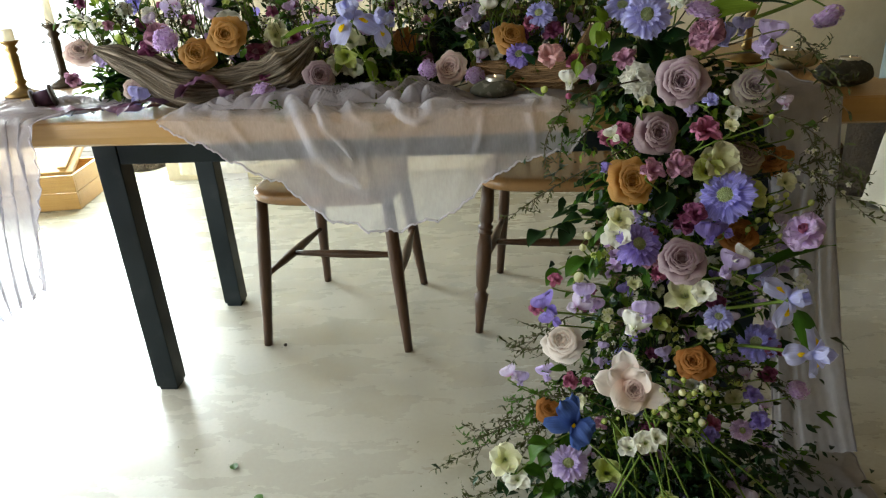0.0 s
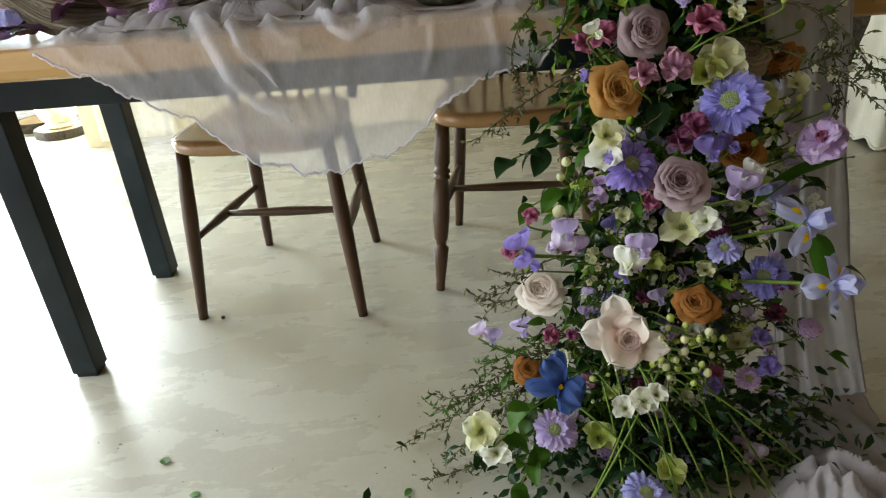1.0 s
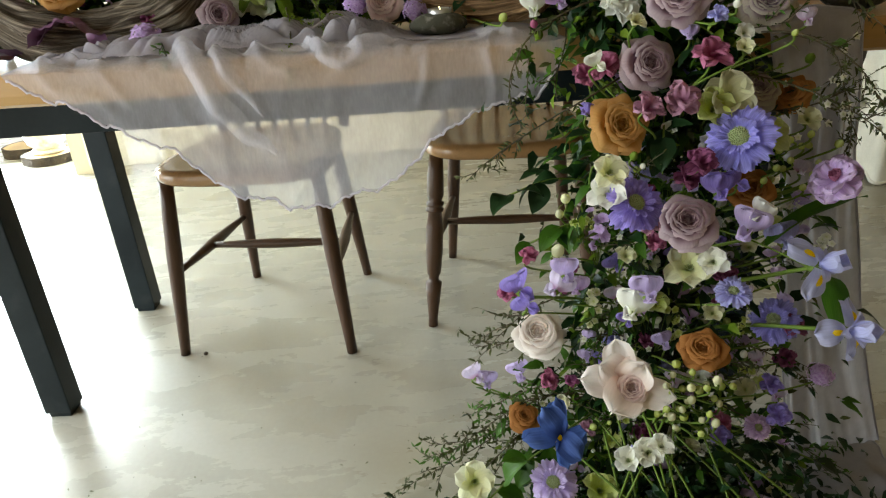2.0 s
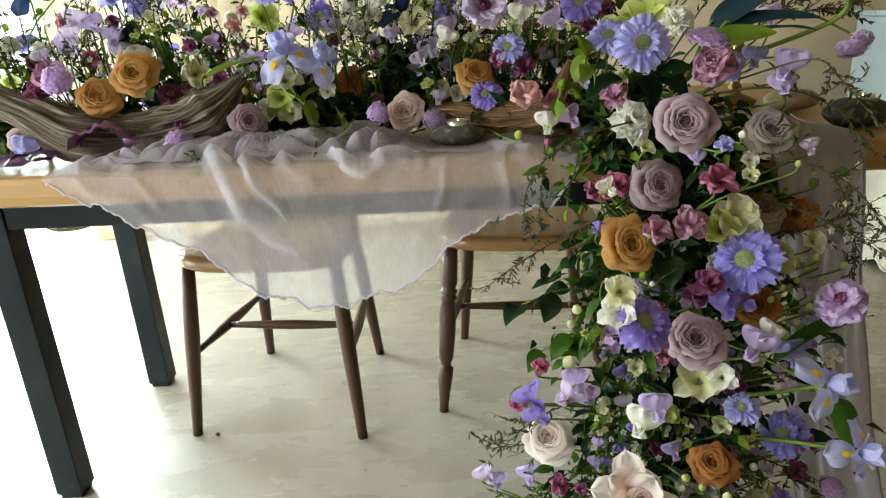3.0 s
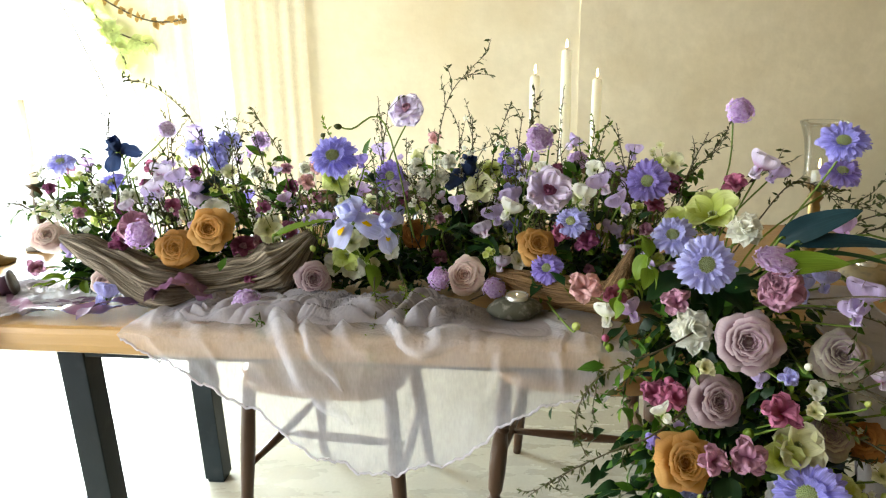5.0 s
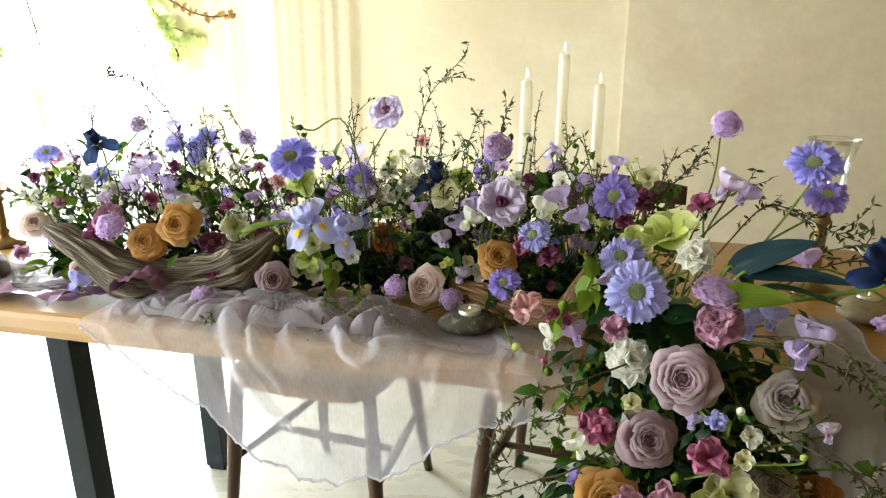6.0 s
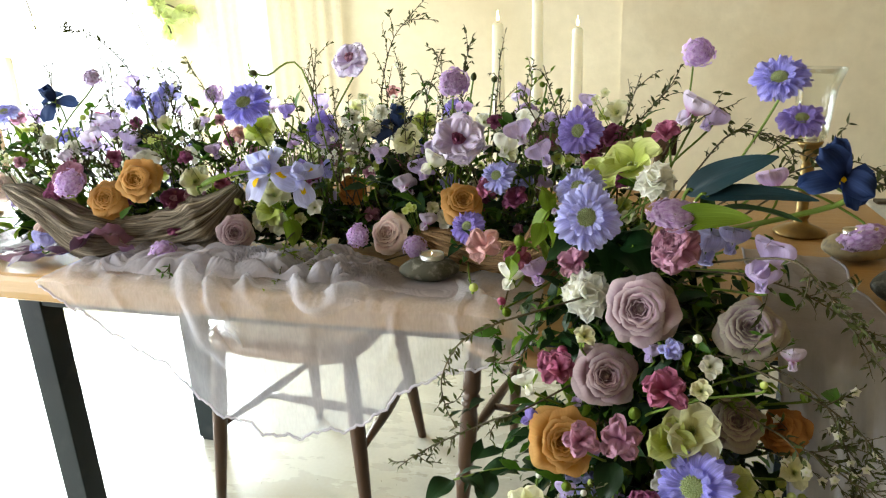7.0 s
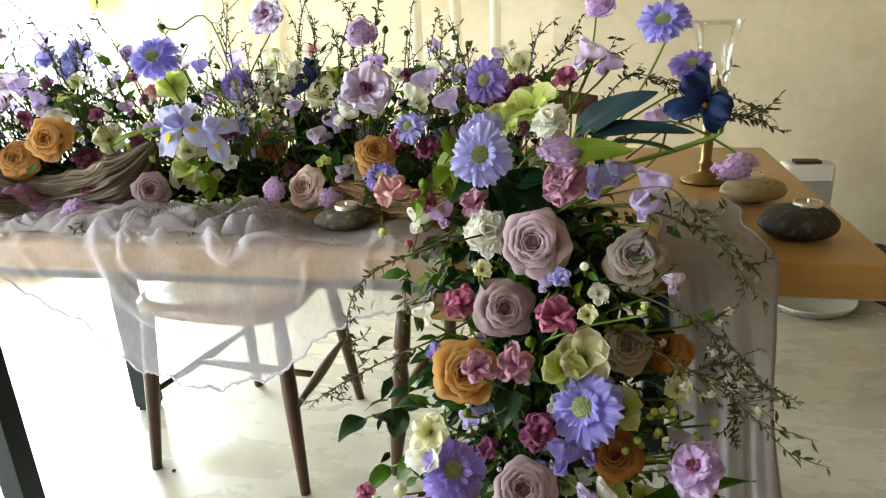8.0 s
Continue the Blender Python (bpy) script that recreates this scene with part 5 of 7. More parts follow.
def floret_spray(name, label, material, heads, seed, size, low=0.86, high=1.03):
    """Umbels and spikes of tiny five-petalled florets on hair-thin stalks; past counting."""
    rn = random.Random(seed)
    g, st = Geo(), Geo()
    unit = petal(1.0, 0.95, 35, -5, 0.1, 0.08, 1.3, 0.6, 0.12, 3, 3, seed)
    for _ in range(heads):
        if rn.random() < 0.72:
            x = rn.uniform(-0.56, 0.6)
            c = Vector((x, 2.06 - 0.2 * max(0, x - 0.4) + rn.gauss(0, 0.05), rn.uniform(low, high)))
        else:
            c = CORE_FALL[rn.randrange(8, len(CORE_FALL))] + Vector((rn.gauss(0, 0.1), -0.05 + rn.gauss(0, 0.025), rn.gauss(0, 0.03)))
            c.z = max(c.z, 0.05)
        if hides_bloom(c, 0.4):
            continue
        foot = c + Vector((rn.gauss(0, 0.015), 0.03, -0.07))
        spike = rn.random() < 0.45
        for k in range(rn.randrange(9, 16)):
            if spike:
                p = c + Vector((rn.gauss(0, 0.006), rn.gauss(0, 0.006), rn.uniform(-0.035, 0.03)))
            else:
                a, r = k * 2.4, 0.0055 * math.sqrt(k) * size / 0.006
                p = c + Vector((r * math.cos(a), r * math.sin(a) * 0.8, rn.gauss(0, 0.003) - r * 0.3))
            if hides_bloom(p, 0.42):
                continue
            n = Vector((rn.gauss(0, 0.5), rn.gauss(-0.8, 0.4), rn.gauss(0.5, 0.4))).normalized()
            q = n.to_track_quat("Z", "Y").to_matrix().to_4x4()
            k2 = size * rn.uniform(0.75, 1.25)
            for j in range(5):
                g.add(*unit, m=Matrix.Translation(p) @ q @ pose(0, 0, 0, 0, 0, 72 * j + rn.uniform(-10, 10)) @ Matrix.Diagonal((k2, k2, k2, 1)))
            st.add(*tube([p, p.lerp(foot, 0.55) + Vector((0, 0, -0.008)), foot], 0.0005, 3, False))
    ob = tagged(part(name, g, material), label, "flower spray", kind="stuff")
    tagged(part("stalks", st, STEM, ob), kind="stuff")


floret_spray("white_floret_spray", "sprays of tiny white florets filling the garland", WHITE, 42, 301, 0.0065)
floret_spray("green_floret_spray", "sprays of tiny lime green florets", LIME, 40, 302, 0.006)
floret_spray("cream_floret_spray", "sprays of tiny cream florets in the garland", CREAM, 40, 303, 0.007)
floret_spray("lilac_floret_spray", "spikes of small lilac florets in the garland", LILAC, 34, 304, 0.009)
floret_spray("blue_floret_spray", "spikes of small periwinkle florets", PERI, 22, 305, 0.009)
floret_spray("pink_floret_spray", "spikes of small pink florets", ORCHID, 22, 306, 0.009)

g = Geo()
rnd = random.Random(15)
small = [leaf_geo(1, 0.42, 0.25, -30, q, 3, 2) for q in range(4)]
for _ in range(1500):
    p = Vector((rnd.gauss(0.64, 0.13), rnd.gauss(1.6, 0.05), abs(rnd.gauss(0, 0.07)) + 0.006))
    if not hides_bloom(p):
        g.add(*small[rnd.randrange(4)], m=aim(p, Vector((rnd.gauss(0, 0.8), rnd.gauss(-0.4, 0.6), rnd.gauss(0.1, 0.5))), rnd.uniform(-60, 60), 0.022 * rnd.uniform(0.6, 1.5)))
# leaf colour again carries painted shade at the garland's foot
tagged(part("floor_foliage", g, LEAF_DARK_SHADE), "dark leaves heaped at foot of garland, shade in their colour", "foliage", kind="stuff")


def twig(points, leaf=0.013, gap=0.006, branches=4, reach=0.05, material=None, stem=0.0015, seed=0, label="thin twig with tiny dark leaves", wide=0.32, flowers=0):
    """A thin twig along points with side shoots and tiny leaves."""
    rnd = random.Random(seed)
    e = empty("leafy_twig", label=label, category="twig", group="twigs in the garland")
    main = spline(points, 8)
    lines = [main]
    for k in range(branches):
        i = int(len(main) * (0.35 + 0.6 * (k + rnd.random()) / max(1, branches)))
        i = min(i, len(main) - 2)
        along = (main[i + 1] - main[i]).normalized()
        d = (along + Vector((rnd.gauss(0, 0.6), rnd.gauss(0, 0.6), rnd.gauss(0.1, 0.6)))).normalized()
        n = reach * rnd.uniform(0.5, 1.2)
        lines.append(spline([main[i], main[i] + d * n * 0.5 + along * 0.004, main[i] + d * n + Vector((0, 0, rnd.uniform(-0.25, 0.15) * n))], 5))
    lg, fg = Geo(), Geo()
    unit = leaf_geo(1, wide, 0.2, -20, 1, 3, 2)
    for li, line in enumerate(lines):
        n = len(line)
        part("stem" if li == 0 else "side_shoot", Geo().add(*tube(line, [stem * (1.0 if li == 0 else 0.6) * (1 - 0.6 * i / n) for i in range(n)], 5)), TWIG, e)
        run = 0.0
        for i in range(1, n):
            seg = line[i] - line[i - 1]
            run += seg.length
            while run > gap:
                run -= gap
                if li == 0 and i < n * 0.25:
                    continue
                d = seg.normalized() * 0.6 + Vector((rnd.gauss(0, 0.6), rnd.gauss(0, 0.6), rnd.gauss(0, 0.6)))
                p = line[i] - seg * rnd.random()
                lg.add(*unit, m=aim(p, d, rnd.uniform(-90, 90), leaf * rnd.uniform(0.6, 1.3)))
    tagged(part("leaves", lg, material or LEAF_OLIVE, e), kind="stuff")
    if flowers:
        for k in range(flowers):
            line = lines[k % len(lines)]
            p = line[rnd.randrange(len(line) // 2, len(line))]
            for j in range(5):
                fg.add(*petal(0.006, 0.0055, 30, 0, 0.1, 0, 1, 0.6, 0, 2, 2), m=aim(p + Vector((0, -0.002, 0)), (0, -1, 0.3)) @ pose(0, 0, 0, 90, 0, 0) @ pose(0, 0, 0, 0, 0, 72 * j))
        tagged(part("wax_flower_spray", fg, WHITE, e, "tiny white wax flowers"), kind="stuff")
    return e


# tall twigs standing out of the garland
twig([(-0.3, 2.1, 0.85), (-0.275, 2.1, 1.0), (-0.295, 2.1, 1.09), (-0.36, 2.1, 1.155), (-0.43, 2.1, 1.172)], seed=1, branches=2, reach=0.025)
twig([(-0.08, 2.1, 0.86), (-0.1, 2.1, 0.949), (-0.124, 2.1, 1.014), (-0.154, 2.1, 1.072), (-0.179, 2.1, 1.113)], seed=2, branches=3, reach=0.03)
twig([(0.16, 2.2, 0.86), (0.159, 2.2, 0.962), (0.167, 2.2, 1.05), (0.19, 2.2, 1.125), (0.224, 2.2, 1.167), (0.261, 2.2, 1.202)], seed=3, branches=6, reach=0.05)
twig([(0.33, 2.1, 0.86), (0.335, 2.1, 1.0), (0.342, 2.1, 1.075), (0.36, 2.1, 1.132)], seed=4, branches=4, reach=0.04)
twig([(-0.5, 2.05, 0.83), (-0.54, 2.03, 0.93), (-0.555, 2.0, 1.02)], seed=5, branches=3, reach=0.04, flowers=14)
twig([(-0.48, 2.0, 0.84), (-0.5, 1.98, 0.92), (-0.515, 1.96, 0.96)], seed=6, branches=5, reach=0.05, flowers=40, material=LEAF)
twig([(0.57, 2.02, 0.86), (0.6, 2.04, 0.96), (0.648, 2.05, 1.019), (0.678, 2.05, 1.056)], seed=7, branches=7, reach=0.05)
twig([(0.64, 1.9, 0.86), (0.7, 1.92, 0.94), (0.747, 1.93, 0.995), (0.791, 1.93, 0.99), (0.838, 1.93, 0.965), (0.884, 1.92, 0.95)], seed=8, branches=9, reach=0.06)
twig([(0.63, 1.92, 0.88), (0.66, 1.93, 0.97), (0.702, 1.93, 1.013), (0.75, 1.93, 1.035)], seed=31, branches=6, reach=0.05)
twig([(0.62, 1.85, 0.84), (0.74, 1.83, 0.93), (0.84, 1.8, 0.98), (0.9, 1.78, 0.965)], seed=9, branches=5, reach=0.06)
twig([(0.265, 2.1, 0.86), (0.27, 2.1, 0.98), (0.28, 2.1, 1.04), (0.292, 2.1, 1.074), (0.307, 2.1, 1.113)], seed=10, branches=4, reach=0.04)
twig([(0.66, 1.8, 0.84), (0.75, 1.72, 0.86), (0.83, 1.7, 0.83), (0.88, 1.68, 0.77)], seed=11, branches=6, reach=0.05)
twig([(0.68, 1.72, 0.72), (0.77, 1.66, 0.7), (0.85, 1.63, 0.66), (0.92, 1.6, 0.6)], seed=12, branches=7, reach=0.06, leaf=0.013, flowers=5)
twig([(0.7, 1.72, 0.66), (0.79, 1.68, 0.66), (0.86, 1.66, 0.69)], seed=13, branches=7, reach=0.07, leaf=0.013, flowers=4)
twig([(0.06, 2.0, 0.82), (0.07, 1.93, 0.82), (0.08, 1.88, 0.79), (0.075, 1.85, 0.75)], seed=17, branches=7, reach=0.045, material=LEAF_LIME, leaf=0.012, label="soft mossy green sprig trailing over gauze")
twig([(0.1, 2.02, 0.83), (0.12, 1.95, 0.81), (0.13, 1.9, 0.78)], seed=18, branches=7, reach=0.05, material=LEAF_LIME, leaf=0.012, label="soft mossy green sprig trailing over gauze")
twig([(0.26, 1.99, 0.785), (0.2, 1.92, 0.785), (0.13, 1.9, 0.785)], seed=19, branches=4, reach=0.03)
twig([(-0.14, 1.92, 0.8), (-0.12, 1.88, 0.79), (-0.105, 1.85, 0.755)], seed=20, branches=3, reach=0.03, material=LEAF)
twig([(0.45, 1.84, 0.79), (0.44, 1.8, 0.74), (0.43, 1.79, 0.66)], seed=21, branches=6, reach=0.035, material=LEAF)
twig([(0.5, 1.82, 0.79), (0.49, 1.79, 0.75), (0.47, 1.78, 0.7)], seed=22, branches=6, reach=0.04, material=LEAF)
# wiry sprigs against the grey runner and the gauze
WIRY = dict(leaf=0.0105, gap=0.0034, wide=0.28)
twig([(0.7, 1.74, 0.87), (0.766, 1.66, 0.902), (0.797, 1.64, 0.877), (0.829, 1.64, 0.845), (0.858, 1.64, 0.813)], seed=61, branches=9, reach=0.04, **WIRY)
twig([(0.7, 1.74, 0.76), (0.756, 1.66, 0.769), (0.807, 1.64, 0.75), (0.853, 1.64, 0.715), (0.881, 1.64, 0.68), (0.918, 1.64, 0.648)], seed=62, branches=11, reach=0.045, flowers=4, **WIRY)
twig([(0.74, 1.72, 0.77), (0.811, 1.66, 0.747), (0.848, 1.66, 0.682), (0.865, 1.66, 0.629), (0.867, 1.66, 0.573)], seed=63, branches=12, reach=0.045, flowers=6, **WIRY)
twig([(0.74, 1.82, 0.9), (0.79, 1.8, 0.945), (0.833, 1.8, 0.958), (0.874, 1.8, 0.958), (0.907, 1.8, 0.95)], seed=64, branches=8, reach=0.045, **WIRY)
twig([(0.56, 1.74, 0.82), (0.499, 1.67, 0.824), (0.45, 1.66, 0.808), (0.412, 1.66, 0.782), (0.39, 1.66, 0.735), (0.394, 1.66, 0.695), (0.407, 1.66, 0.667)], seed=66, branches=7, reach=0.025, **WIRY)
twig([(0.57, 1.73, 0.72), (0.494, 1.66, 0.703), (0.449, 1.66, 0.681), (0.394, 1.66, 0.65), (0.353, 1.66, 0.623), (0.326, 1.66, 0.6)], seed=67, branches=6, reach=0.035, **WIRY)
# sprays low in the cascade and on the floor
twig([(0.55, 1.7, 0.2), (0.42, 1.7, 0.16), (0.3, 1.7, 0.09), (0.15, 1.69, 0.015)], seed=23, branches=8, reach=0.06, stem=0.0015)
twig([(0.55, 1.7, 0.16), (0.42, 1.75, 0.1), (0.3, 1.76, 0.07), (0.24, 1.78, 0.05)], seed=24, branches=8, reach=0.06)
twig([(0.52, 1.66, 0.1), (0.38, 1.64, 0.06), (0.28, 1.62, 0.02), (0.2, 1.61, 0.008)], seed=25, branches=8, reach=0.05)
twig([(0.52, 1.7, 0.4), (0.42, 1.68, 0.38), (0.36, 1.68, 0.33)], seed=26, branches=7, reach=0.06)
twig([(0.52, 1.7, 0.34), (0.42, 1.72, 0.3), (0.33, 1.74, 0.28)], seed=27, branches=7, reach=0.06)
twig([(0.66, 1.7, 0.2), (0.8, 1.64, 0.14), (0.9, 1.6, 0.08)], seed=28, branches=7, reach=0.07, material=LEAF)
twig([(0.66, 1.7, 0.3), (0.78, 1.66, 0.28), (0.86, 1.65, 0.22)], seed=29, branches=7, reach=0.06)
for k, (bx, by, bz) in enumerate([(0.26, 1.66, 0.12), (0.22, 1.72, 0.06), (0.3, 1.6, 0.05), (0.32, 1.72, 0.16), (0.24, 1.62, 0.03)]):
    twig([(0.55, 1.68, 0.2 + 0.02 * k), (0.42, 1.68, 0.05 + 0.5 * bz + 0.1), (bx, by, bz)], seed=131 + k, branches=10, reach=0.055, gap=0.004, material=LEAF if k % 2 else LEAF_OLIVE, label="fine green sprig trailing to the floor")
rnd = random.Random(44)
for k in range(96):
    # short filler twigs along the garland
    if k < 46 or k > 65:
        x = -0.54 + 1.14 * (k % 46 + rnd.random()) / 46 if k < 46 else -0.5 + 1.1 * (k - 66 + rnd.random()) / 30
        a = Vector((x, 2.1 - 0.1 * max(0, x - 0.3), 0.83))
        tip = a + Vector((rnd.gauss(0, 0.06), rnd.gauss(-0.03, 0.05), rnd.uniform(0.1, 0.24 if k < 46 else 0.3)))
    else:
        c = CORE_FALL[10 + int((k - 46) * 1.5)]
        a = c
        tip = c + Vector((rnd.choice((-1, 1)) * rnd.uniform(0.06, 0.14), rnd.uniform(-0.1, -0.02), rnd.gauss(0, 0.05)))
        tip.z = max(0.012, tip.z)
    mid = a.lerp(tip, 0.55) + Vector((rnd.gauss(0, 0.012), 0, rnd.uniform(0, 0.02)))
    twig([a, mid, tip], seed=200 + k, branches=5, reach=0.05, leaf=rnd.choice((0.008, 0.01, 0.013)) if k < 66 else 0.0085, gap=0.006, material=rnd.choice((LEAF_OLIVE, LEAF, LEAF_OLIVE, LEAF_LIME)) if k < 66 else LEAF_OLIVE,
         label="short leafy filler twig in the garland", flowers=rnd.choice((0, 0, 5)))

BROAD = [Geo().add(*leaf_geo(1, 0.62, 0.3, -40, s, 8, 6)).mesh("leaf") for s in (1, 4)]
LONG = [Geo().add(*leaf_geo(1, 0.22, 0.35, -25, s, 10, 4)).mesh("leaf") for s in (2, 5)]


def leafy_branch(label, a, b, n, size, material, shapes=None, seed=0):
    """A short branch with separate larger leaves."""
    rnd = random.Random(seed)
    a, b = Vector(a), Vector(b)
    e = empty("leafy_branch", label=label, category="leaves", group="leafy branches in the garland")
    line = spline([a, a.lerp(b, 0.5) + Vector((0, 0, 0.012)), b], 5)
    part("stem", Geo().add(*tube(line, 0.0015, 6)), STEM, e)
    for k in range(n):
        p = line[min(len(line) - 1, int(len(line) * (0.25 + 0.75 * k / max(1, n - 1))))]
        d = (b - a).normalized() * 0.5 + Vector((rnd.gauss(0, 0.5), rnd.uniform(-0.9, 0.1), rnd.gauss(-0.05, 0.5)))
        for _ in range(12):
            if not hides_bloom(p + d.normalized() * size * 0.6, 0.5):
                break
            d = Vector((rnd.gauss(0, 0.7), rnd.uniform(-0.5, 0.6), rnd.gauss(0, 0.7)))
        part("leaf", (shapes or BROAD)[k % 2], material, e, m=aim(p, d, rnd.uniform(-35, 35), size * rnd.uniform(0.75, 1.2)))
    return e


leafy_branch("dark glossy broad leaves beside the cascade", (0.52, 1.74, 0.56), (0.39, 1.7, 0.56), 6, 0.055, LEAF_DARK_SHADE, seed=1)
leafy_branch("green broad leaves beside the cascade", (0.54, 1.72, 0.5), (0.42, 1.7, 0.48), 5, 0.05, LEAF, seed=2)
leafy_branch("dark glossy leaves between mauve roses", (0.62, 1.74, 0.78), (0.68, 1.68, 0.76), 4, 0.075, LEAF_DARK_SHADE, seed=3)
leafy_branch("dark glossy leaves behind toffee rose", (0.62, 1.72, 0.66), (0.6, 1.66, 0.64), 4, 0.07, LEAF_DARK_SHADE, seed=4)
leafy_branch("dark glossy leaves low in cascade", (0.63, 1.7, 0.42), (0.58, 1.63, 0.42), 5, 0.06, LEAF_DARK_SHADE, seed=5)
leafy_branch("fresh green leaves near the floor", (0.46, 1.64, 0.16), (0.33, 1.58, 0.1), 7, 0.06, LEAF, seed=6)
leafy_branch("fresh green leaves near the floor", (0.44, 1.6, 0.1), (0.36, 1.53, 0.05), 6, 0.055, LEAF, seed=7)
leafy_branch("dark leaves at foot of cascade", (0.7, 1.66, 0.14), (0.86, 1.6, 0.1), 5, 0.05, LEAF_DARK_SHADE, seed=8)
leafy_branch("fresh green leaves above the table edge", (0.5, 1.86, 0.86), (0.46, 1.79, 0.85), 6, 0.04, LEAF_LIME, seed=9)
leafy_branch("fresh green leaves above the table edge", (0.52, 1.86, 0.9), (0.5, 1.79, 0.9), 6, 0.045, LEAF_LIME, seed=10)
leafy_branch("green leaves above toffee roses", (-0.2, 2.1, 0.88), (-0.21, 2.06, 0.97), 8, 0.05, LEAF, seed=11)
leafy_branch("green leaves above the driftwood", (-0.1, 2.1, 0.88), (-0.11, 2.05, 0.95), 7, 0.055, LEAF, LONG, seed=12)
leafy_branch("green leaves at end of garland", (-0.42, 2.08, 0.84), (-0.48, 2.02, 0.93), 7, 0.05, LEAF_LIME, seed=13)
leafy_branch("green leaves under the pale iris", (0.0, 2.04, 0.84), (0.05, 1.99, 0.84), 6, 0.045, LEAF_LIME, seed=14)
leafy_branch("dark leaves behind blush rose", (0.2, 2.12, 0.83), (0.25, 2.06, 0.86), 7, 0.06, LEAF_DARK_SHADE, seed=15)
leafy_branch("dark leaves behind navy iris", (0.18, 2.12, 0.86), (0.2, 2.07, 0.94), 7, 0.06, LEAF_DARK_SHADE, seed=16)
leafy_branch("dark leaves behind blue scabious", (0.56, 1.85, 0.86), (0.6, 1.76, 0.88), 7, 0.07, LEAF_DARK_SHADE, seed=17)
leafy_branch("long narrow leaves above the roses", (0.62, 1.82, 0.86), (0.76, 1.74, 0.9), 3, 0.075, LEAF_DARK_SHADE, LONG, seed=18)
leafy_branch("long strappy green iris leaves", (0.64, 1.7, 0.5), (0.8, 1.55, 0.46), 3, 0.16, LEAF, LONG, seed=19)
leafy_branch("lime leaves on table by ribbon", (-0.5, 2.03, 0.79), (-0.56, 1.98, 0.8), 5, 0.036, LEAF_LIME, seed=20)
for seed, (a, b) in enumerate([((0.62, 1.66, 0.03), (0.45, 1.5, 0.02)), ((0.64, 1.64, 0.03), (0.66, 1.45, 0.02)), ((0.66, 1.65, 0.04), (0.85, 1.5, 0.03)), ((0.6, 1.66, 0.1), (0.52, 1.5, 0.06)), ((0.64, 1.66, 0.12), (0.74, 1.52, 0.05))]):
    leafy_branch("dark green leaves and stems on the floor", a, b, 10, 0.042, LEAF_DARK_SHADE if seed % 2 else LEAF_OLIVE, LONG, seed=40 + seed)


def single_leaf(label, a, b, width, material, roll=0.0, root=(0.66, 1.82, 0.86)):
    a, b = Vector(a), Vector(b)
    n = (b - a).length
    e = empty("large_leaf", label=label, category="leaf", group="large leaves in the garland")
    g = Geo().add(*leaf_geo(n, width, 0.35, -18, 3, 14, 8), m=aim(a, b - a, roll))
    part("blade", g, material, e)
    part("stalk", Geo().add(*tube(spline([a + (b - a) * 0.1, a, Vector(root)], 4), 0.002, 6)), STEM, e)


single_leaf("large blue-black iris leaf, folded", (0.672, 1.77, 0.945), (0.762, 1.735, 1.0), 0.036, LEAF_TEAL, 60)
single_leaf("long blue-black iris sheath", (0.685, 1.755, 0.945), (0.805, 1.715, 0.958), 0.024, LEAF_TEAL, 40)
single_leaf("broad yellow-green leaf with pointed tip", (0.65, 1.725, 0.922), (0.733, 1.69, 0.94), 0.034, LEAF_LIME, 50)
single_leaf("long dark green leaf", (0.7, 1.75, 0.93), (0.78, 1.68, 0.945), 0.018, LEAF_DARK_SHADE, 10)
single_leaf("dark blue-green leaf behind roses", (-0.27, 2.1, 0.93), (-0.25, 2.05, 1.0), 0.045, LEAF_TEAL, 30, (-0.27, 2.11, 0.8))
single_leaf("long bright green iris leaf over the driftwood", (-0.125, 2.0, 0.89), (-0.015, 1.99, 0.93), 0.016, LEAF_LIME, 40, (-0.15, 2.08, 0.82))
# bare green stems hanging at the foot of the cascade
rnd = random.Random(61)
e = empty("stem_bunch", label="bunch of bare green stems hanging to floor", category="stems")
for k in range(15):
    a = Vector((0.6 + rnd.gauss(0, 0.06), 1.62 + rnd.uniform(-0.05, 0.03), rnd.uniform(0.12, 0.28)))
    b = Vector((a.x + rnd.gauss(0, 0.12), 1.5 + rnd.uniform(-0.06, 0.06), 0.006))
    part("stem", Geo().add(*tube(spline([a, a.lerp(b, 0.5) + Vector((0, -0.02, 0.02)), b], 6), 0.0018, 6)), STEM, e)

# ---- cloths ----
def front_edge(x):
    """The y of the table's front edge at x."""
    return 1.835 - 0.0472 * (x - 0.3)


def sheet(name, f, nu, nv, material, parent, label="", flip=False):
    g = Geo()
    v = [f(i / nu, j / nv) for i in range(nu + 1) for j in range(nv + 1)]
    n = nv + 1
    q = [(i * n + j, i * n + j + 1, (i + 1) * n + j + 1, (i + 1) * n + j) for i in range(nu) for j in range(nv)]
    g.add(v, q, [(i / nu, j / nv) for i in range(nu + 1) for j in range(nv + 1)])
    return part(name, g, material, parent, label)


def fold(x, y, s=1.0, seed=0):
    """Soft ridges, 0 to 1."""
    w = noise.noise(Vector((x * 3, y * 3, seed))) * 1.3
    a = 1 - abs(noise.noise(Vector((x * 7 * s + w, y * 5 * s - w, seed + 3.1)))) * 2.6
    b = 1 - abs(noise.noise(Vector((x * 12 * s - w, y * 10 * s + w, seed + 7.7)))) * 2.4
    return max(0.0, a) ** 1.4 * 0.75 + max(0.0, b) ** 1.6 * 0.3


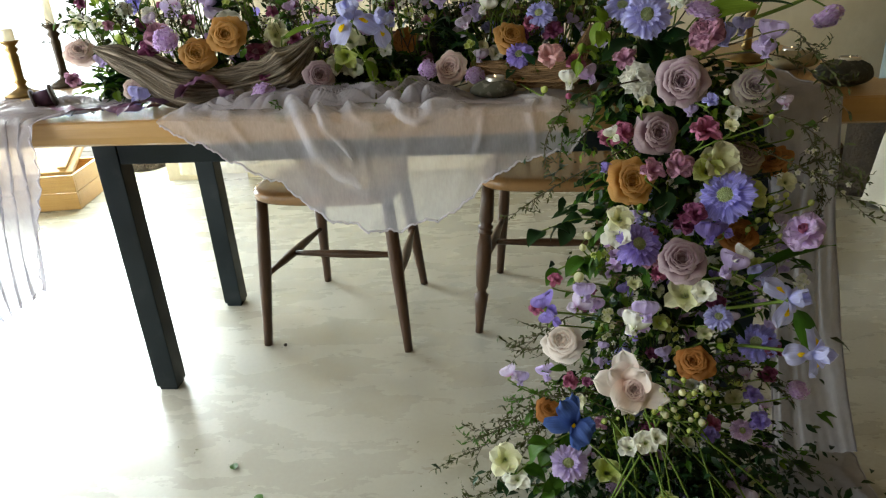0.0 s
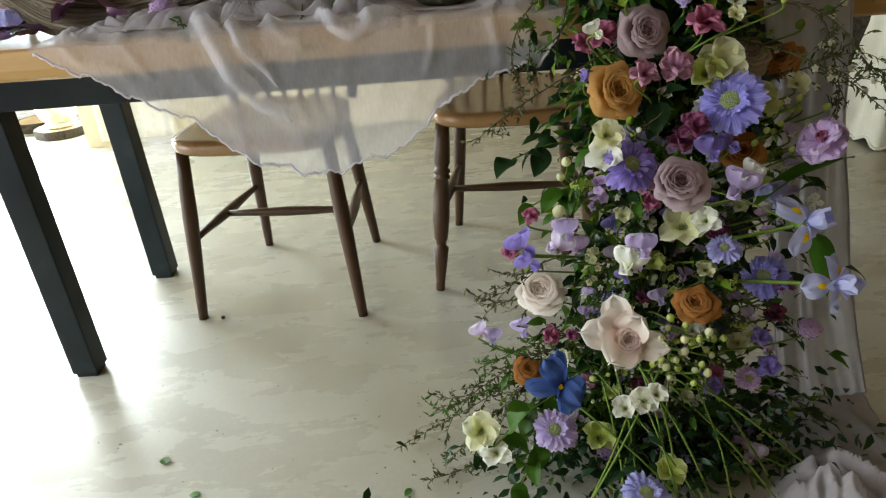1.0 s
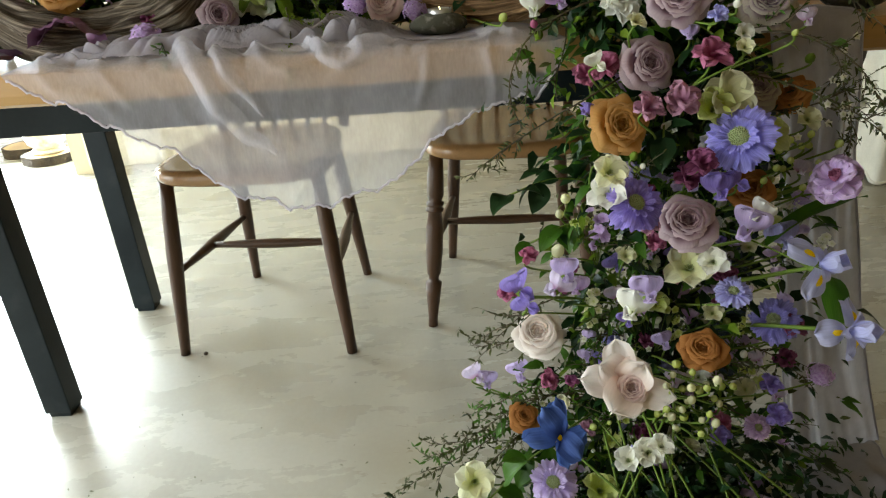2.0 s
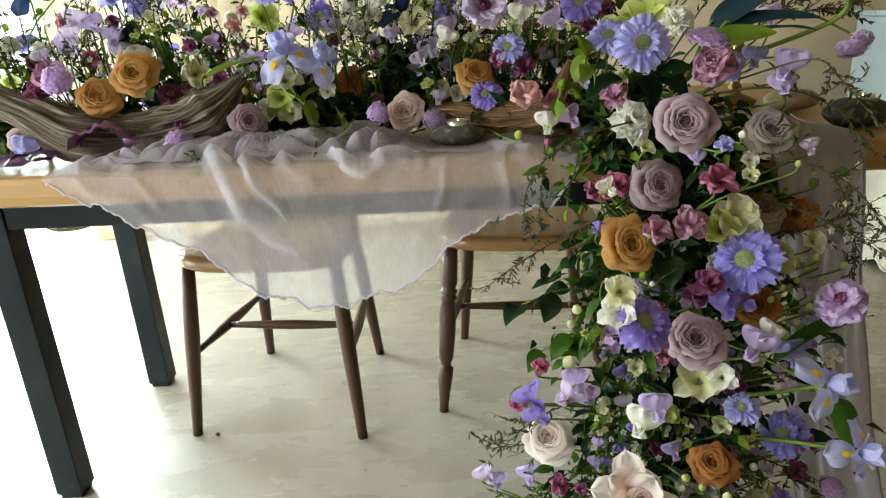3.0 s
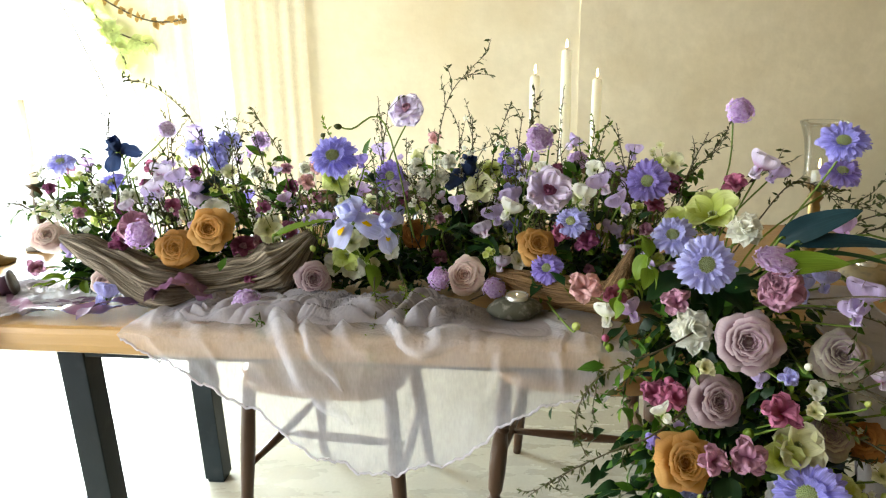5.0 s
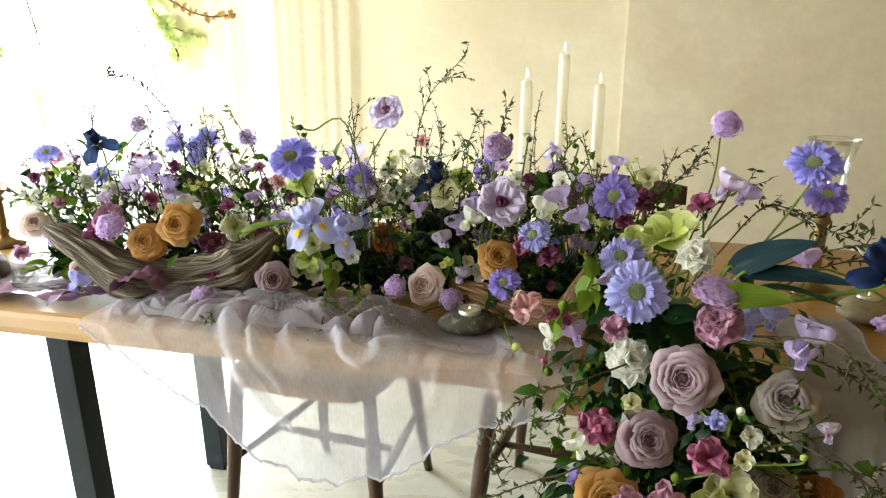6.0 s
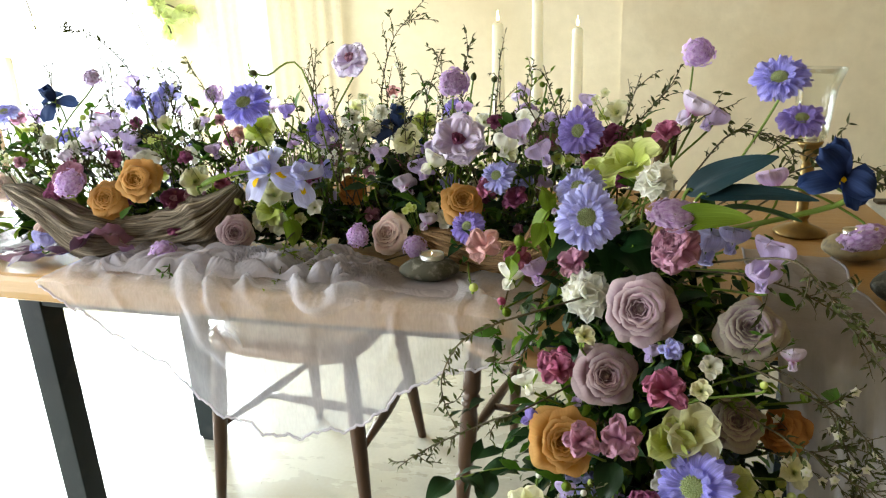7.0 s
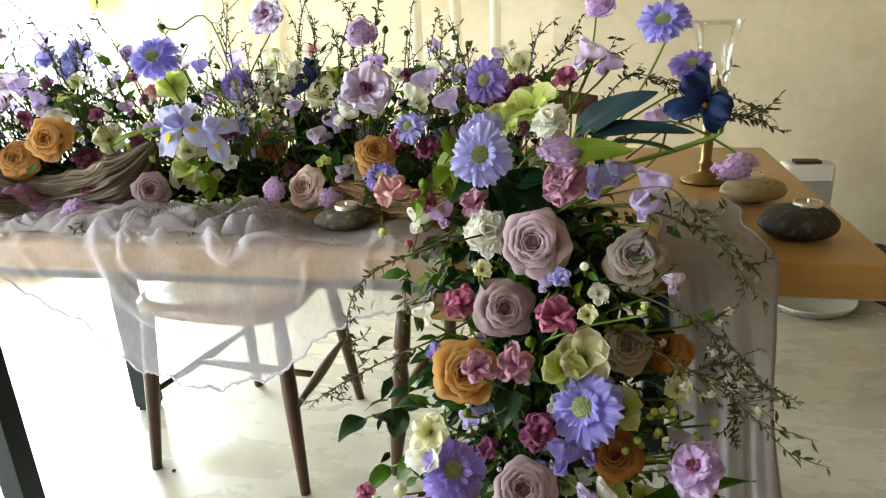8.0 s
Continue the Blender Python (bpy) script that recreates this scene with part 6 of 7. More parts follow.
def pleats(x, y, per_metre=24.0, seed=0.0):
    """Long wandering pleats, rounded on top with narrow valleys, 0 to 1."""
    lean = 0.9 * noise.noise(Vector((x * 4.5, y * 5, seed + 9)))
    w = noise.noise(Vector((x * 7, y * 8, seed))) * 1.5 + noise.noise(Vector((x * 15, y * 15, seed + 4))) * 0.55
    a = abs(math.sin(math.pi * (per_metre * (x * (0.75 + 0.3 * lean) + y * (0.35 + lean)) + w)))
    b = abs(math.sin(math.pi * (per_metre * 0.55 * (0.4 * x - y) + 1.4 * w + 0.3)))
    k = 0.5 + 0.5 * math.tanh(5 * noise.noise(Vector((x * 6, y * 6, seed + 13))))
    swell = 0.55 + 0.75 * abs(noise.noise(Vector((x * 9, y * 9, seed + 21))))
    return min(1.0, (a ** 0.75 * (1 - k) + b ** 0.75 * k) * swell)


DROP_X = np.array([-0.36, -0.34, -0.244, -0.119, -0.035, 0.044, 0.126, 0.221, 0.279, 0.336, 0.40, 0.457, 0.495])
DROP_Z = np.array([0.76, 0.745, 0.70, 0.625, 0.554, 0.529, 0.526, 0.563, 0.608, 0.653, 0.672, 0.68, 0.745])


HANG_FOLDS = ((-0.3, 0.75, 0.014, 0.012), (-0.23, 0.7, 0.018, 0.018), (-0.16, 0.62, 0.013, 0.014), (-0.03, 0.45, 0.02, 0.02), (0.03, 0.2, 0.012, 0.01), (0.09, 0.05, 0.02, 0.014), (0.17, -0.3, 0.015, 0.016), (0.26, -0.5, 0.02, 0.018),
              (0.33, -0.55, 0.013, 0.012), (0.4, -0.35, 0.018, 0.016), (0.46, -0.4, 0.012, 0.01))


SWAG_FOLDS = (((-0.12, 0.10), (-0.09, 0.035), (-0.063, -0.007), (-0.039, -0.063), (0.001, -0.113), (0.044, -0.148)), ((-0.059, 0.06), (-0.03, 0.02), (-0.014, -0.005), (0.001, -0.041), (0.034, -0.09)),
              ((0.09, 0.07), (0.117, 0.021), (0.131, -0.004), (0.159, -0.02), (0.197, -0.01), (0.236, 0.012), (0.265, 0.03)), ((0.0, 0.08), (0.027, 0.01), (0.075, -0.028), (0.115, -0.02)))
SIDE_FOLDS = (((0.292, 0.0), (0.286, -0.035), (0.272, -0.085)), ((0.375, 0.05), (0.372, -0.005), (0.385, -0.05), (0.391, -0.081)), ((-0.334, 0.07), (-0.315, 0.02), (-0.27, -0.025), (-0.218, -0.05), (-0.157, -0.09)),
              ((-0.285, 0.022), (-0.237, 0.075), (-0.178, 0.041), (-0.15, 0.01)), ((0.365, 0.1), (0.39, 0.03), (0.42, -0.008), (0.45, -0.03)), ((-0.3, 0.06), (-0.24, 0.02), (-0.2, -0.02), (-0.17, -0.06)))
SWAG_SHAPE = ((0.02, 0.017), (0.011, 0.009), (0.016, 0.010), (0.012, 0.009), (0.009, 0.009), (0.012, 0.010), (0.012, 0.011), (0.014, 0.011), (0.013, 0.009), (0.008, 0.008))


def swagged(x, s):
    """Height of the long soft folds; s runs from the table (plus) over the edge and down (minus)."""
    z = 0.0
    x, s = x + 0.014 * noise.noise(Vector((x * 17, s * 17, 2))), s + 0.014 * noise.noise(Vector((x * 17, s * 17, 6)))
    for line, (h, w) in zip(SWAG_FOLDS + SIDE_FOLDS, SWAG_SHAPE):
        for i, ((x0, s0), (x1, s1)) in enumerate(zip(line, line[1:])):
            dx, ds = x1 - x0, s1 - s0
            k = max(0.0, min(1.0, ((x - x0) * dx + (s - s0) * ds) / (dx * dx + ds * ds)))
            d2 = (x - x0 - k * dx) ** 2 + (s - s0 - k * ds) ** 2
            if d2 < 9 * w * w:
                q = (i + k) / (len(line) - 1)
                z = max(z, h * math.sin(math.pi * (0.12 + 0.84 * q)) ** 0.6 * math.exp(-d2 / (w * w)))
    return z


def gauze(u, v):
    """u across, v from the flowers over the edge down to the hem."""
    x = -0.355 + 0.85 * u
    ye = front_edge(x)
    hem = float(np.interp(x, DROP_X, DROP_Z)) + 0.003 * math.sin(x * 90) + 0.003 * math.sin(x * 47 + 1)
    back = 0.125 + 0.02 * math.sin(7 * u + 1) - 0.07 * max(0, abs(u - 0.5) - 0.3) / 0.2
    split = 0.5
    rise = math.sin(math.pi * min(1, max(0, u))) ** 0.35
    if v < split:
        k = v / split
        y = ye + back * (1 - k) - 0.004 * k
        ridge = pleats(x, y, 22, 1.0)
        z = 0.7645 + ridge * (0.024 * (1 - 0.65 * k ** 3)) * rise + 0.008 * (1 - k) * rise + swagged(x, y - ye)
        px = x + 0.02 * noise.noise(Vector((x * 6, y * 9, 4)))
        # stay clear of the stone and its candle
        near = math.exp(-(((x - 0.31) / 0.075) ** 4 + ((y - 1.91) / 0.075) ** 4))
        z = z * (1 - near) + 0.765 * near
        return (px, y, z)
    k = (v - split) / (1 - split)
    drop = 0.7645 - hem
    curve = min(1.0, k / 0.08)
    z = 0.7645 - drop * k - 0.0
    out = 0.01 + 0.012 * curve + 0.02 * k * drop
    # soft folds fanning down from the gather
    for x0, slope, wide, amp in HANG_FOLDS:
        along = x - (x0 + slope * (0.79 - z))
        out += 0.16 * amp * math.exp(-(along / wide) ** 2) * min(1, 0.25 + 2.2 * k) * (1 - 0.7 * k)
    out += 0.006 * fold(x * 0.9 + 0.3 * (0.76 - z), 0.6 * z, 0.9, 5.0) + 0.5 * swagged(x, z - 0.7645)
    bulge = pleats(x, ye, 22, 1.0) * 0.008 * (1 - k) ** 6
    return (x + 0.012 * noise.noise(Vector((x * 7, z * 7, 2))) * k, ye - out, z + bulge * rise)


cloth = empty("gauze_swag", label="sheer lilac grey gauze swagged over the table edge", category="cloth")
sheet("gauze", gauze, 220, 140, M_GAUZE, cloth)
part("hem", Geo().add(*tube([Vector(gauze(i / 160, 1.0)) + Vector((0, 0, 0.0028 * math.sin(i * 0.9) + 0.002 * math.sin(i * 2.3))) for i in range(161)], 0.0024, 5)), M_GAUZE_HEM, cloth)


def on_gauze(x, s, lift):
    """A point of the swag at x and s, raised off its surface."""
    u = (x + 0.355) / 0.85
    hem = float(np.interp(x, DROP_X, DROP_Z))
    back = 0.125 + 0.02 * math.sin(7 * u + 1) - 0.07 * max(0, abs(u - 0.5) - 0.3) / 0.2
    v = 0.5 * (1 - (s + 0.004) / (back + 0.004)) if s > -0.004 else 0.5 + 0.5 * min(1.0, -s / max(0.02, 0.7645 - hem))
    a = max(0.0, min(1.0, 0.5 - s / 0.04)) * math.pi / 2
    return Vector(gauze(u, max(0.0, min(1.0, v)))) + Vector((0, -math.sin(a), math.cos(a))) * lift


def doubled_fold(line, h, w):
    """Cloth doubled over itself along a soft fold."""
    pts = [p + Vector((0.008 * noise.noise(p * 22), 0.008 * noise.noise(p * 22 + Vector((5, 0, 0))), 0)) for p in spline([Vector((x, s, 0)) for x, s in line], 7)]
    rows, nc = [], 8
    for i, p in enumerate(pts):
        q = i / (len(pts) - 1)
        d = (pts[min(i + 1, len(pts) - 1)] - pts[max(i - 1, 0)]).normalized()
        n = Vector((-d.y, d.x, 0))
        wide = w * 1.15 * math.sin(math.pi * (0.04 + 0.92 * q)) ** 0.7 * (1 + 0.3 * noise.noise(Vector((q * 5, h * 90, 0))))
        rows.append([on_gauze(p.x + n.x * c * wide, p.y + n.y * c * wide, 0.0008 + 0.0022 * (1 - c * c)) for c in [2 * j / nc - 1 for j in range(nc + 1)]])
    v = [tuple(p) for r in rows for p in r]
    k = nc + 1
    return Geo().add(v, [(i * k + j, i * k + j + 1, (i + 1) * k + j + 1, (i + 1) * k + j) for i in range(len(pts) - 1) for j in range(nc)])


for line, (h, w) in list(zip(SWAG_FOLDS + SIDE_FOLDS, SWAG_SHAPE))[:3]:
    part("doubled_fold", doubled_fold(line, h, w), M_GAUZE, cloth)


def gathered(u, v):
    """A second crumpled layer of the swag lying on the table."""
    x = -0.33 + 0.72 * u + 0.03 * noise.noise(Vector((u * 5, v * 4, 1)))
    y = front_edge(x) + 0.015 + 0.105 * v + 0.02 * noise.noise(Vector((u * 6, 3, v)))
    r = 0.75 * pleats(x, y, 27, 11.0) + 0.25 * pleats(x, y, 51, 15.0)
    edge = min(1, 6 * min(u, 1 - u)) * min(1, 5 * v + 0.25) * min(1, 8 * (1 - v) + 0.2)
    near = math.exp(-(((x - 0.31) / 0.075) ** 4 + ((y - 1.91) / 0.075) ** 4))
    return (x, y, 0.768 + (0.006 + 0.044 * r) * edge * (1 - near))


sheet("crumpled_gauze", gathered, 300, 90, M_GAUZE_SHADED, cloth, "crumpled second layer of gauze, fold shade in its colour")


def left_cloth(u, v):
    """Thin cloth lying on the table and hanging over the front edge."""
    if v < 0.4:
        k = v / 0.4
        x = -0.62 - 0.2 * u + 0.28 * (1 - k) * (1 - u)
        y = front_edge(x) + 0.2 * (1 - k)
        return (x, y, 0.7645 + 0.022 * pleats(x, y, 26, 21.0))
    k = (v - 0.4) / 0.6
    x = -0.62 - 0.2 * u - 0.06 * k + 0.025 * math.sin(5 * k + 1) * u
    z = 0.764 - 0.42 * k * (0.85 + 0.3 * u)
    return (x + 0.01 * math.sin(40 * u + 6 * k), front_edge(x) - 0.012 - 0.02 * fold(u * 0.5, k * 0.2, 1.0, 23.0) - 0.015 * math.sin(min(1, k * 6) * 1.57), z)


scarf = empty("gauze_scarf", label="thin pale grey gauze hanging over table edge", category="cloth")
# scarf also takes the gauze copy with fold shade in its colour
sheet("gauze", left_cloth, 90, 150, M_GAUZE_SHADED, scarf)
edge = [Vector(left_cloth(0.0, 0.4 + 0.6 * i / 60)) for i in range(61)] + [Vector(left_cloth(i / 40, 1.0)) for i in range(1, 41)]
part("hem", Geo().add(*tube([p + Vector((0.004 * math.sin(i * 0.9), -0.001, 0.003 * math.sin(i * 1.7))) for i, p in enumerate(edge)], 0.0016, 5)), M_GAUZE_HEM, scarf)


def runner(u, v):
    """Grey cloth over the table's end, falling to the floor."""
    if v < 0.28:
        k = v / 0.28
        x = 0.80 + 0.135 * u + 0.01 * (1 - k)
        y = front_edge(x) + 0.3 * (1 - k)
        return (x + 0.012 * noise.noise(Vector((k * 3, u, 4))), y, 0.765 + 0.010 * fold(x * 1.6, y * 0.7, 1.0, 31.0))
    if v < 0.86:
        k = (v - 0.28) / 0.58
        x = 0.80 + 0.135 * u + 0.115 * k ** 1.3 - 0.03 * k * (1 - u) + 0.012 * math.sin(3.2 * k + 4 * u) * min(1, 4 * k)
        z = 0.764 - 0.752 * k
        sway = u + 0.10 * math.sin(2.6 * k + 0.5) + 0.05 * noise.noise(Vector((u * 3, k * 3, 8)))
        pleat = 0.013 * math.sin(sway * 16 + 1) * (0.6 + 0.4 * math.sin(4 * k)) + 0.012 * noise.noise(Vector((sway * 7, k * 1.6, 3))) + 0.006 * noise.noise(Vector((sway * 16, k * 3, 5)))
        return (x, front_edge(x) - 0.02 - 0.012 * min(1, k * 8) - (pleat + 0.016) * min(1, 5 * k) - 0.04 * k ** 3, z)
    k = (v - 0.86) / 0.14
    x = 0.885 + 0.165 * u - 0.02 * k
    return (x, front_edge(x) - 0.072 - 0.2 * k, 0.012 + 0.014 * fold(x, k * 0.3, 2.0, 33.0))


grey = empty("grey_table_runner", label="grey semi-sheer runner falling from table to floor", category="table runner")
sheet("cloth", runner, 44, 100, M_RUNNER, grey)
for side in (0.0, 1.0):
    part("hem", Geo().add(*tube([Vector(runner(side, i / 100)) for i in range(101)], 0.0022, 5)), M_RUNNER, grey)


def heap(u, v):
    a = 2 * math.pi * u
    r = 0.1 * v
    x, y = 0.88 + r * 1.15 * math.cos(a), 1.47 + r * math.sin(a)
    h = 0.075 * (1 - v ** 2) * (0.5 + 1.0 * fold(x * 2, y * 2, 1.2, 41.0)) + 0.008
    return (x, y, h)


tulle = empty("tulle_heap", label="crumpled heap of pale grey tulle on floor", category="cloth")
sheet("tulle", heap, 60, 26, gauze_material("pale_tulle", (0.6, 0.57, 0.6), 0.75), tulle)

# ribbons and spool
M_RIBBON = surface("plum_silk_ribbon", (0.16, 0.07, 0.14), (0.22, 0.11, 0.19), 0.4, 0, 20, 150, 0.15, 0.0005)
M_RIBBON_DARK = surface("dark_plum_ribbon", (0.07, 0.03, 0.07), (0.1, 0.045, 0.1), 0.45, 0, 20, 150, 0.15, 0.0005)


def ribbon(points, width, material, label, seed=0):
    line = spline(points, 10)
    rn = random.Random(seed)
    ph = rn.random() * 6
    v, f, t = [], [], []
    n = len(line)
    for i, p in enumerate(line):
        d = (line[min(i + 1, n - 1)] - line[max(i - 1, 0)]).normalized()
        a = 0.35 * math.sin(i * 0.35 + ph)
        side = Vector((-d.y, d.x, 0)).normalized() * math.cos(a) + Vector((0, 0, 1)) * math.sin(a)
        for j in range(4):
            s = (j / 3 - 0.5) * width
            q = p + side * s
            v.append((q.x, q.y, max(0.768, q.z + 0.002 * math.sin(j * 2 + i))))
            t.append((j / 3, i / n))
    for i in range(n - 1):
        for j in range(3):
            f.append((i * 4 + j, i * 4 + j + 1, i * 4 + j + 5, i * 4 + j + 4))
    ob = part("silk_ribbon", Geo().add(v, f, t), material)
    tagged(ob, label, "ribbon", group="ribbons on the table")
    return ob


ribbon([(-0.64, 2.0, 0.775), (-0.58, 1.93, 0.778), (-0.5, 1.92, 0.78), (-0.42, 1.93, 0.776), (-0.37, 1.95, 0.782)], 0.034, M_RIBBON, "plum silk ribbon lying on the table")
ribbon([(-0.46, 1.9, 0.772), (-0.42, 1.92, 0.79), (-0.37, 1.95, 0.785), (-0.33, 1.97, 0.78)], 0.026, M_RIBBON_DARK, "dark plum ribbon with a cut end", 3)
ribbon([(-0.6, 1.97, 0.773), (-0.52, 1.96, 0.775), (-0.45, 1.98, 0.78)], 0.02, M_RIBBON_DARK, "dark plum ribbon beside the spool", 5)
ribbon([(-0.335, 1.93, 0.795), (-0.325, 1.925, 0.812), (-0.299, 1.92, 0.826), (-0.265, 1.915, 0.827), (-0.24, 1.92, 0.812), (-0.235, 1.935, 0.792)], 0.032, M_RIBBON, "dusty mauve silk ribbon looped over the gauze", 14)
ribbon([(-0.33, 1.93, 0.80), (-0.3, 1.94, 0.825), (-0.27, 1.95, 0.825), (-0.24, 1.95, 0.805)], 0.036, M_RIBBON, "plum ribbon loop lying over the gauze", 7)

M_SPOOL = wood("dark_spool_wood", (0.07, 0.055, 0.05), (0.03, 0.022, 0.02), 0.5, "z", 3)
sp = empty("ribbon_spool", pose(-0.665, 2.0, 0.792, 0, 78, 25), label="small dark wooden ribbon spool", category="spool")
part("flange", lathe([(0.005, -0.022), (0.026, -0.022), (0.028, -0.019), (0.026, -0.016), (0.012, -0.016)], 20), M_SPOOL, sp)
part("flange", lathe([(0.012, 0.016), (0.026, 0.016), (0.028, 0.019), (0.026, 0.022), (0.005, 0.022)], 20), M_SPOOL, sp)
part("wound_ribbon", lathe([(0.01, -0.016), (0.019, -0.016), (0.0195, 0.0), (0.019, 0.016), (0.01, 0.016)], 20), M_RIBBON_DARK, sp)

# ---- driftwood ----
def drift_material(name, light, dark):
    ma, nt, bs = shader(name)
    grain = noise_fac(nt, 1.0, 8, 0.42, 0.57, (62, 1.5, 1), 0.75, "UV")
    crack = noise_fac(nt, 1.0, 6, 0.42, 0.5, (26, 0.9, 1), 0.7, "UV")
    patch = noise_fac(nt, 14, 4, 0.3, 0.7)
    col = mixed(nt, grain, dark, light)
    col = mixed(nt, crack, tuple(0.35 * c for c in dark), col)
    col = mixed(nt, patch, tuple(0.7 * c for c in light), col)
    col = mixed(nt, 0.25, mixed(nt, grain, dark, light), col)
    nt.links.new(col, bs.inputs["Base Color"])
    bs.inputs["Roughness"].default_value = 0.92
    bs.inputs["Specular IOR Level"].default_value = 0.2
    add_bump(nt, bs, grain, 1.0, 0.004)
    return ma


M_DRIFT = drift_material("grey_driftwood", (0.5, 0.42, 0.32), (0.09, 0.068, 0.048))
M_DRIFT2 = drift_material("tan_driftwood", (0.46, 0.28, 0.13), (0.13, 0.07, 0.03))


def driftwood(points, radii, squash, material, label, seed, horns=()):
    e = empty("driftwood", label=label, category="driftwood")
    for part_name, pts, rr in [("trunk", points, radii)] + [("branch_stub", *h) for h in horns]:
        line = spline(pts, 22)
        n = len(line)
        rad = [float(np.interp(i / (n - 1), np.linspace(0, 1, len(rr)), rr)) for i in range(n)]
        v, f, t = tube(line, rad, 96)
        out = []
        for i, p in enumerate(v):
            c = line[min(i // 96, n - 1)]
            d = p - c
            a = math.atan2(d.z, d.y)
            groove = 0.22 * noise.noise(Vector((3.5 * math.cos(a) + seed, 3.5 * math.sin(a), c.x * 7))) + 0.11 * math.sin(a * 9 + 5 * noise.noise(Vector((c.x * 9, seed, 1)))) + 0.05 * math.sin(a * 33 + 9 * noise.noise(Vector((c.x * 8, seed, 9)))) + 0.06 * math.sin(a * 17 + 7 * noise.noise(Vector((c.x * 12, seed, 4))))
            lump = 0.28 * noise.noise(c * 17 + Vector((seed, 0, 0)))
            d = d * (1 + groove + lump)
            d.y *= squash
            out.append(c + d)
        part(part_name, Geo().add(out, f, t), material, e)
    return e


driftwood([(-0.52, 1.985, 0.893), (-0.47, 1.98, 0.873), (-0.41, 1.975, 0.845), (-0.355, 1.975, 0.812), (-0.29, 1.99, 0.8), (-0.2, 2.0, 0.805), (-0.12, 2.01, 0.83), (-0.06, 2.03, 0.885)],
          [0.005, 0.022, 0.032, 0.038, 0.034, 0.038, 0.046, 0.012], 1.0, M_DRIFT, "weathered grey grooved driftwood lying on the table", 3,
          [([(-0.37, 1.975, 0.82), (-0.345, 1.965, 0.795), (-0.335, 1.96, 0.775)], [0.03, 0.024, 0.02])])
driftwood([(0.27, 2.02, 0.815), (0.33, 1.995, 0.805), (0.4, 1.96, 0.8), (0.46, 1.92, 0.81), (0.5, 1.9, 0.83)], [0.012, 0.022, 0.026, 0.02, 0.012], 1.0, M_DRIFT2, "tan driftwood branch with an upturned horn", 8,
          [([(0.47, 1.915, 0.815), (0.485, 1.9, 0.855), (0.5, 1.895, 0.9)], [0.017, 0.012, 0.003])])
driftwood([(0.14, 2.12, 0.8), (0.2, 2.11, 0.86), (0.25, 2.1, 0.9), (0.28, 2.1, 0.93)], [0.018, 0.024, 0.02, 0.01], 0.8, drift_material("dark_driftwood", (0.06, 0.05, 0.035), (0.02, 0.015, 0.01)), "dark mossy driftwood upright in the garland", 5)

# ---- stones with tealights, candles ----
M_STONE = surface("grey_pebble", (0.04, 0.04, 0.024), (0.07, 0.068, 0.045), 0.8, 0, 18, 240, 0.35, 0.001, third=(0.2, 0.19, 0.16), third_scale=70)
M_STONE_DARK = surface("dark_pebble", (0.016, 0.018, 0.013), (0.034, 0.036, 0.026), 0.75, 0, 22, 160, 0.6, 0.0015, third=(0.1, 0.1, 0.085), third_scale=85)
M_STONE_TAN = surface("tan_pebble", (0.24, 0.19, 0.1), (0.34, 0.28, 0.17), 0.75, 0, 22, 200, 0.35, 0.001, third=(0.14, 0.12, 0.09), third_scale=50)
M_WAX = surface("white_wax", (0.78, 0.72, 0.6), (0.84, 0.79, 0.68), 0.5, 0, 10, 80, 0.05)
M_IVORY_WAX = surface("ivory_candle_wax", (0.8, 0.76, 0.62), (0.86, 0.82, 0.7), 0.45, 0, 12, 90, 0.05)
for w in (M_WAX, M_IVORY_WAX):
    w.node_tree.nodes["Principled BSDF"].inputs["Subsurface Weight"].default_value = 0.35
    w.node_tree.nodes["Principled BSDF"].inputs["Subsurface Radius"].default_value = (0.02, 0.012, 0.006)
    nt = w.node_tree
    tl, mx = nt.nodes.new("ShaderNodeBsdfTranslucent"), nt.nodes.new("ShaderNodeMixShader")
    tl.inputs["Color"].default_value = (0.95, 0.9, 0.76, 1)
    mx.inputs[0].default_value = 0.45
    nt.links.new(nt.nodes["Principled BSDF"].outputs[0], mx.inputs[1])
    nt.links.new(tl.outputs[0], mx.inputs[2])
    nt.links.new(mx.outputs[0], nt.nodes["Material Output"].inputs["Surface"])
M_TIN = surface("tealight_tin", (0.6, 0.6, 0.58), (0.7, 0.7, 0.68), 0.35, 0.9, 30, 120, 0.1)
M_BRASS = surface("aged_brass", (0.2, 0.13, 0.045), (0.3, 0.2, 0.075), 0.42, 0.8, 16, 120, 0.2, 0.0006, third=(0.12, 0.08, 0.03), third_scale=9)
M_IRON = surface("dark_bronze", (0.035, 0.026, 0.018), (0.07, 0.05, 0.03), 0.45, 0.6, 16, 120, 0.2, 0.0006)


def flame_material():
    ma, nt, bs = shader("candle_flame")
    bs.inputs["Base Color"].default_value = (1, 0.7, 0.3, 1)
    bs.inputs["Emission Color"].default_value = (1, 0.72, 0.36, 1)
    bs.inputs["Emission Strength"].default_value = 14
    return ma


M_FLAME = flame_material()
M_WICK = surface("wick", (0.02, 0.016, 0.012), (0.03, 0.025, 0.02), 0.9, 0, 40, 200, 0.1)


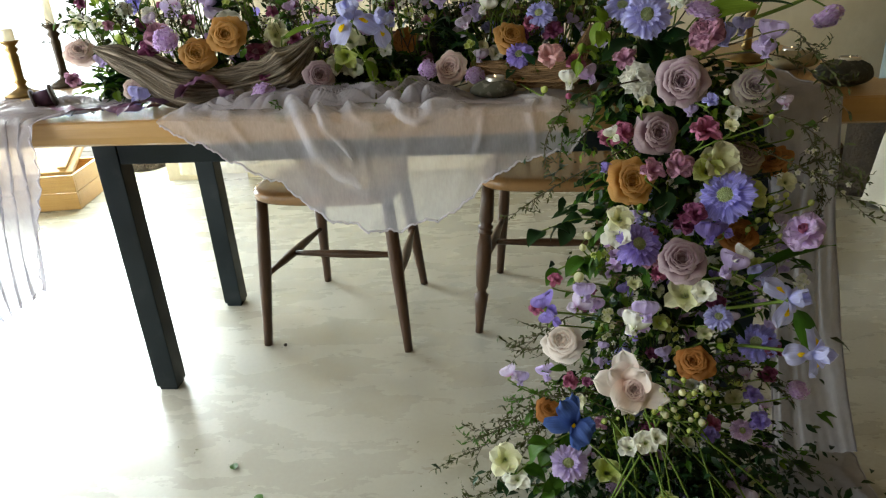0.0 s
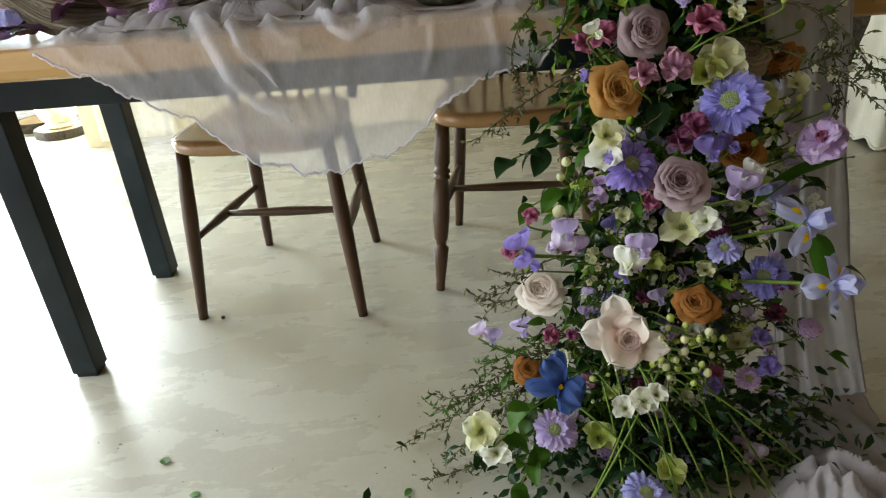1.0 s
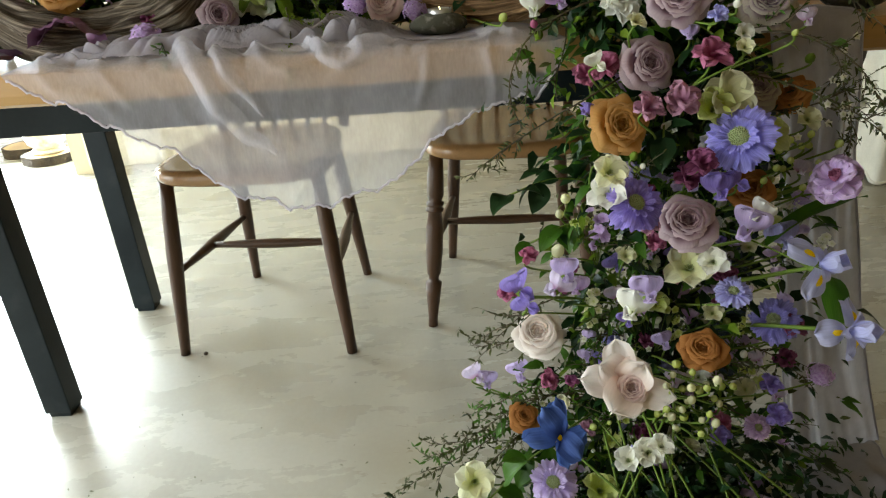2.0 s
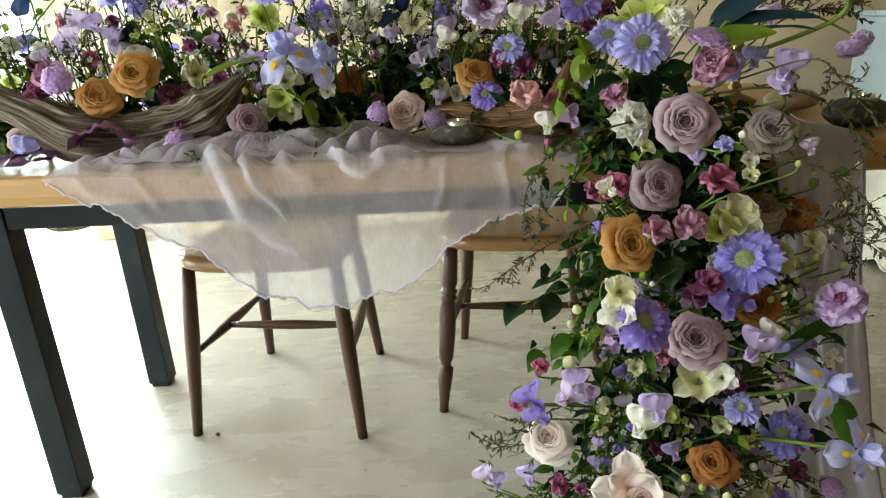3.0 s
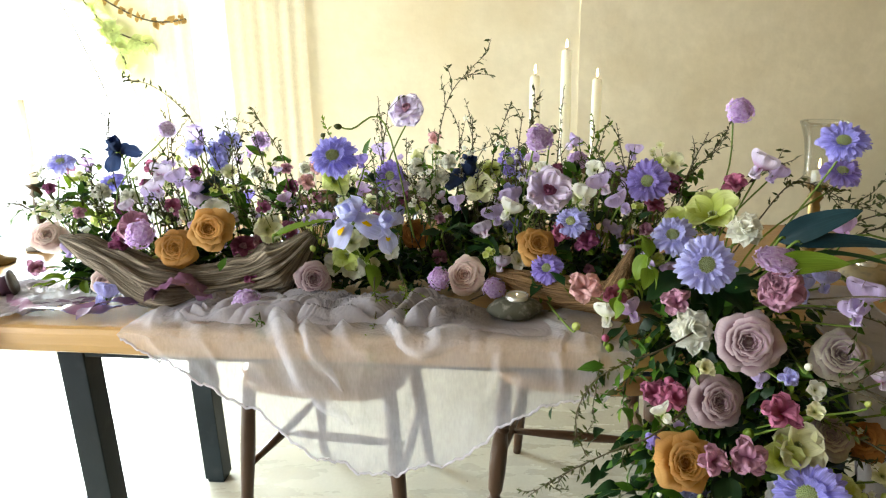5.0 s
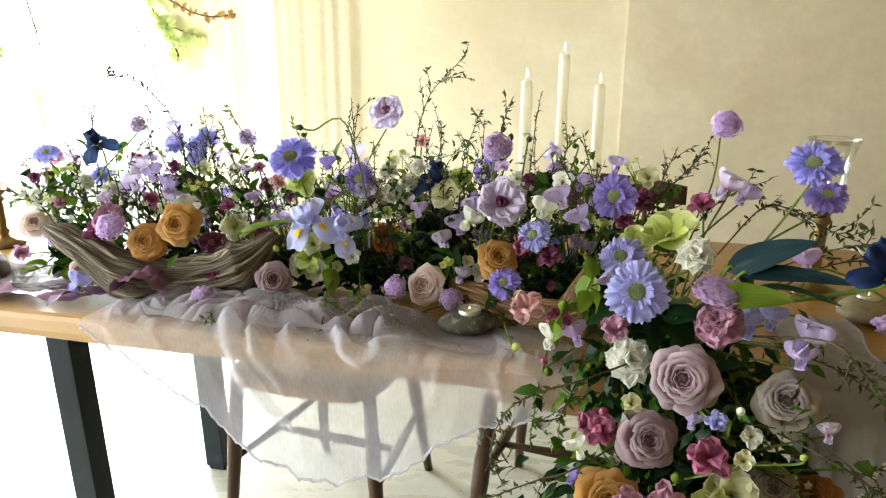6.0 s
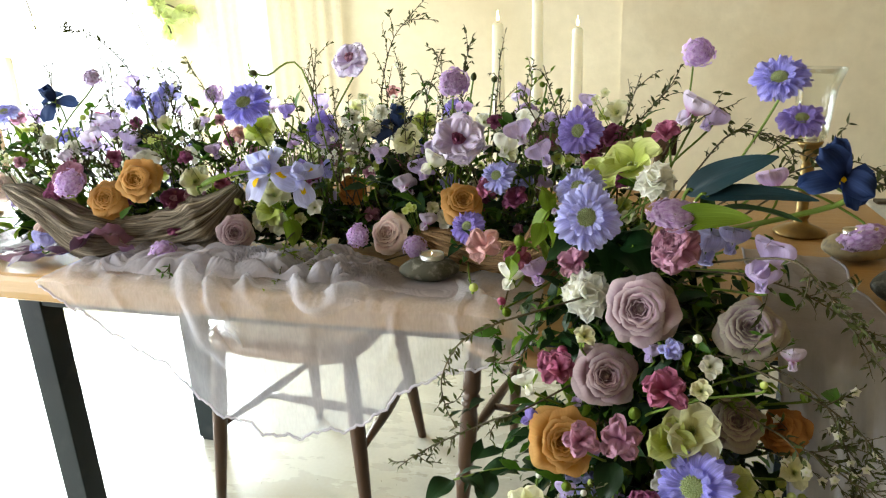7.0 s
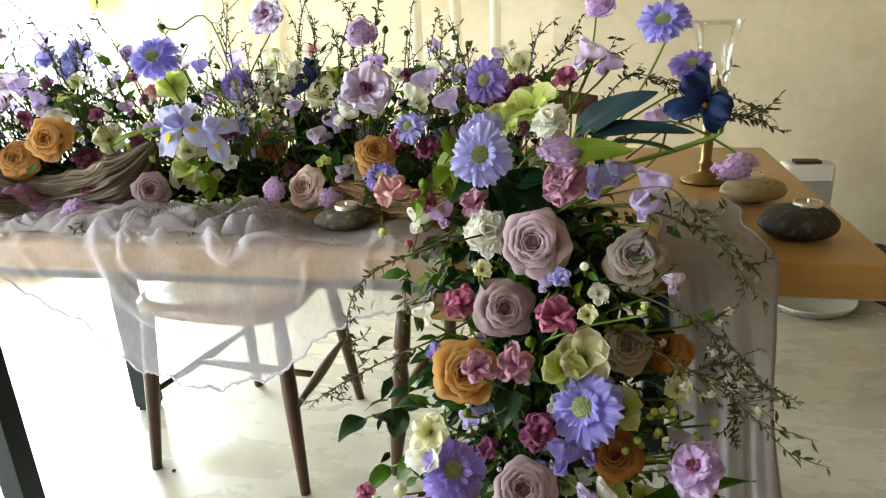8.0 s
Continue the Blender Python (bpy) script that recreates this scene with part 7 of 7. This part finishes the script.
def flame(parent, z, size=1.0):
    part("wick", Geo().add(*tube([(0, 0, z - 0.002), (0.0005, 0, z + 0.006 * size)], 0.0008, 5)), M_WICK, parent)
    s = size * 0.75
    g = lathe([(0.0005 * s, 0.0), (0.0028 * s, 0.004 * s), (0.0036 * s, 0.009 * s), (0.0026 * s, 0.017 * s), (0.0004 * s, 0.027 * s)], 10)
    part("flame", g, M_FLAME, parent, "small glowing candle flame", m=pose(0, 0, z + 0.004 * size))


def pebble(x, y, z, a, b, c, turn, material, label, seed, lit=(0, 0)):
    """A rounded stone with a tealight set into its top."""
    g = Geo()
    v, f = [], []
    n, k = 36, 18
    for i in range(k + 1):
        th = math.pi * i / k
        for j in range(n):
            ph = 2 * math.pi * j / n
            d = Vector((math.sin(th) * math.cos(ph), math.sin(th) * math.sin(ph), math.cos(th)))
            s = 1 + 0.1 * noise.noise(d * 1.4 + Vector((seed, 0, 0))) + 0.02 * noise.noise(d * 6)
            zz = d.z * c * s
            if math.hypot(d.x * a * s - lit[0], d.y * b * s - lit[1]) < 0.021 and d.z > 0:
                zz = min(zz, c * 0.8)
            v.append((d.x * a * s, d.y * b * s, zz))
    for i in range(k):
        for j in range(n):
            f.append((i * n + j, (i + 1) * n + j, (i + 1) * n + (j + 1) % n, i * n + (j + 1) % n))
    e = empty("stone_tealight_holder", pose(x, y, z + c * 0.93, 0, 0, turn), label=label, category="candle holder", group="stone tealight holders")
    part("stone", g.add(v, f), material, e)
    top = c * 0.8
    t = empty("tealight", pose(*(e.matrix_basis @ Vector((lit[0], lit[1], top - 0.004)))), label="lit white tealight set into stone", category="tealight", group="tealights")
    part("tin_cup", lathe([(0.018, 0), (0.019, 0.001), (0.0195, 0.012), (0.0188, 0.012), (0.018, 0.004)], 24), M_TIN, t)
    part("wax", lathe([(0.0005, 0.003), (0.018, 0.003), (0.0182, 0.0095), (0.012, 0.0088), (0.0005, 0.0086)], 24), M_WAX, t)
    flame(t, 0.009, 0.24)
    return e


pebble(0.312, 1.925, 0.766, 0.046, 0.035, 0.019, 10, M_STONE, "rounded grey stone with a tealight on gauze", 2, (0.005, 0.005))
pebble(1.0, 1.92, 0.76, 0.055, 0.044, 0.026, -8, M_STONE_DARK, "speckled dark stone with a tealight on oak", 5, (0.01, 0.01))
pebble(0.985, 2.115, 0.762, 0.055, 0.044, 0.022, 12, M_STONE_TAN, "tan pebble holding a tealight on table", 9, (0.0, 0.01))


def taper(x, y, top, label, foot=0.9, r=0.0122):
    """A tall candle in a slim dark holder."""
    h = empty("candle_holder", pose(x, y, TOP + 0.001), label="slim dark bronze candle holder", category="candle holder", group="candle holders behind the garland")
    k = foot - TOP
    part("stand", lathe([(0.035, 0), (0.036, 0.004), (0.012, 0.012), (0.006, 0.03), (0.006, k - 0.03), (0.013, k - 0.022), (0.015, k), (0.0115, k + 0.001)], 20), M_IRON, h)
    c = empty("taper_candle", pose(x, y, foot + 0.002), label=label, category="candle", group="tall candles behind the garland")
    n = top - foot
    part("wax", lathe([(r, 0), (r * 1.02, n * 0.3), (r * 0.98, n * 0.7), (r * 0.92, n - 0.006), (r * 0.6, n - 0.001), (0.001, n - 0.002)], 18), M_IVORY_WAX, c)
    flame(c, n - 0.002)


taper(0.364, 2.36, 1.152, "lit tall ivory candle behind the flowers", 0.93)
taper(0.437, 2.43, 1.204, "lit tallest ivory candle behind the flowers", 0.93)
taper(0.516, 2.5, 1.137, "lit tall ivory candle behind the flowers", 0.93)


def candlestick(x, y, height, candle, label, material, r=0.011, lit=False):
    s = empty("candlestick", pose(x, y, TOP + 0.001), label=label, category="candlestick", group="candlesticks on the table")
    k = height
    part("column", lathe([(0.045, 0), (0.046, 0.005), (0.03, 0.013), (0.014, 0.02), (0.011, 0.028), (0.015, 0.034), (0.01, 0.042), (0.0105, k * 0.5), (0.012, k * 0.72), (0.009, k * 0.78), (0.016, k * 0.84), (0.01, k * 0.9),
                          (0.02, k * 0.965), (0.022, k), (0.012, k)], 24), material, s)
    c = empty("candle", pose(x, y, TOP + k + 0.001), label="short cream candle stub in candlestick" if candle < 0.06 else "tall unlit cream candle in candlestick", category="candle", group="candles on candlesticks")
    part("wax", lathe([(r, 0), (r, candle * 0.6), (r * 0.95, candle - 0.003), (0.001, candle - 0.002)], 18), M_IVORY_WAX, c)
    if lit:
        flame(c, candle - 0.002)
    return s


candlestick(-0.87, 2.25, 0.135, 0.03, "aged brass candlestick on the table", M_BRASS, 0.014)
candlestick(-0.83, 2.38, 0.16, 0.2, "dark bronze candlestick with tall candle", M_IRON)
# glass shade on a brass candlestick
candlestick(0.935, 2.26, 0.17, 0.03, "turned brass candlestick under a glass shade", M_BRASS, 0.013, True)


def glass_material():
    ma, nt, bs = shader("clear_glass")
    nt.nodes.remove(bs)
    tr, gs = nt.nodes.new("ShaderNodeBsdfTransparent"), nt.nodes.new("ShaderNodeBsdfGlossy")
    tr.inputs["Color"].default_value = (0.97, 0.98, 0.975, 1)
    gs.inputs["Roughness"].default_value = 0.04
    fr = nt.nodes.new("ShaderNodeFresnel")
    fr.inputs["IOR"].default_value = 1.45
    mx = nt.nodes.new("ShaderNodeMixShader")
    half = nt.nodes.new("ShaderNodeMath")
    half.operation = "MULTIPLY"
    half.inputs[1].default_value = 0.45
    nt.links.new(fr.outputs[0], half.inputs[0])
    nt.links.new(half.outputs[0], mx.inputs[0])
    nt.links.new(tr.outputs[0], mx.inputs[1])
    nt.links.new(gs.outputs[0], mx.inputs[2])
    nt.links.new(mx.outputs[0], nt.nodes["Material Output"].inputs["Surface"])
    return ma


M_GLASS = glass_material()
gl = empty("glass_shade", pose(0.935, 2.26, TOP + 0.172), label="clear fluted glass shade on brass candlestick", category="glass shade")
prof = [(0.02, 0), (0.026, 0.006), (0.028, 0.03), (0.03, 0.06), (0.034, 0.09), (0.042, 0.115), (0.046, 0.125), (0.0445, 0.126), (0.0405, 0.115), (0.0325, 0.09), (0.0285, 0.06), (0.0265, 0.03), (0.0245, 0.008), (0.0195, 0.002)]
ob = part("shade", lathe(prof, 32), M_GLASS, gl)
ob.visible_shadow = False

# ---- added slit and sheer cloth that give the wall's bright strip of light ----
M_SHEER = gauze_material("light_strip_cloth", (0.9, 0.86, 0.74), 0.62)


def curtain(u, v):
    x = -1.27 + 0.72 * u
    return (x + 0.006 * math.sin(v * 3 + u * 9), 3.955 + 0.006 * math.sin(u * 41 + 2 * math.sin(u * 7)) + 0.003 * math.sin(u * 83 + v), 2.5 - 2.46 * v)


light_strip = empty("light_strip_curtain", label="added sheer cream cloth over a slit, giving the wall's bright strip of light", category="curtain")
sheet("curtain_cloth", curtain, 90, 16, M_SHEER, light_strip)
part("curtain_rod", Geo().add(*tube([(-1.33, 3.955, 2.5), (-0.5, 3.955, 2.5)], 0.008, 10)), M_IRON, light_strip)
for x in (-1.31, -0.52):
    part("rod_bracket", Geo().add(*tube([(x, 3.955, 2.5), (x, 4.005, 2.5)], 0.006, 8)), M_IRON, light_strip)

# ---- greenery round the arch ----
M_DRY = leaf_material("dry_brown_leaf", (0.42, 0.27, 0.1), (0.5, 0.34, 0.16), 0.7, 0.5)
M_VINE = leaf_material("backlit_vine_leaf", (0.6, 0.66, 0.33), (0.68, 0.73, 0.42), 0.6, 0.55)


def vine(label, points, n, size, material, seed):
    rn = random.Random(seed)
    e = empty("vine", label=label, category="vine", group="vines on the arch")
    line = spline(points, 8)
    part("stem", Geo().add(*tube(line, 0.004, 6)), TWIG, e)
    for k in range(n):
        p = line[rn.randrange(len(line))]
        d = Vector((rn.gauss(0, 0.7), rn.gauss(-0.1, 0.2), rn.gauss(-0.4, 0.6))).normalized()
        n = Vector((rn.gauss(0, 0.45), -1, rn.gauss(0.1, 0.45)))
        n = (n - d * n.dot(d)).normalized()
        turn = Matrix((d.cross(n), d, n)).transposed().to_4x4()
        q = size * rn.uniform(0.6, 1.25)
        part("leaf", BROAD[k % 2], material, e, m=Matrix.Translation(p) @ turn @ Matrix.Diagonal((q, q, q, 1)))


vine("green leafy vine trailing round the arch", [(-1.64, 3.95, 1.56), (-1.53, 3.95, 1.42), (-1.46, 3.95, 1.32), (-1.41, 3.95, 1.22), (-1.39, 3.95, 1.15)], 64, 0.068, M_VINE, 3)
vine("green leafy shoot beside the arch", [(-1.47, 3.95, 1.34), (-1.39, 3.95, 1.3), (-1.31, 3.95, 1.27), (-1.25, 3.95, 1.25)], 30, 0.06, M_VINE, 8)
vine("green leafy vine over top of arch", [(-2.0, 3.95, 1.84), (-1.82, 3.95, 1.74), (-1.64, 3.95, 1.56)], 30, 0.07, M_VINE, 4)
vine("dry brown leafy spray beside the arch", [(-1.52, 3.95, 1.5), (-1.42, 3.95, 1.43), (-1.3, 3.95, 1.37), (-1.2, 3.95, 1.35), (-1.09, 3.95, 1.36)], 34, 0.036, M_DRY, 5)
vine("dark leafy vine hanging in the arch", [(-2.56, 4.02, 1.76), (-2.53, 4.02, 1.5), (-2.46, 4.02, 1.36), (-2.44, 4.02, 1.24), (-2.5, 4.02, 1.12)], 34, 0.058, LEAF, 6)
vine("small green shoot hanging in the arch", [(-2.3, 4.02, 1.79), (-2.24, 4.02, 1.5), (-2.2, 4.02, 1.3), (-2.19, 4.02, 1.22)], 5, 0.06, M_VINE, 7)
e = empty("bare_vine_stem", label="long bare vine stem curving inside arch", category="vine")
part("stem", Geo().add(*tube(spline([(-1.9, 4.02, 1.72), (-1.8, 4.02, 1.6), (-1.705, 4.02, 1.456), (-1.63, 4.02, 1.27), (-1.567, 4.02, 1.1), (-1.54, 4.02, 1.0)], 8), 0.0025, 6)), TWIG, e)

# ---- things on the floor behind ----
M_CRATE = wood("golden_crate_wood", (0.5, 0.3, 0.1), (0.22, 0.11, 0.03), 0.55, "x", 1.6)


def crate():
    e = empty("wooden_chest", pose(-1.83, 3.72, 0, 0, 0, 6), label="golden wooden chest with its lid open", category="chest")
    w, d, h, th = 0.4, 0.34, 0.17, 0.016
    for k in range(2):
        part("front_board", block(-w / 2, -d / 2, 0.004 + k * 0.085, w / 2, -d / 2 + th, 0.086 + k * 0.085, 0.002), M_CRATE, e)
        part("back_board", block(-w / 2, d / 2 - th, 0.004 + k * 0.085, w / 2, d / 2, 0.086 + k * 0.085, 0.002), M_CRATE, e)
        for sx in (-1, 1):
            x = sx * (w / 2 - th / 2)
            part("side_board", block(x - th / 2, -d / 2 + th + 0.001, 0.004 + k * 0.085, x + th / 2, d / 2 - th - 0.001, 0.086 + k * 0.085, 0.002), M_CRATE, e)
    part("bottom_board", block(-w / 2 + th, -d / 2 + th, 0.004, w / 2 - th, d / 2 - th, 0.018), M_CRATE, e)
    lid = part("lid", block(-w / 2, 0, -0.008, w / 2, 0.33, 0.008, 0.003), M_CRATE, e, m=pose(0, -d / 2 + 0.01, h + 0.012, 24, 0, 0))
    for x in (-0.15, 0.15):
        part("batten", block(x - 0.02, 0.02, 0.009, x + 0.02, 0.31, 0.02, 0.002), M_CRATE, lid)


crate()
M_BARK = surface("rough_bark", (0.03, 0.022, 0.015), (0.07, 0.052, 0.035), 0.95, 0, 14, 60, 0.9, 0.012)
M_CUT = surface("sawn_log_end", (0.42, 0.28, 0.13), (0.52, 0.37, 0.2), 0.8, 0, 16, 90, 0.3, 0.001)


def log_slice(x, y, r, h, seed, z=0.0):
    e = empty("log_slice", pose(x, y, z, 0, 0, seed * 40), label="round slice of log with bark edge", category="log slice", group="log slices on the floor")
    n = 40
    for name, k0, k1, a, b, mt in (("bark_ring", 1.0, 0.93, 0.0, h, M_BARK), ("sawn_face", 0.93, 0.0, 0.002, h - 0.001, M_CUT)):
        v = []
        for k, zz in ((k0, a), (k0, b), (max(k1, 0.02), b), (max(k1, 0.02), a)):
            for j in range(n):
                th = 2 * math.pi * j / n
                rr = r * k * (1 + 0.06 * noise.noise(Vector((2 * math.cos(th), 2 * math.sin(th), seed))) + 0.015 * math.sin(th * 17) * (k > 0.97))
                v.append((rr * math.cos(th), rr * math.sin(th), zz))
        f = [(i * n + j, i * n + (j + 1) % n, ((i + 1) % 4) * n + (j + 1) % n, ((i + 1) % 4) * n + j) for i in range(4) for j in range(n)]
        part(name, Geo().add(v, f).mesh(name, False), mt, e)


log_slice(-1.62, 4.32, 0.13, 0.045, 1)
log_slice(-1.82, 4.5, 0.12, 0.05, 2)
M_GLAZE = surface("crackled_white_glaze", (0.62, 0.58, 0.46), (0.75, 0.72, 0.62), 0.3, 0, 9, 70, 0.2, 0.001, third=(0.4, 0.36, 0.2), third_scale=14)
pot = empty("glazed_pot", pose(-1.62, 4.32, 0.046), label="crackled white glazed pot on log slice", category="pot")
part("foot_ring", lathe([(0.07, 0), (0.078, 0.004), (0.078, 0.016), (0.064, 0.024)], 28), M_GLAZE, pot)
part("body", lathe([(0.06, 0.022), (0.085, 0.05), (0.1, 0.1), (0.096, 0.15), (0.075, 0.19), (0.07, 0.2), (0.082, 0.215), (0.076, 0.216), (0.064, 0.2), (0.07, 0.18), (0.02, 0.03)], 32), M_GLAZE, pot)

# bark stump and cloth-covered stool beside the far wall
st = empty("tree_stump", pose(1.99, 3.45, 0, 0, -4, 0), label="dark rough-barked tree stump standing upright", category="stump")
v, f, t = tube([(0, 0, 0.0), (0, 0, 0.04), (0.005, 0, 0.15), (0.01, 0, 0.3), (0.015, 0, 0.45)], [0.15, 0.135, 0.125, 0.12, 0.118], 40)
v = [Vector((p.x * (1 + 0.1 * math.sin(math.atan2(p.y, p.x) * 11) * 0.5 + 0.12 * noise.noise(p * 14)), p.y * (1 + 0.12 * noise.noise(p * 15)), p.z)) for p in v]
part("bark", Geo().add(v, f, t), M_BARK, st)
part("sawn_top", lathe([(0.0005, 0.452), (0.1, 0.452), (0.1, 0.456), (0.0005, 0.457)], 28), M_CUT, st, m=pose(0.015, 0, 0))
M_LINEN = surface("white_linen", (0.62, 0.6, 0.52), (0.72, 0.7, 0.62), 0.9, 0, 6, 140, 0.3, 0.001)


def skirt(u, v):
    a = 2 * math.pi * u
    if v < 0.25:
        k = v / 0.25
        r, z = 0.2 * k + 0.002, 0.56 - 0.004 * k
    else:
        k = (v - 0.25) / 0.75
        r = 0.2 + 0.07 * k + (0.02 * math.sin(a * 9) + 0.012 * math.sin(a * 17 + 1)) * min(1, 2 * k)
        z = 0.55 - 0.53 * k + 0.012 * k * math.sin(a * 13)
    return (2.14 + r * math.cos(a), 3.2 + r * math.sin(a), z)


stool = empty("draped_stool", label="stool draped to floor with white linen", category="stool")
sheet("linen_drape", skirt, 110, 24, M_LINEN, stool)
part("lace_hem", Geo().add(*tube([Vector(skirt(i / 120, 1.0)) for i in range(121)], 0.006, 5)), M_LINEN, stool, "ruffled lace hem")
part("stool_leg", lathe([(0.02, 0), (0.02, 0.5), (0.16, 0.51), (0.16, 0.54)], 16), M_CHAIR, stool, m=pose(2.14, 3.2, 0))

# pale panel heater on the wall and round pot saucer on the floor
M_HEATER = surface("pale_grey_enamel", (0.5, 0.5, 0.46), (0.58, 0.58, 0.54), 0.4, 0, 5, 120, 0.05)
hb = empty("panel_heater", label="pale grey panel heater against the wall", category="heater")
part("case", block(1.5, 3.56, 0.05, 1.67, 3.66, 0.5, 0.012), M_HEATER, hb)
part("front_panel", block(1.515, 3.553, 0.08, 1.655, 3.559, 0.44, 0.002), surface("grey_mesh", (0.2, 0.2, 0.18), (0.26, 0.26, 0.24), 0.6, 0, 20, 200, 0.4), hb, "darker grey mesh front")
part("top_grille", block(1.53, 3.57, 0.5, 1.62, 3.62, 0.512, 0.003), M_IRON, hb)
for x in (1.52, 1.62):
    part("foot", block(x, 3.57, 0.0, x + 0.03, 3.65, 0.05), M_IRON, hb)
lg = empty("short_log", pose(1.8, 3.6, 0.09, 0, 90, 10), label="short brown log lying against the wall", category="log")
part("bark", Geo().add(*tube([(0, 0, -0.1), (0, 0, 0.0), (0, 0, 0.1)], [0.085, 0.09, 0.086], 24)), surface("brown_bark", (0.09, 0.045, 0.02), (0.14, 0.075, 0.035), 0.9, 0, 14, 60, 0.8, 0.008), lg)
part("sawn_end", lathe([(0.0005, 0.101), (0.078, 0.101), (0.078, 0.104), (0.0005, 0.105)], 24), M_CUT, lg)
sc = empty("round_saucer", pose(1.585, 3.42, 0), label="wide grey glazed saucer on the floor", category="saucer")
part("rim", lathe([(0.1, 0), (0.13, 0.004), (0.155, 0.03), (0.16, 0.04), (0.154, 0.041), (0.128, 0.012), (0.001, 0.01)], 40), surface("grey_glaze", (0.26, 0.26, 0.22), (0.33, 0.33, 0.29), 0.35, 0, 6, 120, 0.05), sc)
M_BLUE = surface("pale_blue_enamel", (0.34, 0.44, 0.5), (0.42, 0.52, 0.58), 0.5, 0, 6, 120, 0.05)
rb = empty("ribbed_cabinet", label="pale blue ribbed cabinet against the wall", category="cabinet")
part("body", block(2.2, 3.6, 0.0, 2.75, 3.93, 0.86, 0.006), M_BLUE, rb)
part("top", block(2.18, 3.58, 0.862, 2.77, 3.94, 0.885, 0.005), M_BLUE, rb)
for k in range(18):
    part("rib", block(2.21 + 0.03 * k, 3.588, 0.04, 2.225 + 0.03 * k, 3.599, 0.82, 0.004, 1), M_BLUE, rb)

# ---- fallen bits on the floor ----
rnd = random.Random(9)
for x, y, a, s in [(-0.29, 1.72, 20, 0.03), (-0.2, 1.63, 70, 0.026), (0.18, 1.6, 140, 0.02), (0.1, 1.55, 40, 0.018)]:
    ob = part("fallen_leaf", BROAD[0], LEAF, None, m=pose(x, y, 0.004, 0, 0, a) @ Matrix.Diagonal((s, s, s * 0.5, 1)))
    tagged(ob, "small dark green leaf fallen on concrete", "leaf", "fallen leaves")
ob = part("seed_pod", lathe([(0.001, 0), (0.005, 0.002), (0.006, 0.006), (0.001, 0.01)], 10), M_IRON)
ob.matrix_basis = pose(-0.305, 2.256, 0)
tagged(ob, "tiny dark seed pod on the floor", "seed")
g = Geo()
for _ in range(150):
    x, y = rnd.uniform(-0.5, 0.6), rnd.uniform(1.35, 2.6)
    if rnd.random() < 0.5:
        x, y = rnd.gauss(0.25, 0.14), rnd.gauss(1.62, 0.12)
    g.add(*leaf_geo(1, 0.5, 0.3, -20, 1, 3, 2), m=pose(x, y, 0.002, 0, 0, rnd.uniform(0, 360)) @ Matrix.Diagonal([rnd.uniform(0.003, 0.008)] * 3 + [1]))
tagged(part("floor_debris", g, LEAF_OLIVE), "scattered tiny leaf crumbs on the floor", "debris", kind="stuff")
